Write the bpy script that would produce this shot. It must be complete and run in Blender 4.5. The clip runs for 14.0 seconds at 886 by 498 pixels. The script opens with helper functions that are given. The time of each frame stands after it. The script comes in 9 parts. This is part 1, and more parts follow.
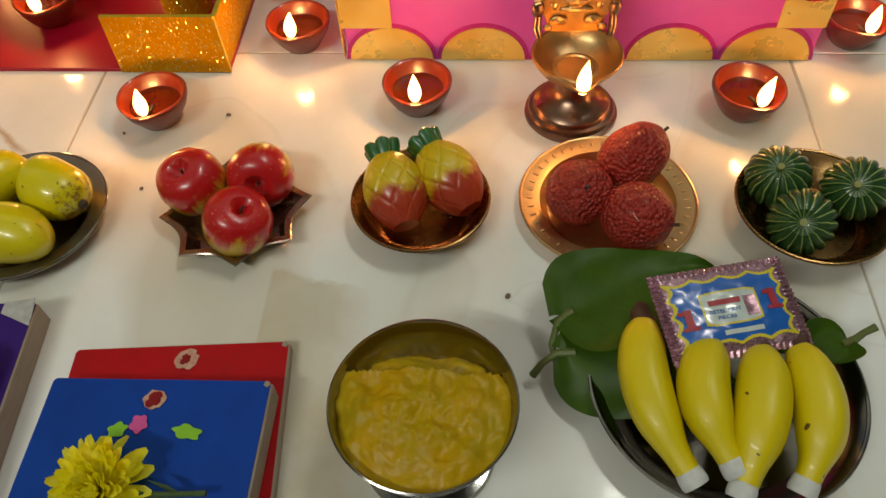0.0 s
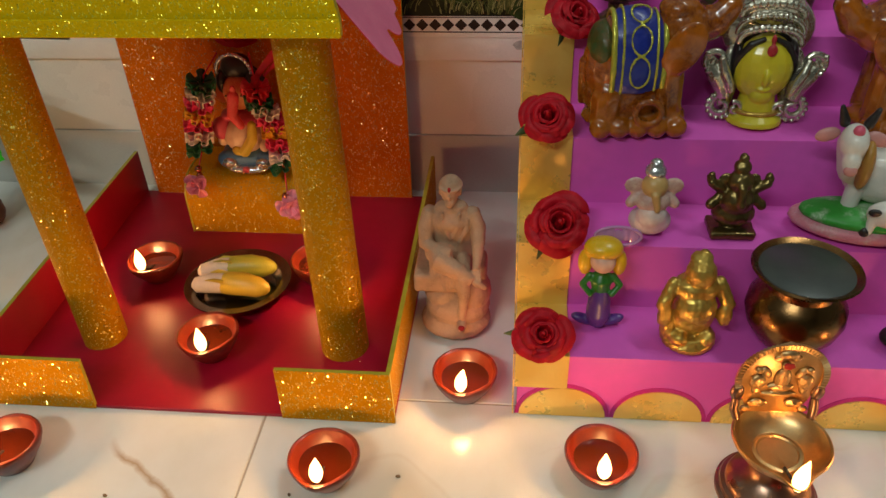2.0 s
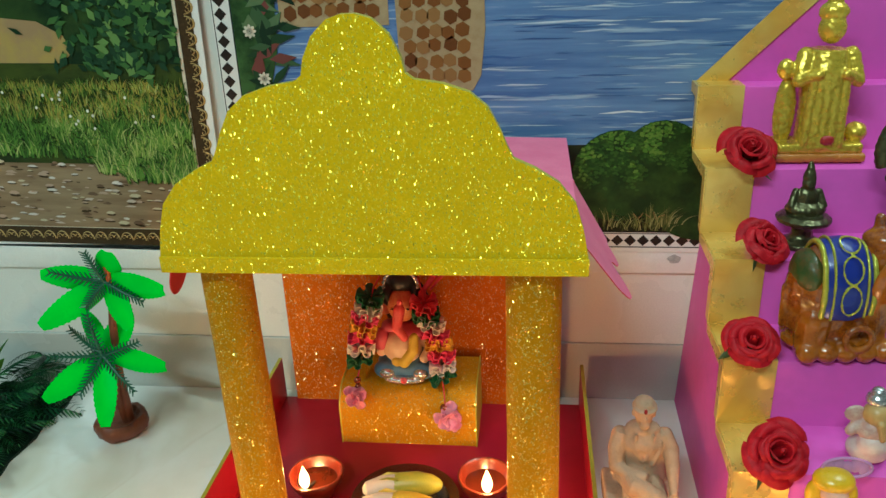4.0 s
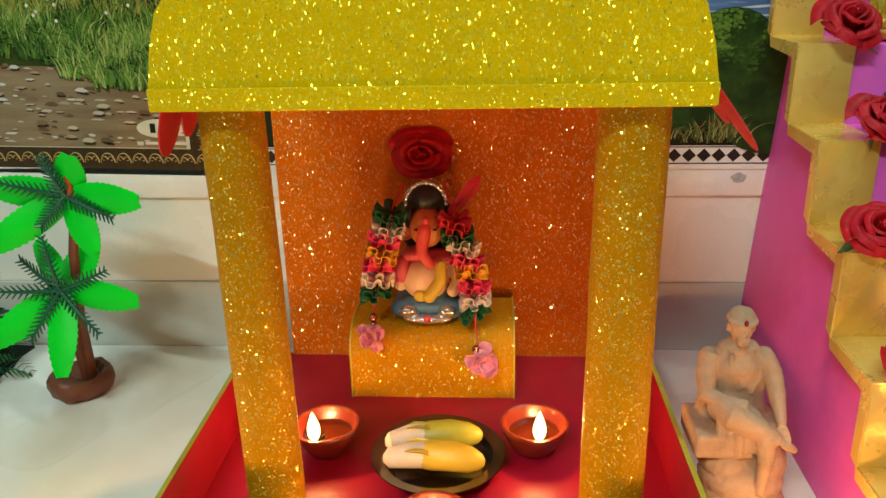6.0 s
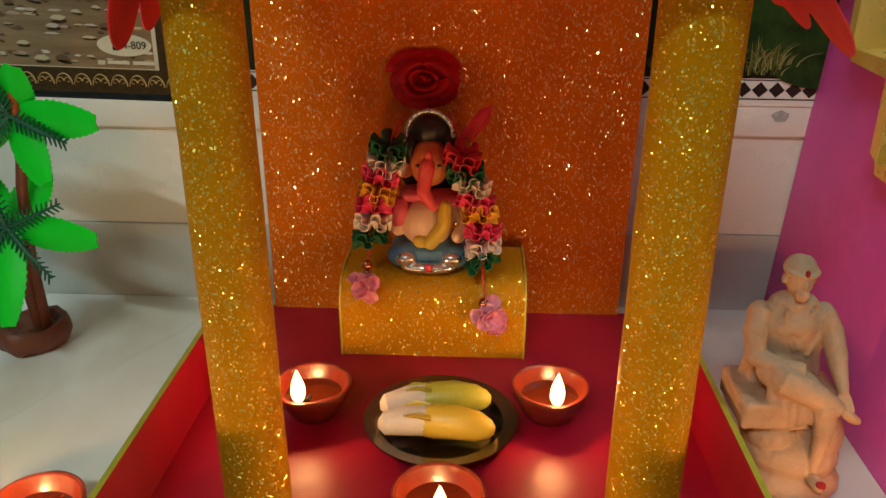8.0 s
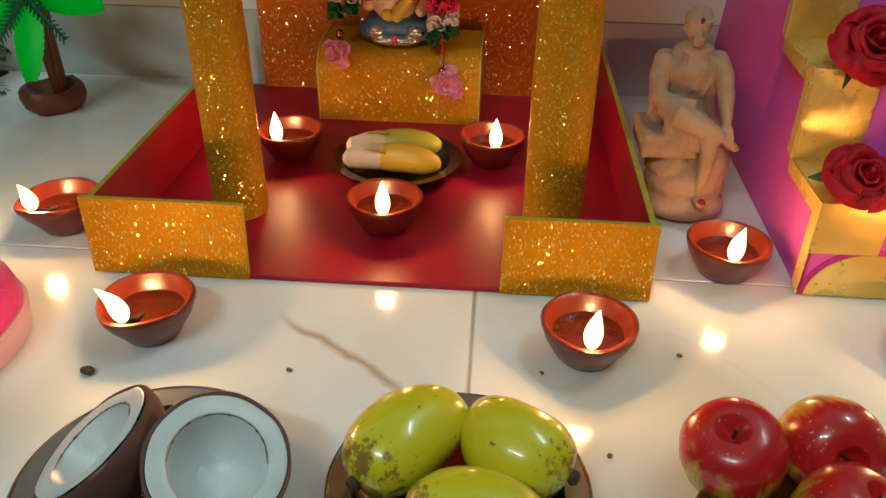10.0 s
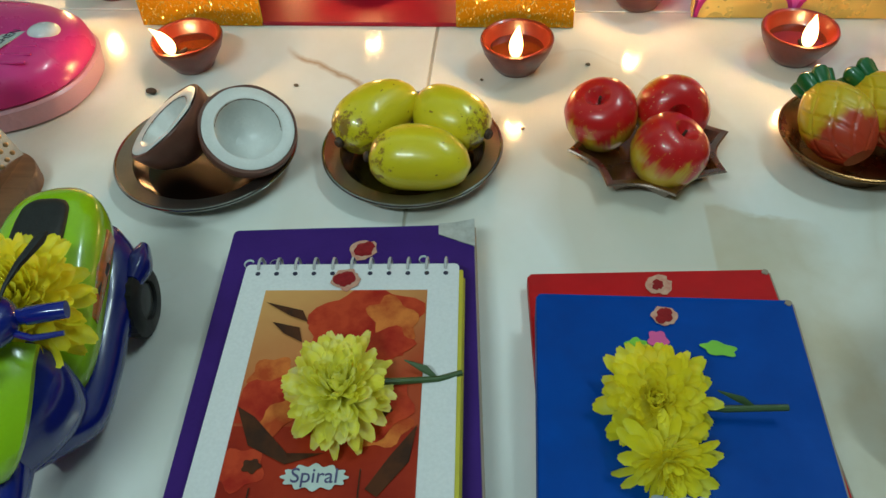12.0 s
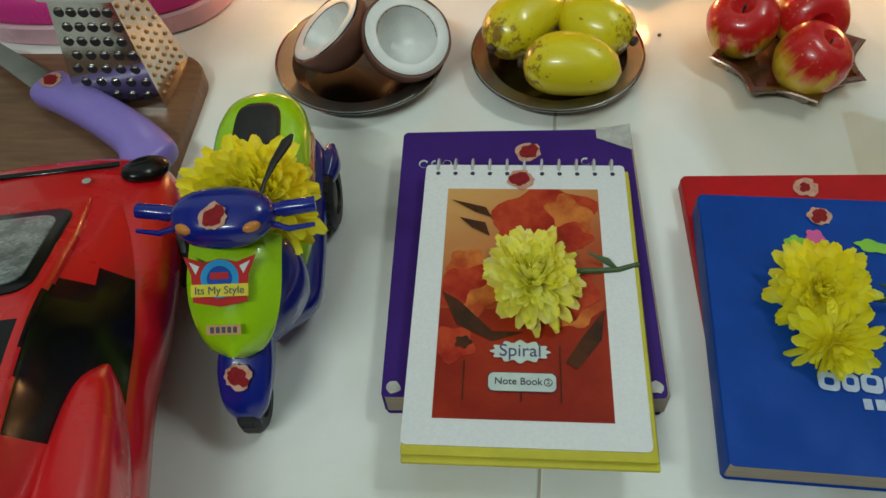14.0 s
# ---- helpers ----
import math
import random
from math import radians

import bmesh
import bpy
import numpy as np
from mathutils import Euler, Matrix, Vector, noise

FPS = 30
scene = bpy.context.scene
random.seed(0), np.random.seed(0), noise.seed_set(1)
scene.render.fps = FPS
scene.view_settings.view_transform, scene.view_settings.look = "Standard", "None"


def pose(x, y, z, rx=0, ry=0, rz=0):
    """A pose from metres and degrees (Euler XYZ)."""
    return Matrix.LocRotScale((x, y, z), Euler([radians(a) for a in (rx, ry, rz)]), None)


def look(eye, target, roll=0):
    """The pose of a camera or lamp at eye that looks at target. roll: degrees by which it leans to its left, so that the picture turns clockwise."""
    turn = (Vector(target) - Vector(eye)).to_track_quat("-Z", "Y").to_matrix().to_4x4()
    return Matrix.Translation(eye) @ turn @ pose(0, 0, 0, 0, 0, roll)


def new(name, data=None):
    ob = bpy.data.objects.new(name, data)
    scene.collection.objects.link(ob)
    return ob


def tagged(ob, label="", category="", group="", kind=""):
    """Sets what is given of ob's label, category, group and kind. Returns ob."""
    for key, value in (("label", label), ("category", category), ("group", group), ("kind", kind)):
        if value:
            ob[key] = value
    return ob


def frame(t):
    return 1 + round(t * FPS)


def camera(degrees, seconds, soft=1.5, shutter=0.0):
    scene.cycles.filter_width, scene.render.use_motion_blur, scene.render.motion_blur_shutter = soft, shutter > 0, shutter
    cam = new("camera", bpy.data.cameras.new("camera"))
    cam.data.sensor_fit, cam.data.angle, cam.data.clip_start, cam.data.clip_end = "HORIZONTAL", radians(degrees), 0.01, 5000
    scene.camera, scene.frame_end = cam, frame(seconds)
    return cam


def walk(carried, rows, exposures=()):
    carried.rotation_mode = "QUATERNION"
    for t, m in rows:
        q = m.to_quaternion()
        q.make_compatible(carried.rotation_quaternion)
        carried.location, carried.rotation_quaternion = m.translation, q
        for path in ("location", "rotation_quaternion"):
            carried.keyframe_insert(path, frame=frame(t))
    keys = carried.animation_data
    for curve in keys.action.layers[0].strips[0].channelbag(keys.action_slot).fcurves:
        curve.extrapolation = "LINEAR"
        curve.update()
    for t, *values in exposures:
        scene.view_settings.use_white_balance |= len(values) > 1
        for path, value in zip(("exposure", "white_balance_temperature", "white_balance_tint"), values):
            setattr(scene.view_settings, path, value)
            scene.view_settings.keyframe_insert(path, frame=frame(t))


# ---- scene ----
cam = camera(59.8, 14.0)
PATH = [
    (0, (0.232, -0.53, 0.434), (0.108, 0.693, -1.144), -3.6),
    (0.5, (0.197, -0.512, 0.452), (0.061, 0.789, -1.061), -3.3),
    (1, (0.158, -0.483, 0.504), (-0.049, 0.921, -0.905), -4.8),
    (1.5, (0.124, -0.45, 0.542), (-0.076, 1.043, -0.774), -3.6),
    (2, (0.1, -0.443, 0.505), (-0.09, 1.172, -0.66), -2.3),
    (2.5, (0.047, -0.435, 0.528), (-0.173, 1.268, -0.497), -2.6),
    (3, (-0.02, -0.441, 0.553), (-0.259, 1.32, -0.366), -2.6),
    (5.3, (-0.107, -0.427, 0.525), (-0.265, 1.432, -0.196), -2.8),
    (5.5, (-0.129, -0.413, 0.487), (-0.257, 1.445, -0.244), -2.3),
    (6, (-0.145, -0.367, 0.394), (-0.268, 1.504, -0.302), -1.3),
    (6.5, (-0.166, -0.333, 0.344), (-0.281, 1.539, -0.352), -0.7),
    (7, (-0.168, -0.29, 0.349), (-0.265, 1.572, -0.376), -0.3),
    (7.2, (-0.169, -0.28, 0.354), (-0.26, 1.58, -0.376), -0.2),
    (9.5, (-0.134, -0.383, 0.305), (-0.216, 1.361, -0.671), 1.3),
    (10, (-0.107, -0.424, 0.299), (-0.223, 1.266, -0.763), 0.9),
    (10.5, (-0.092, -0.475, 0.304), (-0.231, 1.138, -0.87), 0.4),
    (11, (-0.061, -0.526, 0.308), (-0.209, 1.031, -0.938), -1.1),
    (11.5, (-0.055, -0.568, 0.328), (-0.219, 0.9, -1.02), -2.0),
    (12, (-0.043, -0.59, 0.348), (-0.225, 0.777, -1.101), -3.6),
    (12.5, (-0.033, -0.603, 0.347), (-0.216, 0.674, -1.181), -4.6),
    (13, (-0.03, -0.613, 0.367), (-0.234, 0.59, -1.218), -5.8),
    (13.5, (-0.055, -0.616, 0.39), (-0.262, 0.564, -1.212), -5.8),
    (14, (-0.124, -0.625, 0.384), (-0.356, 0.534, -1.23), -5.8),
]
EXPOSURES = [(0.0, -0.10, 7300, 22), (0.5, 0.0, 7700, 26), (1.0, -0.02, 7800, 28), (2.0, -0.08, 6700, 17), (2.5, 0.24, 6000, 6), (3.0, 0.68, 5450, -4), (4.0, 0.75, 5700, -2), (5.5, 0.87, 6300, 3), (6.5, 0.76, 6450, 5), (7.0, 0.64, 6500, 6), (9.5, -0.2, 5900, 10), (10.0, -0.16, 5850, 7), (11.0, -0.07, 5400, 1), (12.0, 0.04, 5750, 2), (13.0, -0.03, 6050, 2), (14.0, 0.08, 6400, 13)]
walk(cam, [(t, look(eye, target, roll)) for t, eye, target, roll in PATH], EXPOSURES)

# ---- light ----
world = bpy.data.worlds.new("world")
world.use_nodes = True
scene.world = world
world.node_tree.nodes["Background"].inputs[0].default_value = (0.6, 0.75, 0.8, 1)
world.node_tree.nodes["Background"].inputs[1].default_value = 0.006


def lamp(name, kind, m, energy, colour, size=0.1, size_y=None):
    data = bpy.data.lights.new(name, kind)
    data.energy, data.color = energy, colour
    if kind == "AREA":
        data.shape, data.size, data.size_y = "RECTANGLE", size, size_y or size
    else:
        data.shadow_soft_size = size
    ob = new(name, data)
    ob.matrix_world = m
    return ob


# tube lamps of the room: one on the wall above the display, one behind the viewer
TUBE_A, TUBE_B, FLAME = 14.0, 28.5, 0.36
lamp("tube_light_above", "AREA", look((0.75, 0.25, 2.05), (0.1, -0.25, 0)), TUBE_A, (0.84, 1.0, 0.94), 1.2, 0.06)
lamp("tube_light_behind", "AREA", look((-0.95, -1.95, 2.35), (-0.1, 0.1, 0.1)), TUBE_B, (0.84, 1.0, 0.93), 1.2, 0.06)

# ---- mesh helpers ----


def merge(bm, other, mi=0, m=None):
    """Adds the geometry of other to bm, with a material index, and frees other."""
    me = bpy.data.meshes.new("tmp")
    for f in other.faces:
        f.material_index = mi
    if m is not None:
        other.transform(m)
    other.to_mesh(me)
    other.free()
    bm.from_mesh(me)
    bpy.data.meshes.remove(me)
    return bm


def joined(*bms):
    out = bmesh.new()
    for b in bms:
        merge(out, b)
    return out


def box(sx, sy, sz, at=(0, 0, 0), bev=0.0, seg=2, m=None):
    """A box whose underside's middle is at `at`."""
    bm = bmesh.new()
    bmesh.ops.create_cube(bm, size=1)
    bmesh.ops.scale(bm, vec=(sx, sy, sz), verts=bm.verts)
    if bev:
        bmesh.ops.bevel(bm, geom=bm.edges[:], offset=bev, segments=seg, profile=0.5, affect="EDGES")
    bmesh.ops.translate(bm, vec=(at[0], at[1], at[2] + sz / 2), verts=bm.verts)
    if m is not None:
        bm.transform(m)
    return bm


def loft(rings, cap=True, closed=True):
    bm = bmesh.new()
    vs = [[bm.verts.new(p) for p in r] for r in rings]
    n = len(vs[0])
    for a, b in zip(vs, vs[1:]):
        for k in range(n if closed else n - 1):
            j = (k + 1) % n
            bm.faces.new((a[k], a[j], b[j], b[k]))
    if cap and closed:
        bm.faces.new(vs[0][::-1])
        bm.faces.new(vs[-1])
    bmesh.ops.recalc_face_normals(bm, faces=bm.faces)
    return bm


def lathe(profile, seg=48, wave=None):
    """A turned shape from (radius, height) pairs; wave(angle, radius, height) may change the radius and height."""
    rings = []
    for r, z in profile:
        ring = []
        for k in range(seg):
            a = 2 * math.pi * k / seg
            rr, zz = wave(a, r, z) if wave else (r, z)
            ring.append(Vector((max(rr, 1e-5) * math.cos(a), max(rr, 1e-5) * math.sin(a), zz)))
        rings.append(ring)
    bm = loft(rings, cap=False)
    bmesh.ops.remove_doubles(bm, verts=bm.verts, dist=2e-5)
    bmesh.ops.recalc_face_normals(bm, faces=bm.faces)
    return bm


def tube(pts, r, seg=10, flat=1.0):
    """A round rod along points; r is one radius or one for each point."""
    pts = [Vector(p) for p in pts]
    rad = r if isinstance(r, (list, tuple)) else [r] * len(pts)
    rings, side = [], None
    for k, p in enumerate(pts):
        d = (pts[min(k + 1, len(pts) - 1)] - pts[max(k - 1, 0)]).normalized()
        if side is None:
            side = d.orthogonal().normalized()
        side = (side - d * side.dot(d)).normalized()
        up = d.cross(side)
        rings.append([p + rad[k] * (math.cos(a) * side + flat * math.sin(a) * up) for a in [2 * math.pi * j / seg for j in range(seg)]])
    return loft(rings)


def ball(c, r, m=None, u=20, v=12):
    """An ellipsoid; r is one radius or three."""
    bm = bmesh.new()
    bmesh.ops.create_uvsphere(bm, u_segments=u, v_segments=v, radius=1)
    r = r if isinstance(r, (list, tuple)) else (r, r, r)
    bmesh.ops.scale(bm, vec=r, verts=bm.verts)
    if m is not None:
        bm.transform(m)
    bmesh.ops.translate(bm, vec=c, verts=bm.verts)
    return bm


def limb(p, q, r1, r2=None, seg=10):
    r2 = r1 if r2 is None else r2
    return joined(tube([p, Vector(p).lerp(Vector(q), 0.5), q], [r1, (r1 + r2) / 2, r2], seg), ball(p, r1, None, 10, 8), ball(q, r2, None, 10, 8))


def prism(poly, h, bev=0.0, z=0.0):
    """A flat outline in x, y raised to the height h."""
    bm = bmesh.new()
    f = bm.faces.new([bm.verts.new((x, y, z)) for x, y in poly])
    up = bmesh.ops.extrude_face_region(bm, geom=[f])
    bmesh.ops.translate(bm, vec=(0, 0, h), verts=[v for v in up["geom"] if isinstance(v, bmesh.types.BMVert)])
    bmesh.ops.recalc_face_normals(bm, faces=bm.faces)
    if bev:
        rim = [e for e in bm.edges if all(abs(v.co.z - z - h) < 1e-6 for v in e.verts)]
        bmesh.ops.bevel(bm, geom=rim, offset=bev, segments=2, profile=0.5, affect="EDGES")
    return bm


def rounded(sx, sy, r, n=5):
    """The outline of a rectangle with round corners, about the origin."""
    out = []
    for cx, cy, a0 in ((sx / 2 - r, sy / 2 - r, 0), (-sx / 2 + r, sy / 2 - r, 90), (-sx / 2 + r, -sy / 2 + r, 180), (sx / 2 - r, -sy / 2 + r, 270)):
        out += [(cx + r * math.cos(radians(a0 + 90 * k / n)), cy + r * math.sin(radians(a0 + 90 * k / n))) for k in range(n + 1)]
    return out


def bumpy(bm, amp, scale, off=0.0):
    bm.normal_update()
    for v in bm.verts:
        v.co += v.normal * amp * noise.noise(v.co * scale + Vector((off, 0, off)))
    return bm


def thick(bm, t):
    """Gives a sheet its thickness."""
    bmesh.ops.recalc_face_normals(bm, faces=bm.faces[:])
    bm.normal_update()
    bmesh.ops.solidify(bm, geom=bm.faces[:], thickness=t)


def moved(bm, m):
    bm.transform(m)
    return bm


def mesh_of(name, bm, mats, angle=38):
    me = bpy.data.meshes.new(name)
    bm.normal_update()
    bm.to_mesh(me)
    bm.free()
    for mt in mats if isinstance(mats, (list, tuple)) else [mats]:
        me.materials.append(mt)
    me.polygons.foreach_set("use_smooth", [True] * len(me.polygons))
    me.set_sharp_from_angle(angle=radians(angle))
    return me


def fuse(bms, voxel=0.0015, smooth=3):
    """Melts overlapping solids into one skin, like a cast figure."""
    me = bpy.data.meshes.new("tmp")
    bm = joined(*bms)
    bm.to_mesh(me)
    bm.free()
    ob = new("tmp", me)
    md = ob.modifiers.new("r", "REMESH")
    md.mode, md.voxel_size = "VOXEL", voxel
    if smooth:
        sm = ob.modifiers.new("s", "SMOOTH")
        sm.factor, sm.iterations = 0.5, smooth
    dg = bpy.context.evaluated_depsgraph_get()
    dg.update()
    got = bpy.data.meshes.new_from_object(ob.evaluated_get(dg))
    bpy.data.objects.remove(ob)
    bpy.data.meshes.remove(me)
    out = bmesh.new()
    out.from_mesh(got)
    bpy.data.meshes.remove(got)
    return out


def thing(name, m, label, category, group="", kind=""):
    ob = new(name)
    ob.empty_display_size = 0.02
    ob.matrix_world = m
    return tagged(ob, label, category, group, kind)


def solid(name, bm, mats, m, label, category, group="", kind="", angle=38):
    """A thing that is one mesh."""
    ob = new(name, mesh_of(name, bm, mats, angle))
    ob.matrix_world = m
    return tagged(ob, label, category, group, kind)


def part(name, bm, mats, parent, label="", m=None, angle=38):
    ob = new(name, bm if isinstance(bm, bpy.types.Mesh) else mesh_of(name, bm, mats, angle))
    ob.parent = parent
    if m is not None:
        ob.matrix_basis = m
    return tagged(ob, label)


def words(text, size, depth=0.0003, align="CENTER"):
    """A bmesh of letters in the built-in font, lying in x, y."""
    cu = bpy.data.curves.new("t", "FONT")
    cu.body, cu.size, cu.extrude, cu.align_x, cu.align_y = text, size, depth / 2, align, "CENTER"
    ob = new("t", cu)
    dg = bpy.context.evaluated_depsgraph_get()
    dg.update()
    me = bpy.data.meshes.new_from_object(ob.evaluated_get(dg))
    bpy.data.objects.remove(ob)
    bpy.data.curves.remove(cu)
    bm = bmesh.new()
    bm.from_mesh(me)
    bpy.data.meshes.remove(me)
    bmesh.ops.triangulate(bm, faces=[f for f in bm.faces if len(f.verts) > 4])
    bmesh.ops.translate(bm, vec=(0, 0, depth / 2), verts=bm.verts)
    return bm


# ---- materials ----


def mix_rgb(nt, fac, a, b):
    n = nt.nodes.new("ShaderNodeMix")
    n.data_type = "RGBA"
    for sock, v in ((n.inputs[0], fac), (n.inputs[6], a), (n.inputs[7], b)):
        if isinstance(v, bpy.types.NodeSocket):
            nt.links.new(v, sock)
        else:
            sock.default_value = v if isinstance(v, float) else (*v[:3], 1)
    return n.outputs[2]


def ramp(nt, src, lo, hi):
    n = nt.nodes.new("ShaderNodeMapRange")
    n.inputs["From Min"].default_value, n.inputs["From Max"].default_value = lo, hi
    nt.links.new(src, n.inputs["Value"])
    return n.outputs["Result"]


def mathn(nt, op, a, b=0.0):
    n = nt.nodes.new("ShaderNodeMath")
    n.operation = op
    for sock, v in ((n.inputs[0], a), (n.inputs[1], b)):
        if isinstance(v, bpy.types.NodeSocket):
            nt.links.new(v, sock)
        else:
            sock.default_value = v
    return n.outputs[0]


def noise_tex(nt, vec, scale, detail=4.0, stretch=None, rough=0.55):
    if stretch:
        mp = nt.nodes.new("ShaderNodeMapping")
        mp.inputs["Scale"].default_value = stretch
        nt.links.new(vec, mp.inputs[0])
        vec = mp.outputs[0]
    n = nt.nodes.new("ShaderNodeTexNoise")
    n.inputs["Scale"].default_value, n.inputs["Detail"].default_value, n.inputs["Roughness"].default_value = scale, detail, rough
    nt.links.new(vec, n.inputs["Vector"])
    return n.outputs[0]


def start(name):
    mt = bpy.data.materials.new(name)
    mt.use_nodes = True
    nt = mt.node_tree
    bs = nt.nodes["Principled BSDF"]
    co = nt.nodes.new("ShaderNodeTexCoord").outputs["Object"]
    return mt, nt, bs, co


def bump_to(nt, bs, height, strength, dist=0.0004):
    b = nt.nodes.new("ShaderNodeBump")
    b.inputs["Strength"].default_value, b.inputs["Distance"].default_value = strength, dist
    nt.links.new(height, b.inputs["Height"])
    nt.links.new(b.outputs[0], bs.inputs["Normal"])


def shift(nt, co):
    """Coordinates shifted for each object, so that repeats differ."""
    oi = nt.nodes.new("ShaderNodeObjectInfo")
    v = nt.nodes.new("ShaderNodeVectorMath")
    v.operation = "ADD"
    nt.links.new(co, v.inputs[0])
    nt.links.new(oi.outputs["Random"], v.inputs[1])
    return v.outputs[0], oi.outputs["Random"]


def M(name, a, b=None, rough=0.5, metal=0.0, scale=60, bump=0.15, bscale=500, coat=0.0, sss=0.0, lo=0.35, hi=0.65, rvar=0.1, stretch=None, spec=0.5):
    """A general surface: two tones by a coarse noise, fine relief, uneven gloss."""
    mt, nt, bs, co = start(name)
    co, _ = shift(nt, co)
    b = b or tuple(c * 0.78 for c in a)
    big = noise_tex(nt, co, scale, 5, stretch)
    fine = noise_tex(nt, co, bscale, 3, stretch)
    col = mix_rgb(nt, ramp(nt, big, lo, hi), a, b)
    col = mix_rgb(nt, ramp(nt, fine, 0.3, 0.8), col, tuple(c * 0.88 for c in a))
    nt.links.new(col, bs.inputs["Base Color"])
    r = nt.nodes.new("ShaderNodeMapRange")
    r.inputs["To Min"].default_value, r.inputs["To Max"].default_value = max(0.02, rough - rvar), min(1, rough + rvar)
    nt.links.new(big, r.inputs["Value"])
    nt.links.new(r.outputs[0], bs.inputs["Roughness"])
    bs.inputs["Metallic"].default_value = metal
    bs.inputs["Specular IOR Level"].default_value = spec
    bs.inputs["Coat Weight"].default_value, bs.inputs["Coat Roughness"].default_value = coat, 0.08
    if sss:
        bs.inputs["Subsurface Weight"].default_value = sss
        bs.inputs["Subsurface Radius"].default_value = (0.004, 0.003, 0.002)
    if bump:
        bump_to(nt, bs, fine, bump)
    return mt


def glow(name, colour, strength):
    mt, nt, bs, co = start(name)
    bs.inputs["Base Color"].default_value = (*colour, 1)
    bs.inputs["Emission Color"].default_value = (*colour, 1)
    bs.inputs["Emission Strength"].default_value = strength
    return mt


def glitter(name, a, b, grain=430, amount=0.85, tilt=0.95, chip=(1.0, 0.74, 0.10), metal=0.62, grit=0.78, shine=0.17):
    """Satin paper set with scattered bright chips, each at its own slant."""
    mt, nt, bs, co = start(name)
    co, _ = shift(nt, co)
    wob = nt.nodes.new("ShaderNodeTexNoise")
    wob.inputs["Scale"].default_value = grain * 0.45
    nt.links.new(co, wob.inputs["Vector"])
    wv = nt.nodes.new("ShaderNodeVectorMath")
    wv.operation = "MULTIPLY_ADD"
    wv.inputs[1].default_value = (0.0028, 0.0028, 0.0028)
    nt.links.new(wob.outputs["Color"], wv.inputs[0])
    nt.links.new(co, wv.inputs[2])
    v = nt.nodes.new("ShaderNodeTexVoronoi")
    v.inputs["Scale"].default_value = grain
    turn = nt.nodes.new("ShaderNodeMapping")
    turn.inputs["Rotation"].default_value = (0.5, 0.4, 0.6)
    turn.inputs["Scale"].default_value = (1.35, 0.62, 1.1)
    nt.links.new(wv.outputs[0], turn.inputs["Vector"])
    nt.links.new(turn.outputs[0], v.inputs["Vector"])
    cell = v.outputs["Color"]
    sep = nt.nodes.new("ShaderNodeSeparateColor")
    nt.links.new(cell, sep.inputs[0])
    size = mathn(nt, "ADD", 0.16, mathn(nt, "MULTIPLY", sep.outputs[2], 0.28))
    near = ramp(nt, mathn(nt, "SUBTRACT", v.outputs["Distance"], size), 0.06, 0.0)
    flake = mathn(nt, "MULTIPLY", ramp(nt, sep.outputs[0], 1.0 - amount, 1.02 - amount), near)
    sub = nt.nodes.new("ShaderNodeVectorMath")
    sub.operation = "SUBTRACT"
    sub.inputs[1].default_value = (0.5, 0.5, 0.5)
    nt.links.new(cell, sub.inputs[0])
    sc = nt.nodes.new("ShaderNodeVectorMath")
    sc.operation = "SCALE"
    nt.links.new(mathn(nt, "MULTIPLY", flake, tilt), sc.inputs["Scale"])
    nt.links.new(sub.outputs[0], sc.inputs[0])
    geo = nt.nodes.new("ShaderNodeNewGeometry")
    add = nt.nodes.new("ShaderNodeVectorMath")
    nt.links.new(sc.outputs[0], add.inputs[0])
    nt.links.new(geo.outputs["Normal"], add.inputs[1])
    nrm = nt.nodes.new("ShaderNodeVectorMath")
    nrm.operation = "NORMALIZE"
    nt.links.new(add.outputs[0], nrm.inputs[0])
    nt.links.new(nrm.outputs[0], bs.inputs["Normal"])
    big, fine = noise_tex(nt, co, 30, 3), noise_tex(nt, co, 650, 2)
    col = mix_rgb(nt, ramp(nt, big, 0.3, 0.7), a, b)
    col = mix_rgb(nt, ramp(nt, fine, 0.35, 0.7), col, tuple(c * grit for c in a))
    col = mix_rgb(nt, flake, col, chip)
    nt.links.new(col, bs.inputs["Base Color"])
    nt.links.new(mathn(nt, "ADD", 0.04, mathn(nt, "MULTIPLY", flake, 0.4)), bs.inputs["Specular IOR Level"])
    nt.links.new(mathn(nt, "MULTIPLY", flake, metal), bs.inputs["Metallic"])
    nt.links.new(mathn(nt, "SUBTRACT", 0.55, mathn(nt, "MULTIPLY", flake, 0.55 - shine)), bs.inputs["Roughness"])
    return mt


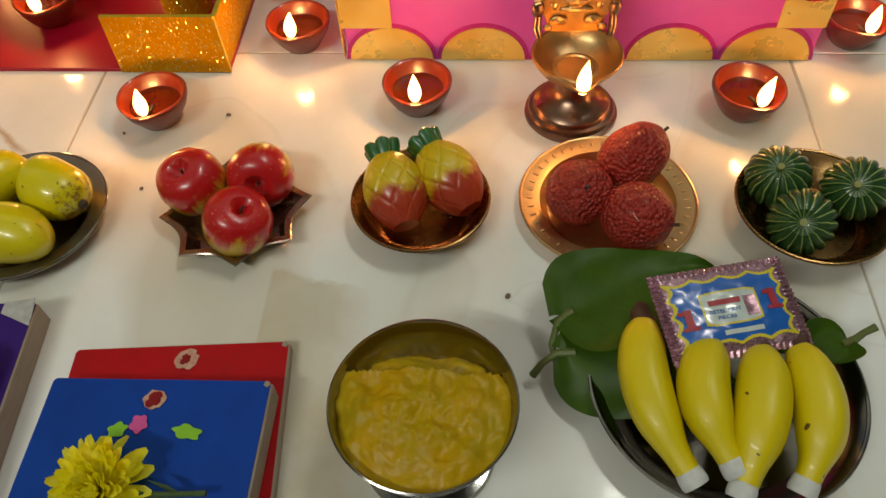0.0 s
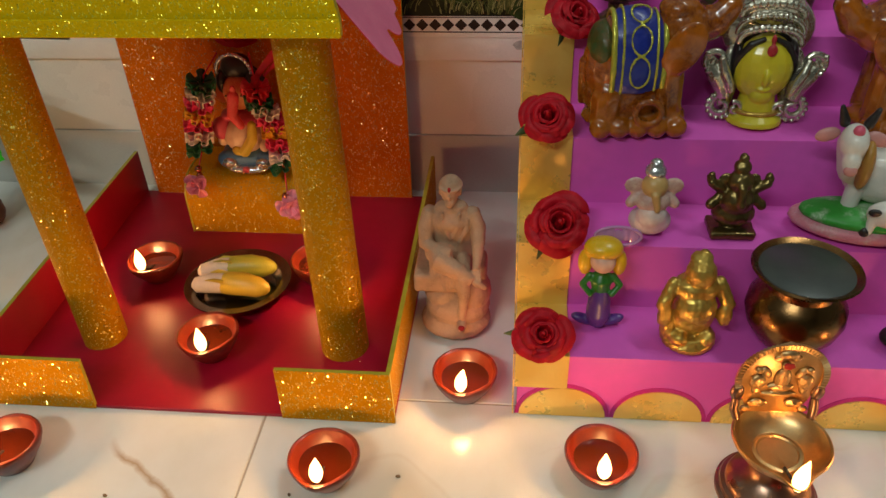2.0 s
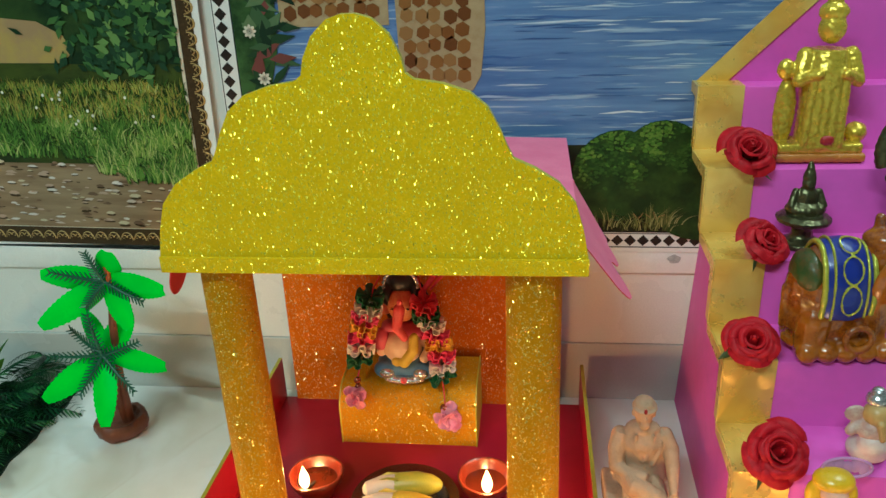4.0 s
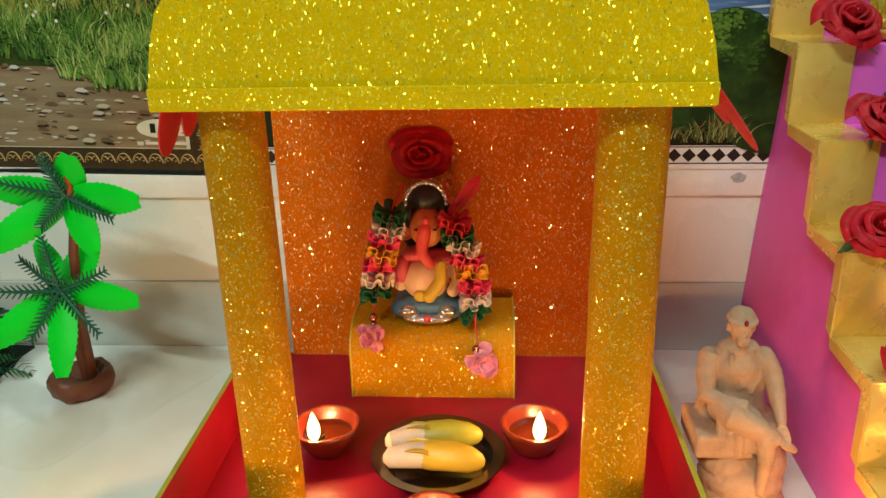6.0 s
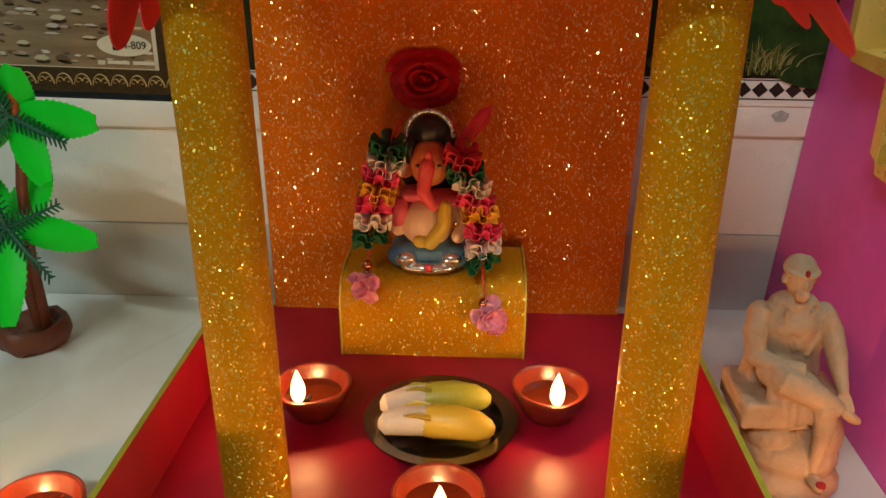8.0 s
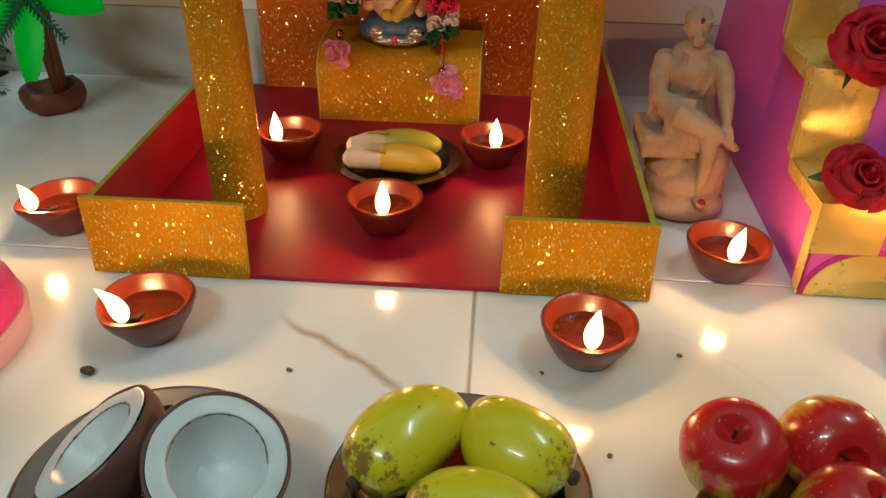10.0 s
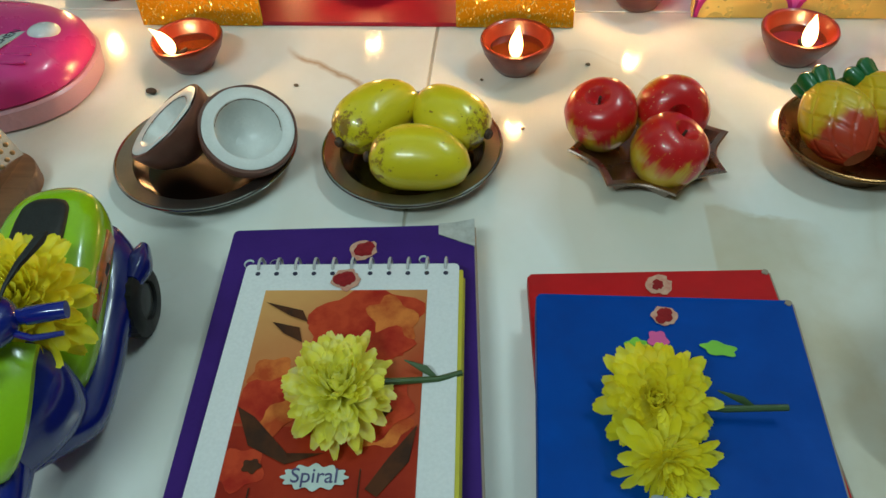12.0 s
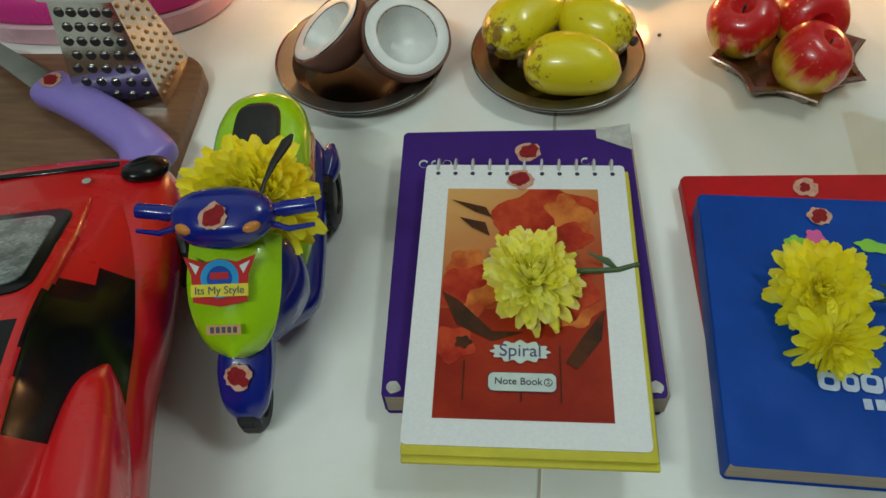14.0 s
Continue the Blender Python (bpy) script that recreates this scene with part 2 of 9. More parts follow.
def marble():
    mt, nt, bs, co = start("polished_marble")
    geo = nt.nodes.new("ShaderNodeNewGeometry").outputs["Position"]
    s = nt.nodes.new("ShaderNodeSeparateXYZ")
    nt.links.new(geo, s.inputs[0])
    px, py = s.outputs[0], s.outputs[1]
    cloud = noise_tex(nt, geo, 7.0, 6, (1.0, 0.7, 1.0))
    col = mix_rgb(nt, ramp(nt, cloud, 0.35, 0.68), (0.86, 0.87, 0.84), (0.72, 0.71, 0.63))
    # faint broad beige drifts
    isl = noise_tex(nt, geo, 3.3, 2.5, (1.0, 0.6, 1.0))
    col = mix_rgb(nt, mathn(nt, "MULTIPLY", ramp(nt, isl, 0.57, 0.61), 0.5), col, (0.58, 0.51, 0.38))
    rim = mathn(nt, "ABSOLUTE", mathn(nt, "SUBTRACT", isl, 0.575))
    col = mix_rgb(nt, mathn(nt, "MULTIPLY", mathn(nt, "MULTIPLY", ramp(nt, rim, 0.007, 0.0), ramp(nt, cloud, 0.45, 0.6)), 0.16), col, (0.48, 0.38, 0.24))
    # one beige inclusion with hard edges beside the bowl
    w1 = mathn(nt, "MULTIPLY", mathn(nt, "SUBTRACT", noise_tex(nt, geo, 26, 4), 0.5), 0.030)
    top = mathn(nt, "SUBTRACT", mathn(nt, "SUBTRACT", -0.196, mathn(nt, "MULTIPLY", px, 0.22)), py)
    right = mathn(nt, "SUBTRACT", mathn(nt, "SUBTRACT", 0.098, mathn(nt, "MULTIPLY", py, 0.22)), px)
    pa = mathn(nt, "MULTIPLY", ramp(nt, px, 0.0775, 0.0795), mathn(nt, "MULTIPLY", ramp(nt, mathn(nt, "ADD", top, w1), 0.0, 0.004), ramp(nt, mathn(nt, "ADD", right, w1), 0.0, 0.030)))
    pa = mathn(nt, "MULTIPLY", pa, ramp(nt, py, -0.50, -0.40))
    pa = mathn(nt, "MULTIPLY", pa, mathn(nt, "ADD", 0.45, mathn(nt, "MULTIPLY", ramp(nt, noise_tex(nt, geo, 16, 5), 0.35, 0.65), 0.40)))
    col = mix_rgb(nt, pa, col, (0.56, 0.47, 0.31))
    # thin brown veins
    vn = noise_tex(nt, geo, 3.2, 5, (0.7, 1.3, 1.0), 0.60)
    vein = mathn(nt, "ABSOLUTE", mathn(nt, "SUBTRACT", vn, 0.52))
    gate = ramp(nt, noise_tex(nt, geo, 5.0, 2), 0.5, 0.62)
    col = mix_rgb(nt, mathn(nt, "MULTIPLY", mathn(nt, "MULTIPLY", ramp(nt, vein, 0.008, 0.0), gate), 0.12), col, (0.44, 0.30, 0.15))
    # a rusty crack in front of the shrine
    crack = mathn(nt, "ABSOLUTE", mathn(nt, "ADD", mathn(nt, "ADD", py, mathn(nt, "MULTIPLY", px, 0.68)), mathn(nt, "ADD", 0.200, mathn(nt, "MULTIPLY", w1, 0.8))))
    span = mathn(nt, "MULTIPLY", ramp(nt, px, -0.240, -0.222), ramp(nt, px, -0.135, -0.160))
    col = mix_rgb(nt, mathn(nt, "MULTIPLY", mathn(nt, "MULTIPLY", ramp(nt, crack, 0.006, 0.0), span), 0.75), col, (0.42, 0.24, 0.08))
    nt.links.new(col, bs.inputs["Base Color"])
    smear = noise_tex(nt, geo, 22, 4)
    nt.links.new(mathn(nt, "ADD", 0.10, mathn(nt, "MULTIPLY", ramp(nt, smear, 0.4, 0.75), 0.14)), bs.inputs["Roughness"])
    bump_to(nt, bs, noise_tex(nt, geo, 60, 2), 0.02)
    return mt


def printed(name, a, b, rough=0.3, scale=30, stretch=None, lo=0.4, hi=0.6, detail=6.0, c=None):
    """Glossy printed paper with brushed tones."""
    mt, nt, bs, co = start(name)
    n1 = noise_tex(nt, co, scale, detail, stretch, 0.6)
    col = mix_rgb(nt, ramp(nt, n1, lo, hi), a, b)
    if c:
        n2 = noise_tex(nt, co, scale * 2.7, detail, stretch, 0.6)
        col = mix_rgb(nt, ramp(nt, n2, 0.56, 0.66), col, c)
    nt.links.new(col, bs.inputs["Base Color"])
    bs.inputs["Roughness"].default_value = rough
    bs.inputs["Specular IOR Level"].default_value = 0.15
    return mt


def foil(name, a, b):
    """Crinkled metal paper."""
    mt, nt, bs, co = start(name)
    co, _ = shift(nt, co)
    n1, n2 = noise_tex(nt, co, 45, 3, None, 0.6), noise_tex(nt, co, 16, 2)
    nt.links.new(mix_rgb(nt, ramp(nt, n2, 0.35, 0.65), a, b), bs.inputs["Base Color"])
    bs.inputs["Metallic"].default_value = 0.45
    nt.links.new(mathn(nt, "ADD", 0.18, mathn(nt, "MULTIPLY", n1, 0.22)), bs.inputs["Roughness"])
    bump_to(nt, bs, mathn(nt, "ADD", mathn(nt, "ABSOLUTE", mathn(nt, "SUBTRACT", n1, 0.5)), mathn(nt, "MULTIPLY", n2, 1.2)), 0.22, 0.005)
    return mt


MARBLE = marble()
GROUT = M("tan_grout", (0.50, 0.45, 0.36), rough=0.8)
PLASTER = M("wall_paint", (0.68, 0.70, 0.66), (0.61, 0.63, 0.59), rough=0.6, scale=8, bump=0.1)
# for walls out of view: darkened to cut the light they bounce back
DIM_WALL = M("dim_unseen_wall", (0.21, 0.22, 0.20), (0.18, 0.19, 0.175), rough=0.6, scale=8, bump=0.1)
WALLTILE = M("grey_wall_tile", (0.76, 0.76, 0.71), (0.68, 0.68, 0.63), rough=0.28, scale=7, bump=0.05)
SKIRT = M("skirting_tile", (0.54, 0.55, 0.51), (0.48, 0.49, 0.455), rough=0.25, scale=9, bump=0.05)
WHITE_PAINT = M("white_band", (0.80, 0.80, 0.76), (0.68, 0.68, 0.64), rough=0.5, scale=20)
GLIT_Y = glitter("mustard_glitter_paper", (0.80, 0.53, 0.001), (0.68, 0.435, 0.001), 660, 0.85, 1.9, (1.0, 0.84, 0.06), 0.55, 0.78, 0.24)
GLIT_P = glitter("orange_gold_glitter_paper", (0.58, 0.25, 0.001), (0.48, 0.19, 0.001), 560, 0.66, 1.6, (1.0, 0.78, 0.18), 0.72)
GLIT_G = glitter("gold_glitter_paper", (0.46, 0.215, 0.001), (0.38, 0.165, 0.001), 540, 0.70, 1.6, (1.0, 0.80, 0.16), 0.72)
GLIT_O = glitter("amber_glitter_paper", (0.60, 0.140, 0.002), (0.48, 0.100, 0.002), 580, 0.58, 1.5, (1.0, 0.70, 0.28), 0.72)
RED_CARD = M("red_card", (0.36, 0.004, 0.024), (0.28, 0.003, 0.018), rough=0.40, spec=0.4, scale=18, bump=0.08, bscale=220)
YEL_EDGE = M("yellow_edge_tape", (0.50, 0.42, 0.03), rough=0.45, scale=120)
PINK_PAPER = M("pink_crepe_paper", (0.86, 0.20, 0.33), (0.78, 0.14, 0.27), rough=0.6, scale=40)
RED_PAPER = M("red_paper", (0.60, 0.02, 0.03), rough=0.5)
MAGENTA = M("magenta_paper", (0.74, 0.11, 0.54), (0.68, 0.09, 0.48), rough=0.5, spec=0.3, scale=14, bump=0.12, bscale=90)
GOLD_FOIL = foil("gold_foil_paper", (0.95, 0.70, 0.20), (0.82, 0.50, 0.09))
PINK_LINE = M("magenta_marker", (0.55, 0.01, 0.25), rough=0.5)
CLAY = M("red_clay", (0.16, 0.020, 0.007), (0.10, 0.011, 0.004), rough=0.32, coat=0.25, scale=90, bump=0.25)
OIL = M("lamp_oil", (0.065, 0.009, 0.003), rough=0.05, bump=0.0, rvar=0.02)
WICK = M("burnt_wick", (0.02, 0.016, 0.012), rough=0.9)
FIRE = glow("flame", (1.0, 0.62, 0.20), 9.0)
STEEL = M("stainless_steel", (0.42, 0.41, 0.39), (0.34, 0.33, 0.32), rough=0.16, metal=1.0, scale=40, bump=0.05)
# clean steel; dark base colour stands for its reflection of a dim room
PLATE_STEEL = M("dim_reflection_steel", (0.24, 0.22, 0.19), (0.17, 0.155, 0.13), rough=0.17, rvar=0.05, metal=1.0, scale=40, bump=0.05)
RIM_STEEL = M("satin_steel", (0.40, 0.37, 0.34), (0.32, 0.30, 0.28), rough=0.36, metal=1.0, scale=60, bump=0.1)
DARK_STEEL = M("dull_steel", (0.21, 0.185, 0.17), (0.15, 0.135, 0.125), rough=0.20, rvar=0.05, metal=1.0, scale=40, bump=0.05)
BRASS = M("brass", (0.72, 0.47, 0.22), (0.56, 0.34, 0.14), rough=0.36, metal=1.0, scale=60, bump=0.1)
OLD_BRASS = M("aged_brass", (0.36, 0.20, 0.075), (0.24, 0.125, 0.05), rough=0.28, metal=1.0, scale=50, bump=0.12)
COPPERY = M("dark_bronze", (0.34, 0.20, 0.14), (0.22, 0.12, 0.09), rough=0.3, metal=1.0, scale=60, bump=0.15)

# ---- setting ----
WALL_Y = 0.385
floor = thing("floor", pose(0, 0, 0), "polished off-white marble tile floor with beige patches and veins", "floor", kind="structure")
part("bedding", box(5.0, 4.4, 0.05, (0, WALL_Y - 2.2, -0.0509)), GROUT, floor)
XJ, YJ, TS = -0.114, 0.027, 0.6
tile_mesh = mesh_of("tile", box(TS - 0.0015, TS - 0.0015, 0.006, (0, 0, -0.006), 0.0008, 1), MARBLE)
tile_cut = mesh_of("tile", box(TS - 0.0015, WALL_Y - YJ - 0.0015, 0.006, (0, 0, -0.006), 0.0008, 1), MARBLE)
for ix in range(-4, 5):
    for iy in range(-7, 1):
        me = tile_cut if iy == 0 else tile_mesh
        dy = (WALL_Y - YJ) / 2 if iy == 0 else TS / 2
        part("tile", me, None, floor, m=pose(XJ + (ix + 0.5) * TS, YJ + iy * TS + dy, 0))

north = thing("wall_north", pose(0, WALL_Y, 0), "painted wall with tile dado behind the display", "wall", kind="structure")
part("wall_face", box(5.0, 0.15, 2.7, (0, 0.079, 0)), PLASTER, north)
part("dado", box(5.0, 0.004, 0.094, (0, 0.002, 0.078)), WALLTILE, north, "grey glazed dado tiles")
part("skirting", box(5.0, 0.007, 0.0775, (0, 0.0005, 0), 0.0008, 1), SKIRT, north, "darker grey skirting tiles")
part("white_band", box(5.0, 0.009, 0.034, (0, -0.0005, 0.1722), 0.0015, 2), WHITE_PAINT, north, "white painted ledge band")
# side and back walls are unseen, added dark to lower the fill light
solid("wall_west", box(0.15, 4.6, 2.7, (-2.575, -1.85, 0)), DIM_WALL, pose(0, 0, 0), "unseen side wall, dark to cut bounced light", "wall", kind="structure")
solid("wall_east", box(0.15, 4.6, 2.7, (2.575, -1.85, 0)), DIM_WALL, pose(0, 0, 0), "unseen side wall, dark to cut bounced light", "wall", kind="structure")
solid("wall_south", box(5.0, 0.15, 2.7, (0, -4.09, 0)), DIM_WALL, pose(0, 0, 0), "unseen wall behind the viewer, dark to cut bounced light", "wall", kind="structure")
solid("ceiling", box(5.2, 4.7, 0.1, (0, -1.8, 2.705)), M("ceiling_paint", (0.8, 0.8, 0.78), rough=0.7, scale=6), pose(0, 0, 0), "plain white ceiling", "ceiling", kind="structure")

# ---- paper shrine ----
shrine = thing("shrine", pose(0, 0, 0), "home-made red card and gold glitter paper shrine with scalloped canopy", "shrine")
part("base_board", box(0.375, 0.362, 0.004, (-0.1875, 0.181, 0), 0.0006, 1), RED_CARD, shrine, "red card floor")


def card(name, pts, th, mats, m, label=""):
    """A sheet of card: an outline, a thickness, faces in mats[0] and edges in mats[1]."""
    bm = prism(pts, th)
    for f in bm.faces:
        f.material_index = 0 if abs(f.normal.z) > 0.9 else 1
    return part(name, bm, mats, shrine, label, m, 20)


UP = pose(0, 0, 0, 90, 0, 0)          # x, y of the outline become x, z
SIDE = pose(0, 0, 0, 90, 0, 90)       # x, y of the outline become y, z
for sx, nm in ((-0.3745, -1), (-0.0045, 1)):
    bm = prism([(0.0, 0.003), (0.36, 0.003), (0.36, 0.060), (0.0, 0.054)], 0.004)
    for f in bm.faces:
        f.material_index = 2 if abs(f.normal.z) < 0.9 else (0 if f.normal.z * nm > 0 else 1)
    part("side_wall", bm, [GLIT_G, RED_CARD, YEL_EDGE], shrine, "", Matrix.Translation((sx, 0.0025, 0)) @ SIDE, 20)
for x0, x1, cut in ((-0.376, -0.268, 0.002), (-0.098, 0.001, 0.001)):
    a, b = (x0 + 0.001, x1 + cut) if x0 < -0.2 else (x0 + cut, x1 - 0.001)
    card("front_panel", [(x0, 0.001), (x1, 0.001), (b, 0.0585), (a, 0.0585)], 0.0035, [GLIT_P, YEL_EDGE], Matrix.Translation((0, 0.002, 0)) @ UP)
card("back_board", [(-0.3555, 0.004), (-0.0300, 0.004), (-0.0275, 0.336), (-0.3545, 0.336)], 0.004, [GLIT_O, YEL_EDGE], Matrix.Translation((0, 0.362, 0)) @ UP, "amber glitter back board")
for k, (xb, xt, pr) in enumerate(((-0.3000, -0.3010, 0.0205), (-0.0600, -0.0610, 0.0222))):
    bm = bumpy(tube([(xb + (xt - xb) * j / 8, 0.089, 0.004 + 0.313 * j / 8) for j in range(9)], [pr - 0.0010 * j / 8 for j in range(9)], 28), 0.0006, 30, k * 3)
    part("pillar", bm, GLIT_G, shrine, "rolled glitter paper pillar")
# scalloped front board of the canopy
half = [(0.160, 0.319), (0.160, 0.331), (0.156, 0.352), (0.150, 0.372), (0.138, 0.387), (0.122, 0.397), (0.107, 0.404), (0.103, 0.412), (0.098, 0.424), (0.090, 0.439), (0.078, 0.449), (0.060, 0.455), (0.041, 0.458), (0.0355, 0.462), (0.033, 0.473), (0.026, 0.487), (0.015, 0.497), (0.005, 0.500)]
CAN_X = -0.1797
outline = [(CAN_X + x * 0.98, z) for x, z in half] + [(CAN_X - x * 0.98, z) for x, z in reversed(half)]
card("canopy_board", outline, 0.006, [GLIT_Y, YEL_EDGE], Matrix.Translation((0, 0.064, 0)) @ UP, "scalloped mustard glitter canopy board")
part("canopy_hem", box(0.3145, 0.002, 0.013, (CAN_X, 0.057, 0.3185), 0.0006, 1), GLIT_Y, shrine)
# roof sheet with side flaps cut into hanging strips: pink outside, red lining inside
def roof_sheet():
    """A flat sheet; each side bends down and ends in two rounded tongues towards the front."""
    roof = bmesh.new()
    n = 110
    for side, run, tongues in ((1, 0.60, ((0.070, 0.080, 0.066), (0.215, 0.066, 0.056))), (-1, 0.24, ((0.062, 0.066, 0.055), (0.188, 0.058, 0.050)))):
        rows = []
        rise = math.sqrt(1 - run * run)
        for k in range(n + 1):
            u = k / n
            y = 0.072 + 0.283 * u
            hang = (0.044 if side > 0 else 0.033) * max(0.0, min(1.0, (0.50 - u) / 0.18))
            for c, w, d in tongues:
                q = 1 - ((u - c) / w) ** 2
                if q > 0:
                    hang = max(hang, 0.030 + (d - 0.030) * q ** 0.6)
            row = [(0.0, 0.342), (0.080, 0.341), (0.1525, 0.339)]
            for q in (0.25, 0.5, 0.75, 1.0):
                h = hang * q
                row.append((0.1525 + run * h, 0.339 - rise * h))
            rows.append([roof.verts.new((CAN_X + side * x, y + 0.002 * noise.noise((u * 9, side, j)), z)) for j, (x, z) in enumerate(row)])
        for ra, rb in zip(rows, rows[1:]):
            for j in range(len(ra) - 1):
                roof.faces.new((ra[j], ra[j + 1], rb[j + 1], rb[j]))
    bmesh.ops.remove_doubles(roof, verts=roof.verts, dist=1e-5)
    bmesh.ops.recalc_face_normals(roof, faces=roof.faces[:])
    thick(roof, 0.0008)
    roof.normal_update()
    for f in roof.faces:
        f.material_index = 0 if f.normal.z > 0 else 1
    part("roof_sheet", roof, [PINK_PAPER, RED_PAPER], shrine, "pink paper roof sheet with a red underside and torn fringe")


roof_sheet()
# plinth for the idol
def plinth_side(g):
    """Side outline: square at the back, rolled over at the front."""
    pts = [(0.354 + g, 0.004), (0.354 + g, 0.073 + g)]
    pts += [(0.304 - (0.030 + g) * math.sin(a), 0.046 + (0.027 + g) * math.cos(a)) for a in [math.pi / 2 * k / 10 for k in range(11)]]
    return pts + [(0.274 - g, 0.004)]


part("plinth", prism(plinth_side(0), 0.153), GLIT_P, shrine, "gold glitter plinth rolled over at the front", Matrix.Translation((-0.2765, 0, 0)) @ SIDE)
for x in (-0.2779, -0.1235):
    part("plinth_edge", prism(plinth_side(0.0014), 0.0014), YEL_EDGE, shrine, "yellow trimmed edge", Matrix.Translation((x, 0, 0)) @ SIDE)

# ---- stepped stand ----
SX0, SX1, SN = 0.1030, 0.502, 6
RY, RZ = 0.066, 0.0643
stand = thing("display_steps", pose(0, 0, 0), "six-step stand covered in magenta paper with gold foil edging", "display steps")
prof = [(0.018, 0.0)]
for k in range(SN):
    prof += [(0.018 + RY * k, 0.069 + RZ * k), (min(0.018 + RY * (k + 1), 0.381), 0.069 + RZ * k)]
prof += [(0.381, 0.0)]
bm = prism(prof, SX1 - SX0, 0.0)
bmesh.ops.bevel(bm, geom=bm.edges[:], offset=0.0012, segments=2, profile=0.5, affect="EDGES")
for v in bm.verts:          # the side leans away from the shrine towards the back and the top
    if v.co.z < 0.003:
        v.co.z += (0.009 + 0.055 * v.co.y) * v.co.x / 0.381
part("steps_body", bm, MAGENTA, stand, "", Matrix.Translation((SX0, 0, 0)) @ SIDE)
for k in range(SN):
    y0, z0 = 0.018 + RY * k, 0.069 + RZ * k
    zb = 0.0 if k == 0 else z0 - RZ
    for x0, x1 in ((SX0 - 0.0016, SX0 + 0.042), (SX1 - 0.038, SX1 + 0.0016)):
        lo = zb + (0.034 if k == 0 else 0.001)
        th = 0.0016
        pts = [(y0 - th, lo), (y0, lo), (y0, z0), (y0 + RY - 0.001, z0), (y0 + RY - 0.001, z0 + th), (y0 - th, z0 + th)]
        bm = prism(pts, x1 - x0)
        bmesh.ops.subdivide_edges(bm, edges=bm.edges[:], cuts=4, use_grid_fill=True)
        bumpy(bm, 0.0003, 25, k)
        part("foil_strip", bm, GOLD_FOIL, stand, "", Matrix.Translation((x0, 0, 0)) @ SIDE)
# scallops on the lowest riser
n = 5
w = (SX1 - SX0 + 0.002) / n
for k in range(n):
    xc = SX0 - 0.001 + w * (k + 0.5)
    for nm, rx, rz, th, mt in (("scallop_line", 0.5 * w, 0.037, 0.0012, PINK_LINE), ("foil_scallop", 0.5 * w - 0.0035, 0.033, 0.0020, GOLD_FOIL)):
        pts = [(xc + rx * math.cos(a), 0.001 + rz * math.sin(a)) for a in [math.pi * j / 16 for j in range(17)]]
        part(nm, prism(pts, th), mt, stand, "", Matrix.Translation((0, 0.0185, 0)) @ UP)
# foil folded round the left edge of each step
for k in range(SN):
    y0, z0 = 0.018 + RY * k, 0.069 + RZ * k
    zb = 0.0015 if k == 0 else z0 - RZ + 0.001
    lap = [(y0 - 0.0022, zb), (y0 + 0.007, zb + 0.004), (y0 + 0.0085, z0 - 0.010), (y0 + RY - 0.004, z0 - 0.007), (y0 + RY - 0.001, z0 + 0.0015), (y0 - 0.0022, z0 + 0.0018)]
    part("foil_lap", bumpy(prism(lap, 0.0012), 0.0005, 90, k), GOLD_FOIL, stand, "folded foil edge", Matrix.Translation((SX0 - 0.0032, 0, 0)) @ SIDE)
# pediment on the top step
xm, xw = (SX0 + SX1) / 2, (SX1 - SX0) / 2
zt = 0.069 + RZ * 5
part("pediment", prism([(xm - xw, zt), (xm + xw, zt), (xm + 0.05, zt + 0.15), (xm - 0.05, zt + 0.15)], 0.004), MAGENTA, stand, "", Matrix.Translation((0, 0.3795, 0)) @ UP)
for s in (-1, 1):
    pts = [(xm + s * (xw + 0.001), zt), (xm + s * (xw - 0.03), zt), (xm + s * 0.04, zt + 0.128), (xm + s * 0.051, zt + 0.151)]
    part("pediment_edge", prism(pts if s > 0 else pts[::-1], 0.002), GOLD_FOIL, stand, "", Matrix.Translation((0, 0.3752, 0)) @ UP)

# ---- oil lamps ----


def flame_at(name, parent, at, h=0.024, lean=(0, 0), r=0.0054):
    pts, rad = [], []
    for k in range(11):
        u = k / 10
        pts.append((at[0] + lean[0] * u * u, at[1] + lean[1] * u * u, at[2] + h * u))
        rad.append(r * (math.sin(math.pi * min(1, 0.10 + u * 0.90)) ** 0.75) * (1.25 - 0.85 * u) + 0.0002)
    part(name, tube(pts, rad, 14), FIRE, parent, "bright yellow-white flame")


def diya_mesh(r=0.0285, h=0.027, seg=64):
    """A clay saucer with a thick rim, pinched to a spout at -y."""
    def wave(a, rr, z):
        d = (a + math.pi / 2 + math.pi) % (2 * math.pi) - math.pi
        w = math.exp(-(d / 0.40) ** 2) * max(0, z / h) ** 1.5
        return rr * (1 + 0.16 * w), z + 0.0012 * w
    body = lathe([(0, 0), (r * 0.50, 0), (r * 0.57, 0.001), (r * 0.72, h * 0.28), (r * 0.90, h * 0.60), (r * 0.995, h * 0.86), (r * 1.01, h * 0.95), (r * 0.985, h * 1.01), (r * 0.94, h * 1.02), (r * 0.885, h * 0.99), (r * 0.85, h * 0.90), (r * 0.7, h * 0.58), (r * 0.4, h * 0.38), (0, h * 0.34)], seg, wave)
    return bumpy(body, 0.0008, 60)


DIYA_BODY = mesh_of("bowl", diya_mesh(), CLAY)
DIYA_OIL = mesh_of("oil", lathe([(0.0215, 0.0176), (0.012, 0.0178), (0, 0.0178)], 36), OIL)


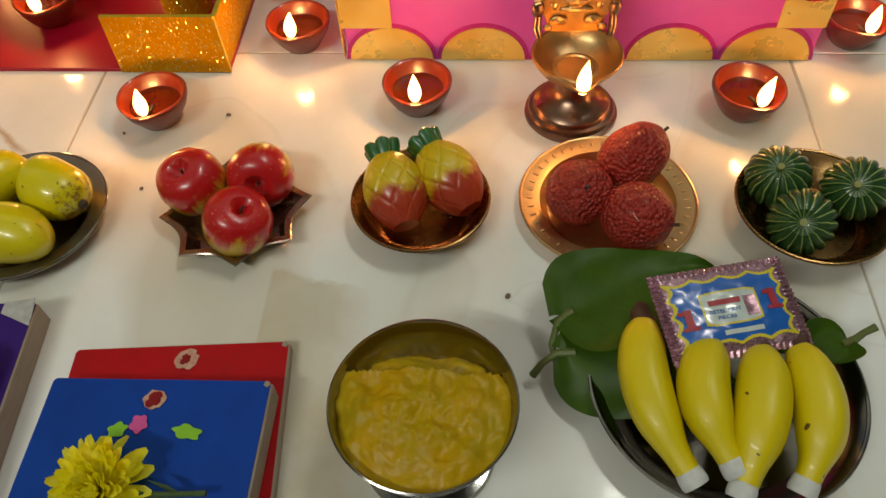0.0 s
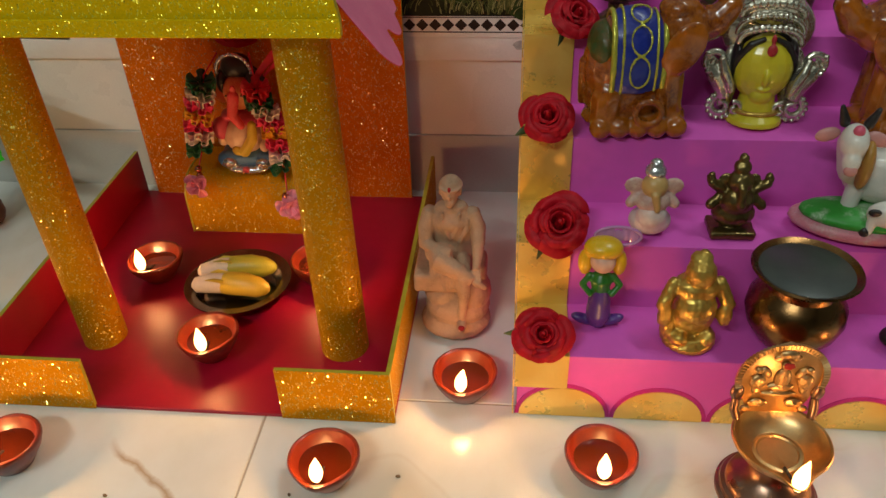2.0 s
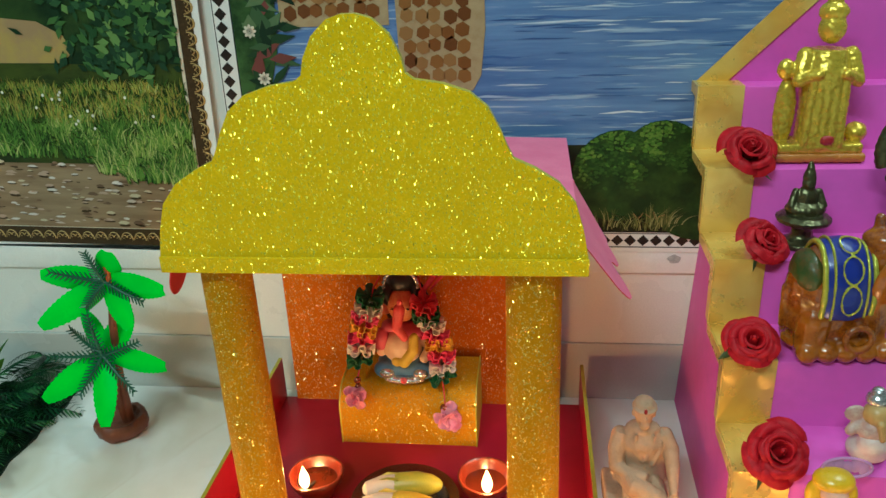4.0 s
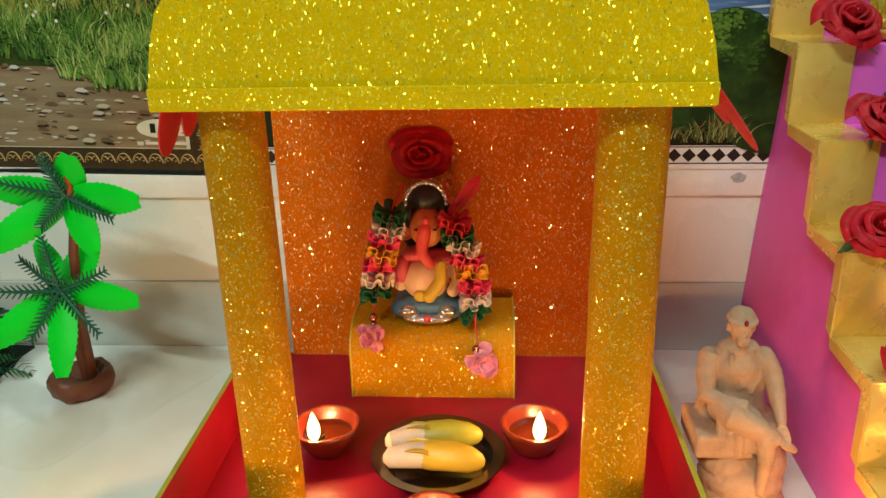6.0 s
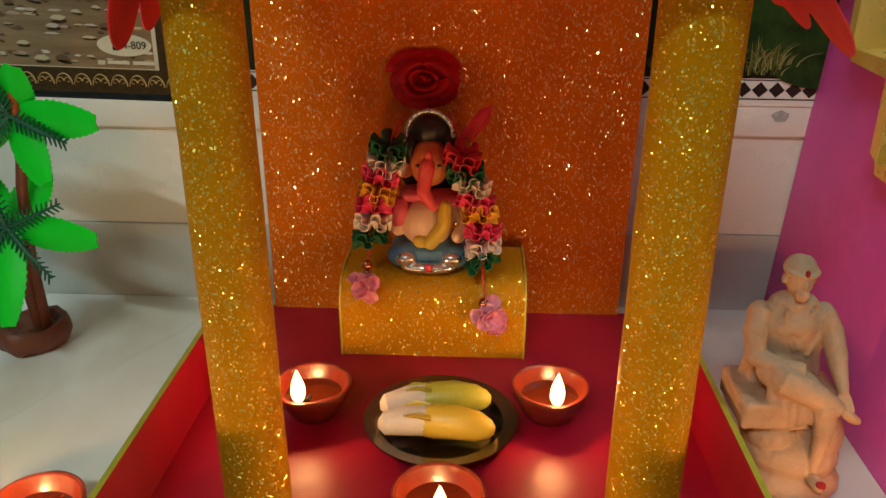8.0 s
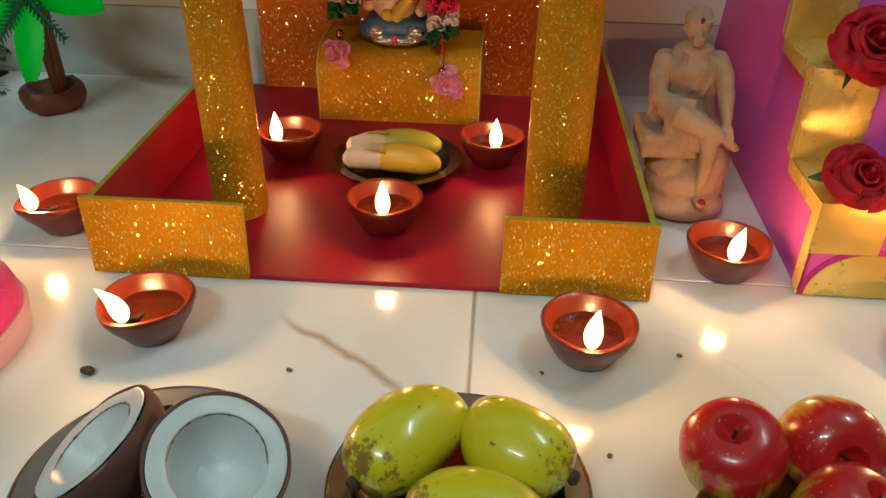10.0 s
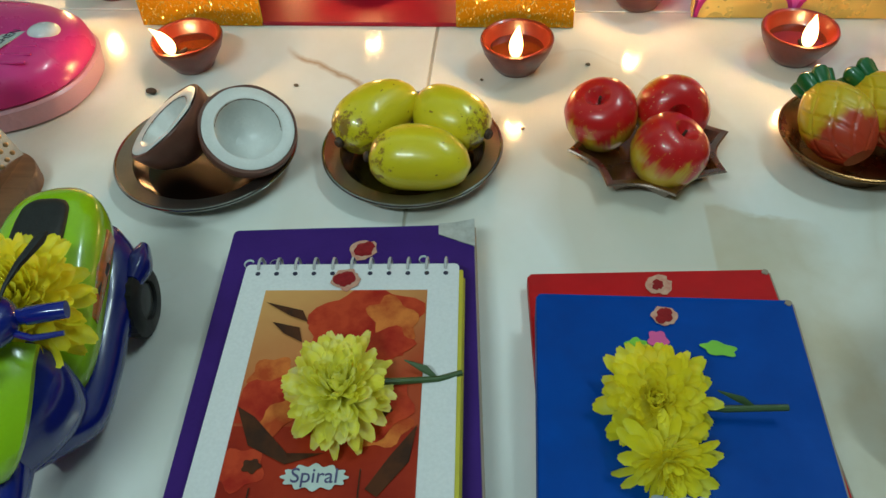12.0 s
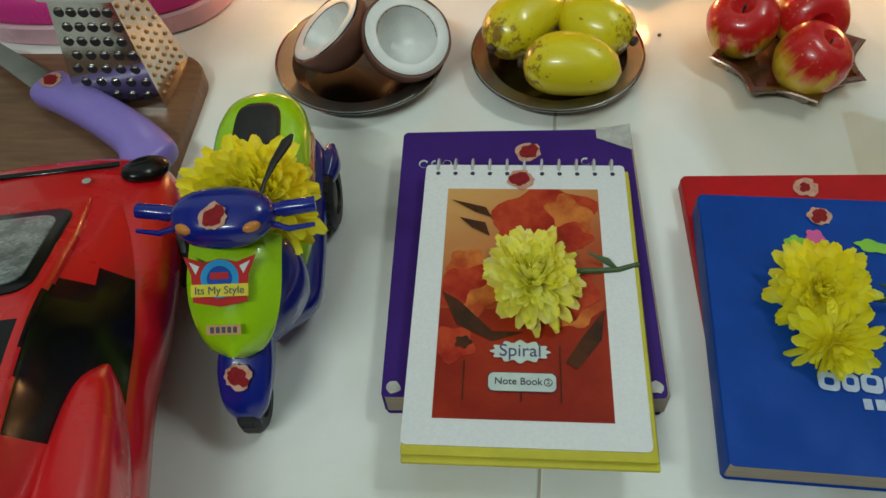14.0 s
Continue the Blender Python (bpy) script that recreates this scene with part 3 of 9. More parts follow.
def diya(at, spin, group="clay lamps", label="small red clay oil lamp with a lit wick", lean=(0, 0), h=0.025):
    ob = thing("oil_lamp", pose(at[0], at[1], at[2], 0, 0, spin), label, "oil lamp", group)
    part("bowl", DIYA_BODY, None, ob)
    part("oil", DIYA_OIL, None, ob, "dark oil")
    part("wick", tube([(0.0, -0.004, 0.018), (0.0005, -0.012, 0.019), (0, -0.0195, 0.0225), (0.0003, -0.0212, 0.0265)], [0.0012, 0.0014, 0.0014, 0.0009], 8), WICK, ob, "charred cotton wick")
    flame_at("flame", ob, (0, -0.021, 0.0245), h, lean)
    m = ob.matrix_world @ Matrix.Translation((lean[0] * 0.1, -0.020 + lean[1] * 0.1, 0.043))
    lamp("flame_light", "POINT", Matrix.Translation(m.translation), FLAME, (1.0, 0.50, 0.17), 0.006)
    return ob


FLOOR_LAMPS = [(-0.424, 0.056, -35, (-0.004, -0.004), 0.019), (-0.310, -0.062, -16, (-0.010, -0.005), 0.022), (-0.0455, -0.060, -2, (0.002, 0), 0.025), (0.058, 0.040, -6, (0.003, 0), 0.024), (0.170, -0.042, 0, (0, 0), 0.025), (0.433, -0.046, 15, (0.004, 0), 0.026), (0.541, 0.046, 10, (0, 0), 0.025)]
for x, y, s, ln, fh in FLOOR_LAMPS:
    diya((x, y, 0), s, label="small red clay oil lamp burning on the marble floor", lean=ln, h=fh)
for x, y, s in ((-0.2835, 0.187, -18), (-0.1080, 0.193, 8), (-0.1848, 0.072, 5)):
    diya((x, y, 0.004), s, group="clay lamps in the shrine", label="red clay oil lamp burning on the red card")

# brass standing lamp with a relief plate
lampb = thing("brass_lamp", pose(0.295, -0.050, 0, 0, 0, 3), "brass oil lamp with an embossed arched back plate", "oil lamp")
part("foot", lathe([(0, 0), (0.0365, 0), (0.0375, 0.0015), (0.0372, 0.0040), (0.0345, 0.0050), (0.0350, 0.0070), (0.0340, 0.0090), (0.0310, 0.0098), (0.0310, 0.0115), (0.0295, 0.0140), (0.0240, 0.0165), (0.0160, 0.0215), (0.0125, 0.027), (0.0118, 0.033), (0.0145, 0.036), (0.0145, 0.039), (0.010, 0.041), (0, 0.041)], 72), COPPERY, lampb, "dark bronze ringed foot")


def spout(a, r, z):
    d = (a + math.pi / 2 + math.pi) % (2 * math.pi) - math.pi
    w = math.exp(-(d / 0.24) ** 2) * max(0, (z - 0.044) / 0.016)
    return r * (1 + 0.26 * w), z - 0.002 * w


part("bowl", lathe([(0, 0.0405), (0.012, 0.0405), (0.021, 0.044), (0.0290, 0.050), (0.0335, 0.0565), (0.0350, 0.0600), (0.0342, 0.0612), (0.0325, 0.0605), (0.0305, 0.0560), (0.026, 0.0505), (0.018, 0.0465), (0.0165, 0.0472), (0.0150, 0.0472), (0.0140, 0.0460), (0.006, 0.0455), (0, 0.0455)], 80, spout), BRASS, lampb, "open brass oil bowl")
arch = []
for k in range(25):
    a = math.pi * (-0.10 + 1.20 * k / 24)
    arch.append((0.0300 * math.cos(a), 0.097 + 0.030 * math.sin(a)))
for k in range(3):
    arch[11 + k] = (arch[11 + k][0], arch[11 + k][1] + (0.003 if k == 1 else 0.0015))
arch = [(0.019, 0.061)] + arch + [(-0.019, 0.061)]
part("back_plate", prism(arch, 0.0022, 0.0006), BRASS, lampb, "embossed arched plate", Matrix.Translation((0, 0.028, 0)) @ UP)
beads = bmesh.new()
for k in range(44):
    a = math.pi * (-0.10 + 1.20 * k / 43)
    merge(beads, tube([(0.0285 * math.cos(a), 0.025, 0.097 + 0.0285 * math.sin(a)), (0.0330 * math.cos(a), 0.025, 0.097 + 0.0330 * math.sin(a))], [0.0013, 0.0015], 6))
part("beaded_rim", beads, BRASS, lampb)
relief = [ball((0, 0.0245, 0.098), (0.006, 0.003, 0.009)), ball((0, 0.0245, 0.110), (0.0035, 0.003, 0.004)), ball((0, 0.0245, 0.089), (0.010, 0.003, 0.004)), ball((0, 0.0248, 0.082), (0.013, 0.003, 0.0028)), ball((0, 0.0245, 0.121), (0.007, 0.003, 0.004))]
for s in (-1, 1):
    relief += [ball((s * 0.017, 0.0245, 0.094), (0.006, 0.003, 0.007)), ball((s * 0.012, 0.0245, 0.103), (0.003, 0.0025, 0.006), pose(0, 0, 0, 0, s * 30, 0)), ball((s * 0.018, 0.0245, 0.105), (0.003, 0.002, 0.003)), ball((s * 0.006, 0.0245, 0.117), (0.004, 0.002, 0.003)), ball((s * 0.017, 0.0245, 0.086), (0.003, 0.0025, 0.004)), ball((s * 0.013, 0.0245, 0.072), (0.007, 0.002, 0.0045)), ball((s * 0.013, 0.0235, 0.072), (0.003, 0.002, 0.002)), ball((s * 0.021, 0.0245, 0.066), (0.004, 0.002, 0.003))]
part("relief", bumpy(fuse(relief, 0.0007, 1), 0.0003, 600), BRASS, lampb, "raised ornament")
for s in (-1, 1):
    part("side_knob", joined(ball((s * 0.0290, 0.026, 0.082), (0.0050, 0.0035, 0.0075)), tube([(s * 0.0285, 0.026, 0.076), (s * 0.0290, 0.024, 0.066), (s * 0.0270, 0.020, 0.060)], [0.003, 0.0035, 0.003], 10)), COPPERY, lampb, "dark bronze side knob")
part("vermilion_dab", bumpy(ball((0.001, 0.0215, 0.112), (0.004, 0.0012, 0.003)), 0.0008, 400), M("vermilion", (0.55, 0.02, 0.012), rough=0.7, bump=0.3), lampb, "red vermilion dab")
part("wick", tube([(0, -0.015, 0.0475), (0, -0.030, 0.052), (0, -0.0385, 0.0585)], 0.0012, 8), WICK, lampb)
flame_at("flame", lampb, (0, -0.0385, 0.0545), 0.029, (0.002, 0))
lamp("flame_light", "POINT", pose(0.2985, -0.0885, 0.070), FLAME, (1.0, 0.50, 0.17), 0.006)

# ---- fruit on plates ----


def plate_mesh(r, h, rim=0.012, th=0.0012, seg=80, wave=None):
    inner = r - rim - h * 0.60
    return lathe([(0, 0), (inner, 0), (r - rim, h * 0.84), (r, h), (r, h + th), (r - rim, h * 0.84 + th), (inner, th), (inner * 0.5, th), (0, th)], seg, wave)


def plate(at, r, h, mt, label, group="plates of fruit", rim=0.012, spin=0):
    ob = solid("plate", plate_mesh(r, h, rim), mt, pose(at[0], at[1], 0, 0, 0, spin), label, "plate", group)
    if mt is DARK_STEEL:
        part("flat_rim", lathe([(r - rim + 0.0006, h * 0.84 + 0.0010), (r - 0.0002, h + 0.0010), (r - 0.0002, h + 0.0016), (r - rim + 0.0006, h * 0.84 + 0.0016)], 80), RIM_STEEL, ob, "satin grey rim")
    part("rolled_rim", tube([(r * math.cos(a), r * math.sin(a), h + 0.0006) for a in [2 * math.pi * k / 72 for k in range(73)]], 0.0013, 8), STEEL if mt in (DARK_STEEL, PLATE_STEEL) else mt, ob, "bright rolled rim" if mt is DARK_STEEL else "")
    return ob


plate((-0.259, -0.185), 0.0625, 0.012, DARK_STEEL, "round steel plate with coconut halves on it")
plate((-0.115, -0.176), 0.0615, 0.012, DARK_STEEL, "round steel plate with three mangoes on it")
plate((0.181, -0.163), 0.0492, 0.020, OLD_BRASS, "shallow brass dish holding two small pineapples", rim=0.006)
ly = plate((0.316, -0.153), 0.0632, 0.010, BRASS, "brass plate with a dotted rim under lychees", rim=0.014)
dots = bmesh.new()
for k in range(44):
    a = 2 * math.pi * k / 44
    merge(dots, ball((0.0565 * math.cos(a), 0.0565 * math.sin(a), 0.0105), (0.0026, 0.0010, 0.0009), pose(0, 0, 0, 0, 0, math.degrees(a)), 8, 6))
part("rim_dots", dots, BRASS, ly, "row of embossed dashes")["kind"] = "stuff"
plate((0.456, -0.164), 0.0525, 0.020, OLD_BRASS, "shallow brass dish holding three green gourds", rim=0.006)

# pressed star dish
NS = 8


def star(a, r, z):
    p = (abs(((a * NS / (2 * math.pi)) % 1) - 0.5) * 2) ** 2.0
    return r * (1 + (0.24 * p - 0.05) * min(1, r / 0.03) ** 2), z + (0.0015 * p if r > 0.04 else 0)


solid("star_dish", lathe([(0, 0), (0.034, 0), (0.0350, 0.001), (0.0425, 0.0120), (0.0465, 0.0125), (0.0470, 0.0135), (0.0460, 0.0142), (0.0415, 0.0138), (0.0340, 0.0016), (0, 0.0014)], 160, star), M("brown_metal", (0.46, 0.34, 0.28), (0.32, 0.22, 0.18), rough=0.28, metal=1.0, scale=50, bump=0.1), pose(0.0455, -0.169, 0, 0, 0, 12), "star-shaped dark metal dish under three apples", "dish", "plates of fruit")


def fruit_paint(name, build, coat=0.35, rough=0.34):
    mt, nt, bs, co = start(name)
    col = build(nt, co)
    nt.links.new(col, bs.inputs["Base Color"])
    bs.inputs["Roughness"].default_value = rough
    bs.inputs["Coat Weight"].default_value = coat
    bs.inputs["Coat Roughness"].default_value = 0.06
    bump_to(nt, bs, noise_tex(nt, co, 300, 3), 0.08)
    return mt


def xyz(nt, co):
    s = nt.nodes.new("ShaderNodeSeparateXYZ")
    nt.links.new(co, s.inputs[0])
    return s.outputs


def apple_col(nt, co):
    z = xyz(nt, co)[2]
    st = noise_tex(nt, co, 140, 3, (1, 1, 0.12))
    f = ramp(nt, mathn(nt, "ADD", z, mathn(nt, "MULTIPLY", mathn(nt, "SUBTRACT", st, 0.5), 0.060)), 0.019, 0.032)
    red = mix_rgb(nt, noise_tex(nt, co, 60, 4), (0.64, 0.012, 0.012), (0.50, 0.006, 0.010))
    c = mix_rgb(nt, f, (0.66, 0.42, 0.02), red)
    sp = noise_tex(nt, co, 420, 1)
    return mix_rgb(nt, mathn(nt, "MULTIPLY", ramp(nt, sp, 0.71, 0.75), 0.7), c, (0.75, 0.45, 0.18))


APPLE = fruit_paint("painted_apple_red", apple_col, 0.6, 0.3)
STALK = M("dark_stalk", (0.06, 0.03, 0.015), rough=0.6)


def apple(at, tilt):
    m = Matrix.Translation((*at, 0)) @ pose(0, 0, 0.0232, *tilt) @ Matrix.Scale(0.935, 4) @ Matrix.Translation((0, 0, -0.021))
    ob = thing("apple", m, "glossy red model apple with yellow streaks, lying in the star dish", "apple", "apples")
    R = 0.0262
    prof = [(0.0, 0.004), (0.006, 0.001), (0.012, 0.0), (0.019, 0.005), (0.0245, 0.014), (R, 0.024), (0.0255, 0.033), (0.0215, 0.041), (0.0145, 0.0455), (0.009, 0.0455), (0.0055, 0.0425), (0.003, 0.038), (0, 0.036)]
    part("skin", bumpy(lathe(prof, 48), 0.0006, 40, at[0] * 90), APPLE, ob)
    part("stalk", tube([(0, 0, 0.036), (0.0005, 0, 0.040), (0.002, 0, 0.044)], 0.0010, 7), STALK, ob)


apple((0.0142, -0.1555), (12, -14, 0))
apple((0.0615, -0.1440), (66, 12, 0))
apple((0.0535, -0.1925), (24, 4, 70))


def mango_col(nt, co):
    x = xyz(nt, co)[0]
    st = noise_tex(nt, co, 160, 4, (1, 1, 1), 0.7)
    c = mix_rgb(nt, noise_tex(nt, co, 30, 3), (0.80, 0.65, 0.008), (0.72, 0.60, 0.010))
    f = mathn(nt, "ADD", mathn(nt, "MULTIPLY", x, 10.0), st)
    c = mix_rgb(nt, mathn(nt, "MULTIPLY", ramp(nt, f, 0.74, 0.84), 0.85), c, (0.26, 0.11, 0.02))
    sp = noise_tex(nt, co, 260, 2, (0.5, 1, 1))
    return mix_rgb(nt, mathn(nt, "MULTIPLY", ramp(nt, sp, 0.70, 0.73), 0.8), c, (0.25, 0.10, 0.01))


MANGO = fruit_paint("painted_mango_yellow", mango_col, 0.6, 0.3)


def mango(at, spin, L=0.036, tilt=0):
    m = Matrix.Translation(at) @ pose(0, 0, 0, 0, tilt, spin)
    ob = thing("mango", m, "shiny yellow model mango with brown flecks", "mango", "mangoes")
    rings = []
    for k in range(19):
        u = -1 + 2 * k / 18
        w = math.sqrt(max(0, 1 - abs(u) ** 2.3)) * (0.0225 + 0.0018 * u)
        bend = 0.006 * (u * u) * (1 if u < 0 else 0.4)
        rings.append([Vector((L * u, w * math.cos(a) + bend, 0.94 * w * math.sin(a))) for a in [2 * math.pi * j / 28 for j in range(28)]])
    part("skin", bumpy(loft(rings), 0.0008, 45, spin), MANGO, ob)
    part("stalk_end", lathe([(0, 0), (0.0036, 0), (0.0038, 0.002), (0.0026, 0.0035), (0, 0.003)], 14), STALK, ob, "dark stalk end", Matrix.Translation((L * 0.985, 0.002, 0)) @ pose(0, 0, 0, 0, 90, 0))


mango((-0.142, -0.162, 0.028), 232, 0.034, 4)
mango((-0.090, -0.164, 0.027), -30, 0.030, 4)
mango((-0.105, -0.207, 0.028), 178, 0.034, 0)


# coconut halves
COIR = M("coconut_shell_brown", (0.165, 0.065, 0.042), (0.12, 0.045, 0.03), rough=0.5, scale=80, bump=0.35, bscale=350)
KERNEL = M("coconut_white", (0.80, 0.80, 0.77), (0.70, 0.71, 0.69), rough=0.35, scale=60, bump=0.2)
CRUMB = M("shell_rim", (0.16, 0.09, 0.06), rough=0.8)


def coconut(at, rot):
    ob = thing("coconut_half", Matrix.Translation(at) @ pose(0, 0, 0, *rot), "halved coconut with white flesh and brown shell", "coconut", "coconut halves")
    R = 0.0325
    sh = [(R * math.sin(a), -R * 0.98 * math.cos(a)) for a in [math.pi / 2 * k / 14 for k in range(15)]]
    part("shell", bumpy(lathe(sh + [(R * 0.985, 0.0008), (R * 0.93, 0.0004), (R * 0.90, -0.006)], 52), 0.0010, 55, at[0] * 50), COIR, ob)
    inn = [(0.925 * R, 0.0012), (0.90 * R, 0.0016), (0.68 * R, 0.0010), (0.64 * R, -0.001), (0.55 * R, -0.010), (0.40 * R, -0.017), (0.2 * R, -0.0225), (0, -0.023)]
    part("flesh", bumpy(lathe(inn, 52), 0.0009, 80, at[1] * 40), KERNEL, ob, "white flesh")
    rim = tube([(0.655 * R * math.cos(a) + 0.0005 * noise.noise((a * 3, 0, 0)), 0.655 * R * math.sin(a), 0.0008) for a in [2.6 * math.pi * k / 60 / 2 + 0.3 for k in range(48)]], [0.0002 + 0.0006 * max(0, noise.noise((k * 0.6, 1, 2))) for k in range(48)], 5)
    part("rim_chips", rim, CRUMB, ob, "dark shell chips")


coconut((-0.279, -0.190, 0.0400), (2, -34, 0))
coconut((-0.2200, -0.1955, 0.0395), (22, 24, 0))


# pineapples
def pine_col(nt, co):
    s = xyz(nt, co)
    n1 = noise_tex(nt, co, 55, 3)
    f = ramp(nt, mathn(nt, "ADD", s[2], mathn(nt, "MULTIPLY", mathn(nt, "SUBTRACT", n1, 0.5), 0.03)), 0.018, 0.026)
    return mix_rgb(nt, f, mix_rgb(nt, noise_tex(nt, co, 90, 3), (0.42, 0.022, 0.010), (0.52, 0.07, 0.02)), mix_rgb(nt, n1, (0.74, 0.44, 0.010), (0.62, 0.46, 0.012)))


PINE = fruit_paint("painted_pineapple", pine_col)
LEAFG = M("painted_leaf_green", (0.008, 0.13, 0.025), (0.006, 0.09, 0.016), rough=0.4, scale=90, bump=0.2, coat=0.3)


def pineapple(at, rot):
    ob = thing("pineapple", Matrix.Translation(at) @ pose(0, 0, 0, *rot), "small model pineapple, yellow over red, with green crown", "pineapple", "pineapples")
    rings = []
    for k in range(61):
        u = k / 60
        r = 0.0225 * (math.sin(math.pi * min(1, 0.06 + 0.88 * u)) ** 0.55)
        ring = []
        for j in range(112):
            a = 2 * math.pi * j / 112
            g = min(1.0, min(abs(math.sin(a * 4 + u * 8)), abs(math.sin(-a * 4 + u * 8))) / 0.32)
            ring.append(Vector(((r * (0.945 + 0.06 * g)) * math.cos(a), (r * (0.945 + 0.06 * g)) * math.sin(a), 0.056 * u)))
        rings.append(ring)
    part("skin", loft(rings), PINE, ob)
    leaf = bmesh.new()
    merge(leaf, bumpy(lathe([(0, 0.049), (0.0085, 0.050), (0.0105, 0.054), (0.0125, 0.0595), (0.0128, 0.0625), (0.0105, 0.0645), (0.0060, 0.0635), (0, 0.0620)], 60, lambda a, r, z: (r * (0.90 + 0.20 * abs(math.sin(a * 3)) ** 0.6), z + (0.0022 * abs(math.sin(a * 3)) if z > 0.058 else 0))), 0.0005, 200))
    part("crown", leaf, LEAFG, ob, "green crown")


pineapple((0.173, -0.191, 0.022), (-72, 0, 20))
pineapple((0.217, -0.1745, 0.022), (-72, 0, 36))

# lychees
def lychee_col(nt, co):
    n1 = noise_tex(nt, co, 70, 4)
    return mix_rgb(nt, n1, (0.34, 0.010, 0.007), (0.44, 0.034, 0.014))


LYCHEE = fruit_paint("painted_lychee", lychee_col, 0.1, 0.5)
nt = LYCHEE.node_tree
vo = nt.nodes.new("ShaderNodeTexVoronoi")
vo.inputs["Scale"].default_value = 330
nt.links.new(nt.nodes["Texture Coordinate"].outputs["Object"], vo.inputs["Vector"])
bump_to(nt, nt.nodes["Principled BSDF"], ramp(nt, vo.outputs["Distance"], 0.75, 0.0), 1.0, 0.0022)


def lychee(at, rot, r=(0.0232, 0.0232, 0.0252)):
    bm = bumpy(ball((0, 0, 0), r, None, 48, 32), 0.0012, 90, at[0] * 40)
    ob = thing("lychee", Matrix.Translation(at) @ pose(0, 0, 0, *rot), "knobbly red model lychee on the brass plate", "lychee", "lychees")
    part("skin", bm, LYCHEE, ob)
    part("stalk", tube([(0, 0, r[2] * 0.95), (0.001, 0.001, r[2] + 0.004)], 0.0012, 7), STALK, ob)


lychee((0.293, -0.164, 0.029), (35, -10, 20))
lychee((0.331, -0.184, 0.028), (80, 20, 60))
lychee((0.333, -0.131, 0.031), (-30, 60, 0), (0.023, 0.022, 0.029))


# gourds
def melon_col(nt, co):
    s = xyz(nt, co)
    a = mathn(nt, "ARCTAN2", s[1], s[0])
    w = noise_tex(nt, co, 120, 3)
    st = mathn(nt, "ABSOLUTE", mathn(nt, "SINE", mathn(nt, "ADD", mathn(nt, "MULTIPLY", a, 8.0), mathn(nt, "MULTIPLY", w, 1.6))))
    dark = mix_rgb(nt, noise_tex(nt, co, 80, 4), (0.008, 0.045, 0.010), (0.022, 0.085, 0.016))
    return mix_rgb(nt, ramp(nt, st, 0.22, 0.07), dark, (0.36, 0.44, 0.11))


MELON = fruit_paint("painted_gourd_green", melon_col)


def gourd(at, rot):
    def wave(a, r, z):
        return r * (1 - 0.13 * (1 - abs(math.sin(a * 8)) ** 0.6)), z
    R = 0.0255
    prof = [(0.0, 0.001), (0.008, 0.0), (0.018, 0.004), (0.0245, 0.012), (R, 0.019), (0.0245, 0.027), (0.0185, 0.035), (0.010, 0.0385), (0.004, 0.0365), (0.0022, 0.0365), (0.0018, 0.0385), (0, 0.0385)]
    ob = thing("gourd", Matrix.Translation((at[0], at[1], at[2] - 0.003)) @ pose(0, 0, 0, *rot) @ Matrix.Scale(0.90, 4) @ Matrix.Translation((0, 0, -0.019)), "small ribbed dark green gourd with pale yellow stripes", "gourd", "gourds")
    part("skin", lathe(prof, 128, wave), MELON, ob)
    part("stalk", lathe([(0, 0.0375), (0.0028, 0.0375), (0.0026, 0.040), (0, 0.0402)], 12), M("pale_stalk", (0.30, 0.30, 0.08), rough=0.6), ob)


gourd((0.434, -0.1435, 0.028), (22, 0, -32))
gourd((0.441, -0.1845, 0.028), (44, 0, -24))
gourd((0.484, -0.154, 0.028), (36, 0, -30))

# ---- bowl of yellow sweet ----
bowl = thing("bowl", pose(0.1975, -0.3450, 0) @ Matrix.Scale(0.955, 4), "footed steel bowl filled with yellow semolina sweet", "bowl")
part("cup", lathe([(0, 0.012), (0.018, 0.012), (0.030, 0.016), (0.042, 0.032), (0.049, 0.052), (0.0525, 0.066), (0.0535, 0.0675), (0.0525, 0.068), (0.051, 0.0655), (0.0475, 0.052), (0.040, 0.033), (0.028, 0.018), (0, 0.015)], 72), STEEL, bowl)
part("foot", lathe([(0, 0.0), (0.040, 0.0), (0.0415, 0.002), (0.040, 0.0045), (0.032, 0.006), (0.021, 0.009), (0.018, 0.013), (0, 0.013)], 60), STEEL, bowl)
SWEET = M("yellow_sweet", (0.56, 0.31, 0.002), (0.36, 0.28, 0.003), rough=0.42, scale=48, bump=0.3, bscale=420, spec=0.3, sss=0.15)
sw = bmesh.new()
rings = []
for k in range(56):
    r = 0.0498 * k / 55 + 1e-4
    ring = []
    for j in range(150):
        a = 2 * math.pi * j / 150
        x, y = r * math.cos(a), r * math.sin(a)
        h = 0.0635 - 0.010 * max(0, (y - 0.020) / 0.03) ** 1.2 - 0.006 * (r / 0.0485) ** 6
        h += 0.006 * noise.noise((x * 38, y * 38, 1)) + 0.0020 - 0.0016 * noise.noise((x * 70, y * 70, 2), noise_basis="VORONOI_F1") + 0.0036 * noise.noise((x * 85, y * 85, 3)) + 0.0013 * noise.noise((x * 210, y * 210, 5)) + 0.0005 * noise.noise((x * 480, y * 480, 7))
        if y > 0.022 + 0.006 * noise.noise((x * 60, 4, 0)):
            h -= 0.013
        ring.append(Vector((x, y, h)))
    rings.append(ring)
merge(sw, loft(rings, cap=False))
part("sweet", sw, SWEET, bowl, "lumpy yellow sweet")
part("raisin", bumpy(ball((0.006, -0.020, 0.0625), (0.0042, 0.0038, 0.0025)), 0.0006, 300), M("raisin", (0.09, 0.02, 0.01), rough=0.4), bowl, "brown raisin")
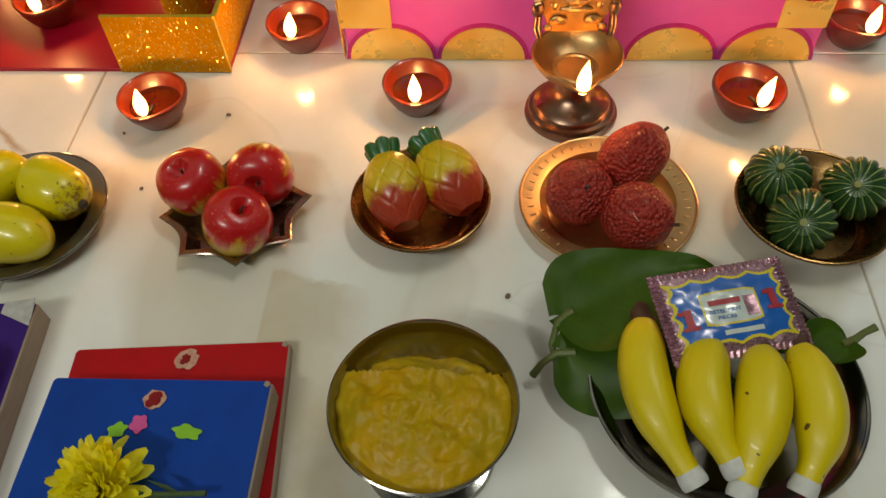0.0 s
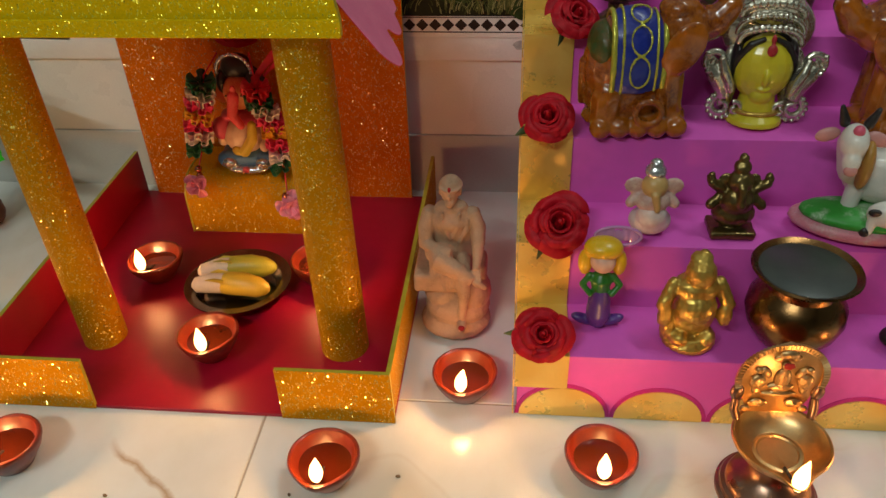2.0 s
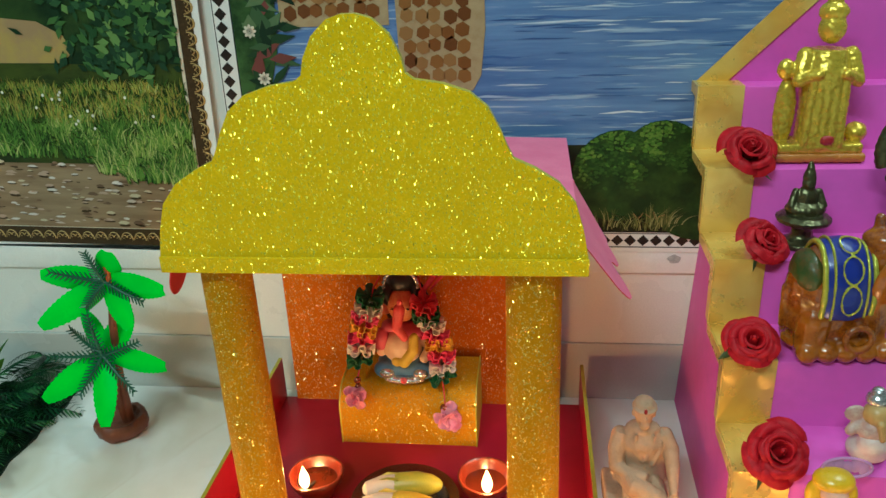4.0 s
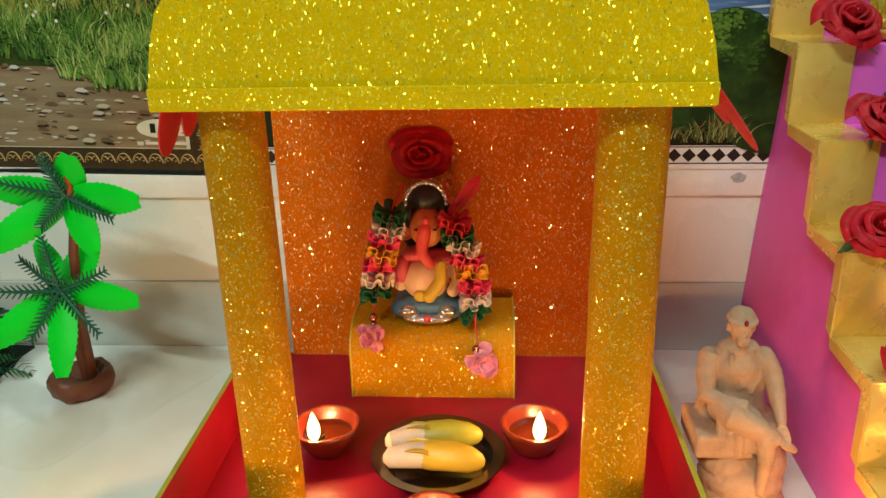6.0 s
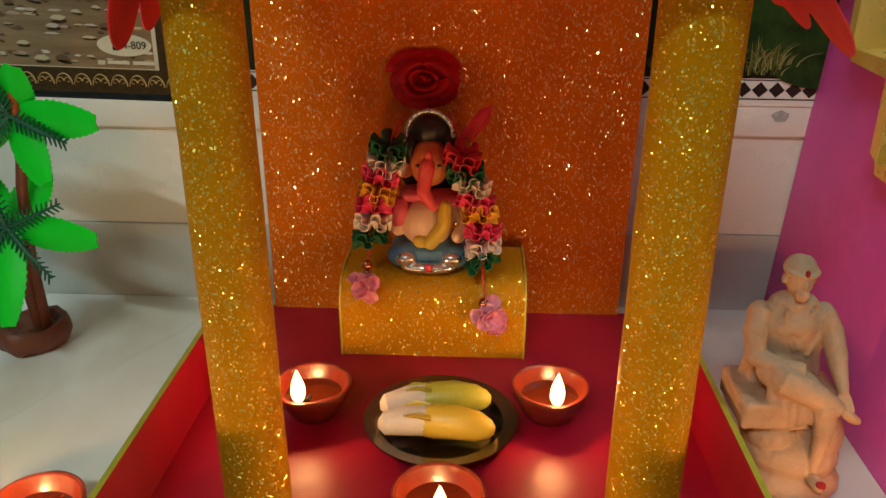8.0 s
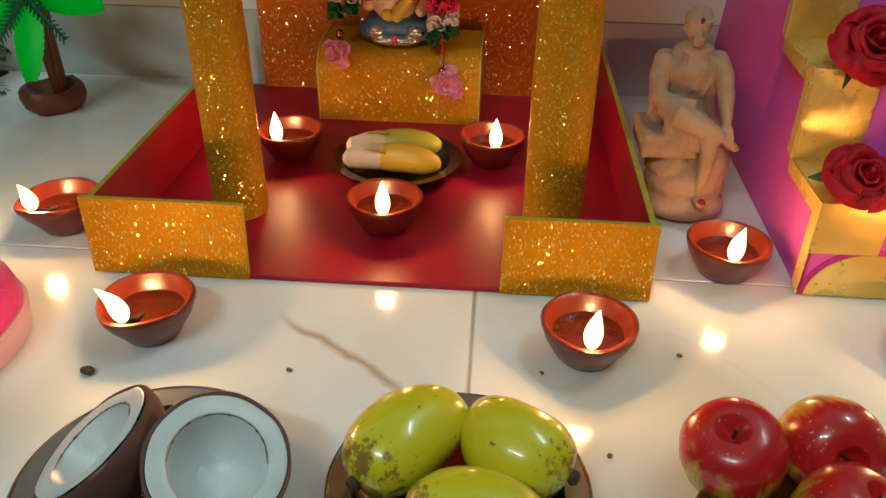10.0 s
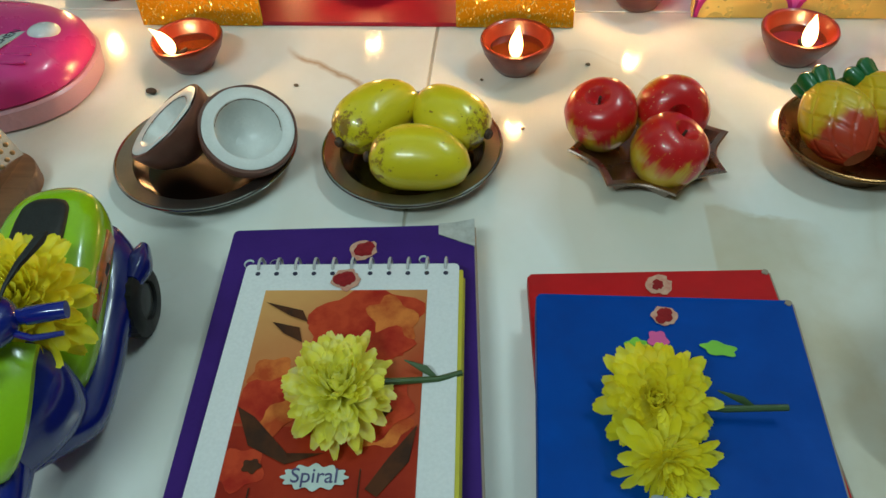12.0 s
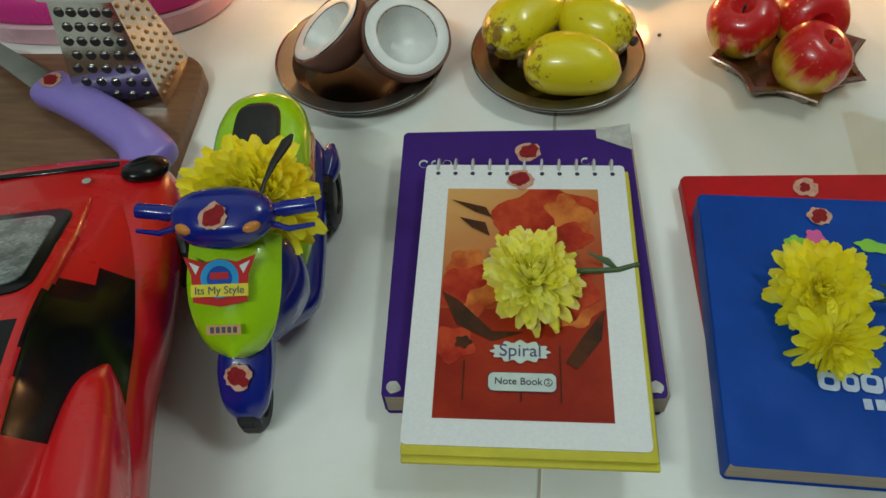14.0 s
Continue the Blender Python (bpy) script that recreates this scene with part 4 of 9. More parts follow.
part("raisin", bumpy(ball((-0.009, -0.036, 0.0600), (0.003, 0.0035, 0.002)), 0.0006, 300), M("raisin_pale", (0.22, 0.13, 0.02), rough=0.4), bowl, "brown raisin")

# ---- plate of bananas, leaves and a sachet ----
plate((0.371, -0.3050), 0.0790, 0.022, PLATE_STEEL, "steel plate piled with bananas and betel leaves", group="plates", rim=0.007)


def banana_col(nt, co):
    n1 = noise_tex(nt, co, 40, 3)
    c = mix_rgb(nt, n1, (0.74, 0.56, 0.004), (0.66, 0.52, 0.006))
    sp = noise_tex(nt, co, 170, 1)
    return mix_rgb(nt, ramp(nt, sp, 0.76, 0.78), c, (0.12, 0.05, 0.01))


BANANA = fruit_paint("banana_yellow", banana_col, 0.08, 0.42)
TIP = M("banana_tip_white", (0.70, 0.70, 0.68), rough=0.6, scale=200)
BROWN_END = M("banana_end_brown", (0.09, 0.035, 0.02), rough=0.7, bump=0.4)


def banana(pts, r=0.0135):
    pts = [Vector(p) for p in pts]
    P = []
    for k in range(17):
        u = k / 16
        P.append((1 - u) ** 2 * pts[0] + 2 * u * (1 - u) * pts[1] + u * u * pts[2])
    c = P[0].copy()
    ob = thing("banana", Matrix.Translation(c), "ripe yellow banana with a pale cut tip, on the steel plate", "banana", "bananas")
    prof = [0.60, 0.78, 0.90, 0.97, 1.0, 1.02, 1.03, 1.03, 1.02, 1.0, 0.97, 0.92, 0.84, 0.72, 0.60, 0.53, 0.51]
    rings, side = [], None
    for k, p in enumerate(P):
        d = (P[min(k + 1, 16)] - P[max(k - 1, 0)]).normalized()
        side = (Vector((1, 0, 0)) - d * d.x).normalized()
        up = d.cross(side)
        ring = []
        for j in range(25):
            a = 2 * math.pi * j / 25
            q = r * prof[k] * (1 + 0.035 * math.cos(5 * a))
            ring.append(p - c + q * (math.cos(a) * side + math.sin(a) * up))
        rings.append(ring)
    part("peel", loft(rings), BANANA, ob)
    d = (P[16] - P[15]).normalized()
    part("tip", tube([P[16] - c, P[16] - c + d * 0.003, P[16] - c + d * 0.007, P[16] - c + d * 0.009], [0.0070, 0.0076, 0.0078, 0.0072], 14), TIP, ob, "chalky white tip")
    part("stalk_end", tube([P[0] - c, P[0] - c - d * 0.004 + Vector((0, 0.006, 0)), P[0] - c + Vector((0, 0.014, 0.001))], [r * 0.58, r * 0.42, r * 0.3], 12), BROWN_END, ob, "brown stalk end")


banana([(0.323, -0.283, 0.044), (0.309, -0.325, 0.052), (0.3375, -0.367, 0.036)], 0.0136)
banana([(0.359, -0.296, 0.046), (0.338, -0.330, 0.058), (0.3585, -0.363, 0.044)], 0.0138)
banana([(0.385, -0.302, 0.047), (0.380, -0.340, 0.058), (0.365, -0.374, 0.040)], 0.0144)
banana([(0.407, -0.299, 0.046), (0.416, -0.340, 0.055), (0.399, -0.369, 0.036)], 0.0134)


def leaf_paint(name, a, b):
    mt, nt, bs, co = start(name)
    s = xyz(nt, co)
    f = mathn(nt, "ABSOLUTE", mathn(nt, "SINE", mathn(nt, "MULTIPLY", mathn(nt, "SUBTRACT", s[1], mathn(nt, "MULTIPLY", mathn(nt, "ABSOLUTE", s[0]), 0.8)), 130.0)))
    c = mix_rgb(nt, noise_tex(nt, co, 50, 4), a, b)
    c = mix_rgb(nt, mathn(nt, "MULTIPLY", ramp(nt, f, 0.07, 0.0), 0.25), c, tuple(q * 1.6 for q in a))
    nt.links.new(c, bs.inputs["Base Color"])
    bs.inputs["Roughness"].default_value = 0.42
    bs.inputs["Specular IOR Level"].default_value = 0.2
    bump_to(nt, bs, f, 0.12, 0.0006)
    return mt


BETEL = leaf_paint("betel_leaf_green", (0.052, 0.115, 0.004), (0.018, 0.056, 0.003))
STEM = M("leaf_stalk", (0.10, 0.15, 0.03), (0.14, 0.11, 0.03), rough=0.5, scale=80)


def betel(m, L, W, curl, stem):
    ob = thing("betel_leaf", m, "glossy green heart-shaped betel leaf with its stalk", "leaf", "betel leaves")
    bm = bmesh.new()
    nu, nv = 24, 16
    g = []
    for i in range(nu + 1):
        u = i / nu
        w = W * (math.sin(math.pi * u ** 0.56) ** 0.8 if 0 < u < 1 else 0.0)
        row = []
        for j in range(nv + 1):
            v = -1 + 2 * j / nv
            x, y = w * v, L * (u - 0.12 * v * v * (1 - u) ** 2)
            z = curl * (v * v) * w * 1.4 - 0.25 * curl * u * u * L + 0.0035 * noise.noise((x * 40, y * 40, L * 99)) + 0.0025 * math.sin(v * 5 + u * 7) * abs(v)
            row.append(bm.verts.new((x, y, z)))
        g.append(row)
    for i in range(nu):
        for j in range(nv):
            bm.faces.new((g[i][j], g[i][j + 1], g[i + 1][j + 1], g[i + 1][j]))
    bmesh.ops.remove_doubles(bm, verts=bm.verts, dist=1e-5)
    thick(bm, 0.0006)
    part("blade", bm, BETEL, ob, angle=60)
    part("stalk", tube([(0, 0.003, 0.0), *stem], [0.0028, 0.0025, 0.0022, 0.0026], 8), STEM, ob)


betel(pose(0.280, -0.265, 0.029, 4, -6, -70), 0.100, 0.041, 0.12, [(0.004, -0.008, 0.0), (0.013, -0.016, -0.008), (0.026, -0.017, -0.016)])
betel(pose(0.281, -0.291, 0.027, 6, 12, -104), 0.094, 0.034, -0.22, [(0.003, -0.008, 0.0), (0.009, -0.016, -0.006), (0.016, -0.021, -0.012)])
betel(pose(0.442, -0.284, 0.031, 18, 6, 108), 0.050, 0.016, 0.25, [(0.002, -0.008, 0.002), (0.004, -0.014, 0.005), (0.004, -0.020, 0.010)])

# sachet, with its printed panels
FOIL_PINK = M("silvery_pink_foil", (0.56, 0.34, 0.40), (0.16, 0.03, 0.06), rough=0.25, metal=0.7, scale=700, lo=0.47, hi=0.53, bump=0.5, bscale=900)
P_BLUE = M("sachet_blue", (0.004, 0.13, 0.52), rough=0.22, coat=0.4, bump=0.05)
P_YEL = M("sachet_yellow", (0.75, 0.60, 0.03), rough=0.3, coat=0.15, bump=0.05)
P_WHITE = M("sachet_white", (0.62, 0.70, 0.66), rough=0.2, coat=0.6, bump=0.05)
P_RED = M("sachet_red", (0.45, 0.02, 0.03), rough=0.45, coat=0.05, bump=0.05)
sach = thing("sachet", pose(0.3685, -0.2795, 0.0580, 13, 2, 14) @ Matrix.Diagonal((1.06, 0.84, 1, 1)), "small shiny printed betel-nut sachet in blue and pink foil", "sachet")
SW, SH = 0.078, 0.066


def puff(x, y):
    u, v = abs(x) / (SW / 2), abs(y) / (SH / 2)
    return 0.0045 * max(0, 1 - u ** 3) * max(0, 1 - v ** 3) + 0.0006 * noise.noise((x * 130, y * 130, 0)) + (0.0009 * math.sin(y * 1900) if u > 0.86 else 0) + (0.0006 * math.sin(x * 1700) if v > 0.86 else 0)


bm = bmesh.new()
NX, NY = 130, 100
vs = [[bm.verts.new((-SW / 2 + SW * i / NX, -SH / 2 + SH * j / NY, puff(-SW / 2 + SW * i / NX, -SH / 2 + SH * j / NY))) for j in range(NY + 1)] for i in range(NX + 1)]
for i in range(NX):
    for j in range(NY):
        f = bm.faces.new((vs[i][j], vs[i + 1][j], vs[i + 1][j + 1], vs[i][j + 1]))
        x, y = (-0.5 + (i + 0.5) / NX) * SW, (-0.5 + (j + 0.5) / NY) * SH
        e = 0.0335 - 0.003 * abs(math.sin(y * 260))
        e2 = 0.0255 - 0.003 * abs(math.sin(x * 190))
        k = 0
        if abs(x) < e and abs(y) < e2:
            k = 2
        if abs(x) < e - 0.0022 and abs(y) < e2 - 0.0022:
            k = 1
        if abs(x) < 0.0165 and abs(y - 0.001) < 0.0125 - 0.3 * max(0, abs(x) - 0.010):
            k = 2
        if abs(x) < 0.0150 and abs(y - 0.001) < 0.0110 - 0.3 * max(0, abs(x) - 0.010):
            k = 3
        if x > 0.008 and k == 3 and abs(y) < 0.007:
            k = 0
        f.material_index = k
part("pouch", bm, [FOIL_PINK, P_BLUE, P_YEL, P_WHITE], sach, "", angle=70)
for text, size, x, y, mt in (("BETEL NUT", 0.0036, -0.004, -0.0015, P_BLUE), ("PIECES", 0.0036, -0.004, -0.0060, P_BLUE)):
    b = words(text, size)
    for v in b.verts:
        v.co.x += x
        v.co.y += y
        v.co.z += puff(v.co.x, v.co.y) + 0.0003
    part("print", b, mt, sach, "printed lettering")
for cx, cy in ((0.0245, 0.003), (-0.0245, -0.003)):
    b = joined(box(0.0042, 0.0130, 0.0003, (cx, cy, 0)), box(0.0090, 0.0026, 0.0003, (cx, cy - 0.0070, 0)), box(0.0032, 0.0030, 0.0003, (cx - 0.0034, cy + 0.0042, 0)))
    for v in b.verts:
        v.co.z += puff(v.co.x, v.co.y) + 0.0004
    part("numeral", b, P_RED, sach, "bold red numeral one")
for x, y, w, h, mt in ((-0.003, 0.005, 0.018, 0.0038, P_RED), (0.003, -0.0165, 0.022, 0.0032, P_WHITE)):
    b = box(w, h, 0.0002, (x, y, 0))
    bmesh.ops.subdivide_edges(b, edges=b.edges[:], cuts=6, use_grid_fill=True)
    for v in b.verts:
        v.co.z += puff(v.co.x, v.co.y) + 0.0003
    part("print_bar", b, mt, sach, "unreadable printed bar")

# ---- notebooks ----
PAGES = M("page_edges", (0.40, 0.32, 0.25), (0.30, 0.23, 0.17), rough=0.8, scale=900, bump=0.5, bscale=1500, stretch=(0.05, 0.05, 1))
PURPLE = M("purple_cover", (0.058, 0.020, 0.20), (0.044, 0.015, 0.15), spec=0.1, rough=0.5, scale=25, bump=0.1)
WORN = M("worn_silvery_laminate", (0.56, 0.55, 0.52), (0.36, 0.34, 0.31), rough=0.35, scale=150, bump=0.4)
REDC = M("red_cover", (0.54, 0.009, 0.013), (0.40, 0.012, 0.014), spec=0.15, rough=0.48, scale=38, bump=0.25, bscale=160, rvar=0.25)
BLUEC = M("blue_cover", (0.003, 0.060, 0.37), (0.004, 0.046, 0.28), spec=0.12, rough=0.50, scale=36, bump=0.3, bscale=140, rvar=0.25)
WHITEC = M("white_card_cover", (0.82, 0.82, 0.83), (0.77, 0.77, 0.78), rough=0.45, scale=15, bump=0.05)
YELP = M("yellow_inner_sheet", (0.62, 0.55, 0.03), (0.50, 0.43, 0.03), rough=0.6, scale=60)
PALE_INK = M("pale_print", (0.50, 0.58, 0.72), (0.34, 0.42, 0.62), rough=0.5, scale=150)
INK = M("dark_ink", (0.03, 0.03, 0.07), rough=0.5)
PASTE = M("sandal_paste", (0.66, 0.40, 0.28), (0.50, 0.16, 0.12), rough=0.8, scale=200, bump=0.4)
KUMKUM = M("vermilion_powder", (0.30, 0.006, 0.010), (0.20, 0.004, 0.007), rough=0.9, scale=300, bump=0.6)


def blot(r, seed, th=0.0003, n=22, squash=1.0):
    pts = [(r * (1 + 0.34 * noise.noise((math.cos(a) * 2.6, math.sin(a) * 2.6, seed * 7.3))) * math.cos(a), squash * r * (1 + 0.34 * noise.noise((math.cos(a) * 2.6, math.sin(a) * 2.6, seed * 7.3))) * math.sin(a)) for a in [2 * math.pi * k / n for k in range(n)]]
    return prism(pts, th)


def mark(parent, m, r, seed, pale=False):
    part("paste_mark", blot(r * 0.88, seed), PASTE, parent, "dab of sandal paste", m)
    rq = random.Random(seed)
    k = 0.30 if pale else 0.56
    dab = blot(r * k, seed + 1, 0.0006, 18)
    for q in range(5):
        merge(dab, moved(blot(r * k * rq.uniform(0.4, 0.8), seed + 2 + q, 0.00064 + 0.00004 * q, 14), pose(rq.uniform(-0.42, 0.42) * r, rq.uniform(-0.42, 0.42) * r, 0)))
    part("vermilion_mark", dab, KUMKUM, parent, "smudged dab of red vermilion", m)


def book(name, at, rot, w, h, th, cover, label, cov=0.0006, corner=0.0028, taper=0.0):
    """A closed book; its top left corner is the origin, its length runs to -y."""
    ob = thing(name, pose(*at, 0, 0, rot), label, "notebook", "notebooks")
    bm = box(w + 0.0005, h - 0.002, th - 2 * cov, (w / 2 + 0.0012, -h / 2, cov), 0.0008, 1)
    for v in bm.verts:
        v.co.x *= 1 + taper * v.co.y / h
    part("page_block", bm, PAGES, ob, "grey-edged pages")
    pts = [(x + w / 2, y - h / 2) for x, y in rounded(w, h, corner)]
    for nm, z in (("back_cover", 0.0), ("front_cover", th - cov)):
        bm = prism(pts, cov)
        bmesh.ops.triangulate(bm, faces=[f for f in bm.faces if len(f.verts) > 4])
        bmesh.ops.subdivide_edges(bm, edges=bm.edges[:], cuts=2)
        if z:
            for v in bm.verts:
                v.co.z += 0.0006 * noise.noise((v.co.x * 22, v.co.y * 22, w * 50))
        for v in bm.verts:
            v.co.x *= 1 + taper * v.co.y / h
        bmesh.ops.translate(bm, vec=(0, 0, z), verts=bm.verts)
        part(nm, bm, cover, ob)
    part("spine", tube([(0.0004, -0.0015, th / 2), (0.0004, -h / 2, th / 2), (0.0004, -h + 0.0015, th / 2)], th / 2 * 0.98, 14, 1.0) if th < 0.008 else box(0.0016, h - 0.003, th - 0.0008, (0.0002, -h / 2, 0.0004), 0.0006, 2), cover, ob)
    return ob


pb = book("notebook", (-0.2125, -0.2715, 0), 4.7, 0.1455, 0.189, 0.0205, PURPLE, "thick purple hardback notebook with worn silvery corners")
for x, y, seed in ((0.141, -0.007, 1), (0.006, -0.184, 2), (0.140, -0.183, 3)):
    part("worn_corner", blot(0.0036, seed, 0.0006, 12), WORN, pb, "peeling silvery corner", pose(x, y, 0.0208, 0, 0, 20 * seed))
flap = bmesh.new()
fg = []
for i in range(9):
    row = []
    for j in range(9):
        u, v = i / 8, j / 8
        x, y = 0.1245 + 0.0215 * u, -0.0195 * v * (0.45 + 0.55 * u) + 0.0006
        row.append(flap.verts.new((x, y, 0.0212 + 0.0034 * (u * (1 - v)) ** 1.6 + 0.0006 * noise.noise((x * 160, y * 160, 3)))))
    fg.append(row)
for i in range(8):
    for j in range(8):
        flap.faces.new((fg[i][j], fg[i][j + 1], fg[i + 1][j + 1], fg[i + 1][j]))
thick(flap, 0.0007)
part("bent_corner", flap, WORN, pb, "bent silvery corner")
mark(pb, pose(0.0805, -0.0195, 0.0209), 0.0092, 4)
for x, r, a0, a1 in ((0.014, 0.0030, 30, 300), (0.0215, 0.0026, 90, 400), (0.029, 0.0030, -60, 180), (0.116, 0.0028, 60, 330)):
    pts = [(x + r * math.cos(math.radians(a0 + (a1 - a0) * k / 12)) * 0.9, -0.0285 + r * math.sin(math.radians(a0 + (a1 - a0) * k / 12)), 0.0208) for k in range(13)]
    part("title_stroke", tube(pts, 0.0006, 6, 0.4), P_WHITE, pb, "white title stroke")

sp = thing("spiral_notebook", pose(-0.1920, -0.3095, 0.0210, 0, 0, 3.2) @ Matrix.Diagonal((0.934, 0.945, 0.95, 1)), "white spiral notebook with a red poppy picture on its cover", "notebook")
SWD, SHT = 0.128, 0.190
part("page_block", box(SWD - 0.004, SHT - 0.006, 0.0095, (SWD / 2, -SHT / 2 - 0.001, 0.0), 0.0006, 1), PAGES, sp)
part("inner_sheet", box(SWD + 0.003, SHT + 0.001, 0.0030, (SWD / 2 + 0.002, -SHT / 2 - 0.0075, 0.0050), 0.0010, 2), YELP, sp, "yellow inner sheet")
part("inner_sheet", box(SWD + 0.002, SHT + 0.001, 0.0024, (SWD / 2 + 0.0015, -SHT / 2 - 0.0045, 0.0088), 0.0008, 2), YELP, sp, "yellow inner sheet")
cv = prism([(x + SWD / 2, y - SHT / 2) for x, y in rounded(SWD, SHT, 0.003)], 0.0007)
part("cover", cv, WHITEC, sp, "white cover", pose(0, 0, 0.0113))
Z0 = 0.0122


def poppy_ground():
    """Tan at the upper left, deepening to red lower down."""
    mt, nt, bs, co = start("poppy_ground")
    c = xyz(nt, co)
    f = mathn(nt, "ADD", mathn(nt, "MULTIPLY", c[1], -9.0), mathn(nt, "MULTIPLY", c[0], 4.0))
    f = mathn(nt, "ADD", f, mathn(nt, "MULTIPLY", noise_tex(nt, co, 22, 4), 0.5))
    col = mix_rgb(nt, ramp(nt, f, 0.55, 1.35), (0.68, 0.37, 0.12), (0.40, 0.06, 0.018))
    nt.links.new(col, bs.inputs["Base Color"])
    bs.inputs["Roughness"].default_value, bs.inputs["Specular IOR Level"].default_value = 0.4, 0.25
    return mt


POP_BG = poppy_ground()
POP_RED = printed("poppy_red", (0.34, 0.018, 0.010), (0.52, 0.06, 0.02), 0.4, 45)
POP_OR = printed("poppy_orange", (0.66, 0.20, 0.04), (0.42, 0.06, 0.015), 0.4, 45)
POP_DK = printed("poppy_dark", (0.045, 0.02, 0.012), (0.09, 0.03, 0.012), 0.32, 60)
POP_LOW = printed("poppy_lower", (0.38, 0.035, 0.012), (0.26, 0.018, 0.008), 0.4, 14)
PX0, PX1, PY0, PY1 = 0.0155, 0.1100, -0.0205, -0.1755
part("picture", box(PX1 - PX0, PY0 - PY1, 0.0002, ((PX0 + PX1) / 2, (PY0 + PY1) / 2, Z0)), POP_BG, sp, "orange and red poppy picture")
part("picture_low", box(PX1 - PX0 - 0.0006, 0.066, 0.00015, ((PX0 + PX1) / 2, PY1 + 0.0333, Z0 + 0.0002)), POP_LOW, sp)


def petal_shape(cx, cy, r, seed, sq=0.8, rot=0.0, n=30):
    out = []
    for k in range(n):
        a = 2 * math.pi * k / n
        q = r * (1 + 0.16 * math.sin(5 * a + seed) + 0.10 * noise.noise((math.cos(a) * 2, math.sin(a) * 2, seed)))
        x, y = q * math.cos(a), q * sq * math.sin(a)
        out.append((cx + x * math.cos(rot) - y * math.sin(rot), cy + x * math.sin(rot) + y * math.cos(rot)))
    return out


def inside(poly):
    return [(min(PX1 - 0.0004, max(PX0 + 0.0004, x)), min(PY0 - 0.0004, max(PY1 + 0.0004, y))) for x, y in poly]


k = 0
for cx, cy, r, mt, sq, rot in ((0.076, -0.044, 0.030, POP_RED, 0.85, 0.2), (0.092, -0.042, 0.017, POP_OR, 0.7, -0.9), (0.062, -0.050, 0.016, POP_RED, 0.9, 0.5), (0.084, -0.062, 0.020, POP_RED, 0.6, 0.4), (0.030, -0.078, 0.012, POP_OR, 0.8, 0.4), (0.030, -0.096, 0.019, POP_RED, 0.8, 0.6), (0.038, -0.104, 0.014, POP_OR, 0.5, 0.9), (0.090, -0.098, 0.018, POP_RED, 0.8, 1.0), (0.092, -0.110, 0.014, POP_OR, 0.7, 0.3), (0.024, -0.132, 0.012, POP_RED, 0.9, 0.0)):
    part("poppy_petal", prism(inside(petal_shape(cx, cy, r, k + 0.7, sq, rot)), 0.00012, 0, Z0 + 0.0004 + 0.00013 * (k % 4)), mt, sp)
    k += 1
for pts in ([(0.018, -0.030), (0.040, -0.036), (0.044, -0.044), (0.034, -0.040)], [(0.024, -0.044), (0.040, -0.048), (0.043, -0.058), (0.032, -0.052)], [(0.016, -0.098), (0.026, -0.104), (0.046, -0.124), (0.064, -0.124), (0.046, -0.130), (0.026, -0.120)], [(0.086, -0.142), (0.096, -0.126), (0.109, -0.108), (0.106, -0.128), (0.092, -0.146)]):
    part("poppy_leaf", prism(pts, 0.00012, 0, Z0 + 0.0010), POP_DK, sp)
for x, y in ((0.091, -0.100), (0.030, -0.131)):
    part("poppy_heart", prism(petal_shape(x, y, 0.0045, 2, 0.8), 0.00012, 0, Z0 + 0.0011), POP_DK, sp)
for x, y0, y1 in ((0.031, -0.1655, -0.142), (0.083, -0.1655, -0.132), (0.062, -0.1655, -0.150)):
    part("poppy_stem", box(0.0007, y1 - y0, 0.00012, (x, (y0 + y1) / 2, Z0 + 0.0009)), POP_DK, sp)
part("title_panel", prism([(0.0615 + (0.0155 + 0.0012 * math.cos(a * 12)) * math.cos(a), -0.1365 + (0.0062 + 0.0010 * math.cos(a * 12)) * math.sin(a)) for a in [2 * math.pi * j / 72 for j in range(72)]], 0.0002, 0, Z0 + 0.0013), P_WHITE, sp, "white scalloped title panel")
part("title", moved(words("Spiral", 0.0105), pose(0.0615, -0.1362, Z0 + 0.0016)), M("title_ink", (0.10, 0.09, 0.22), rough=0.5), sp, "printed title")
part("name_panel", prism([(x + 0.0625, y - 0.1545) for x, y in rounded(0.036, 0.0105, 0.003)], 0.0002, 0, Z0 + 0.0013), P_WHITE, sp, "white name panel")
part("panel_edge", prism([(x + 0.0625, y - 0.1545) for x, y in rounded(0.0368, 0.0113, 0.003)], 0.0001, 0, Z0 + 0.00115), INK, sp)
part("name_text", moved(words("Note Book", 0.0056), pose(0.0605, -0.1544, Z0 + 0.0016)), INK, sp, "printed words")
part("number_ring", moved(joined(tube([(0.0021 * math.cos(a), 0.0021 * math.sin(a), 0) for a in [2 * math.pi * j / 20 for j in range(21)]], 0.00022, 5), words("2", 0.0036)), pose(0.0763, -0.1544, Z0 + 0.0016)), INK, sp, "ringed number two")
WIRE = M("clear_plastic_coil", (0.62, 0.60, 0.60), rough=0.15, coat=0.6)
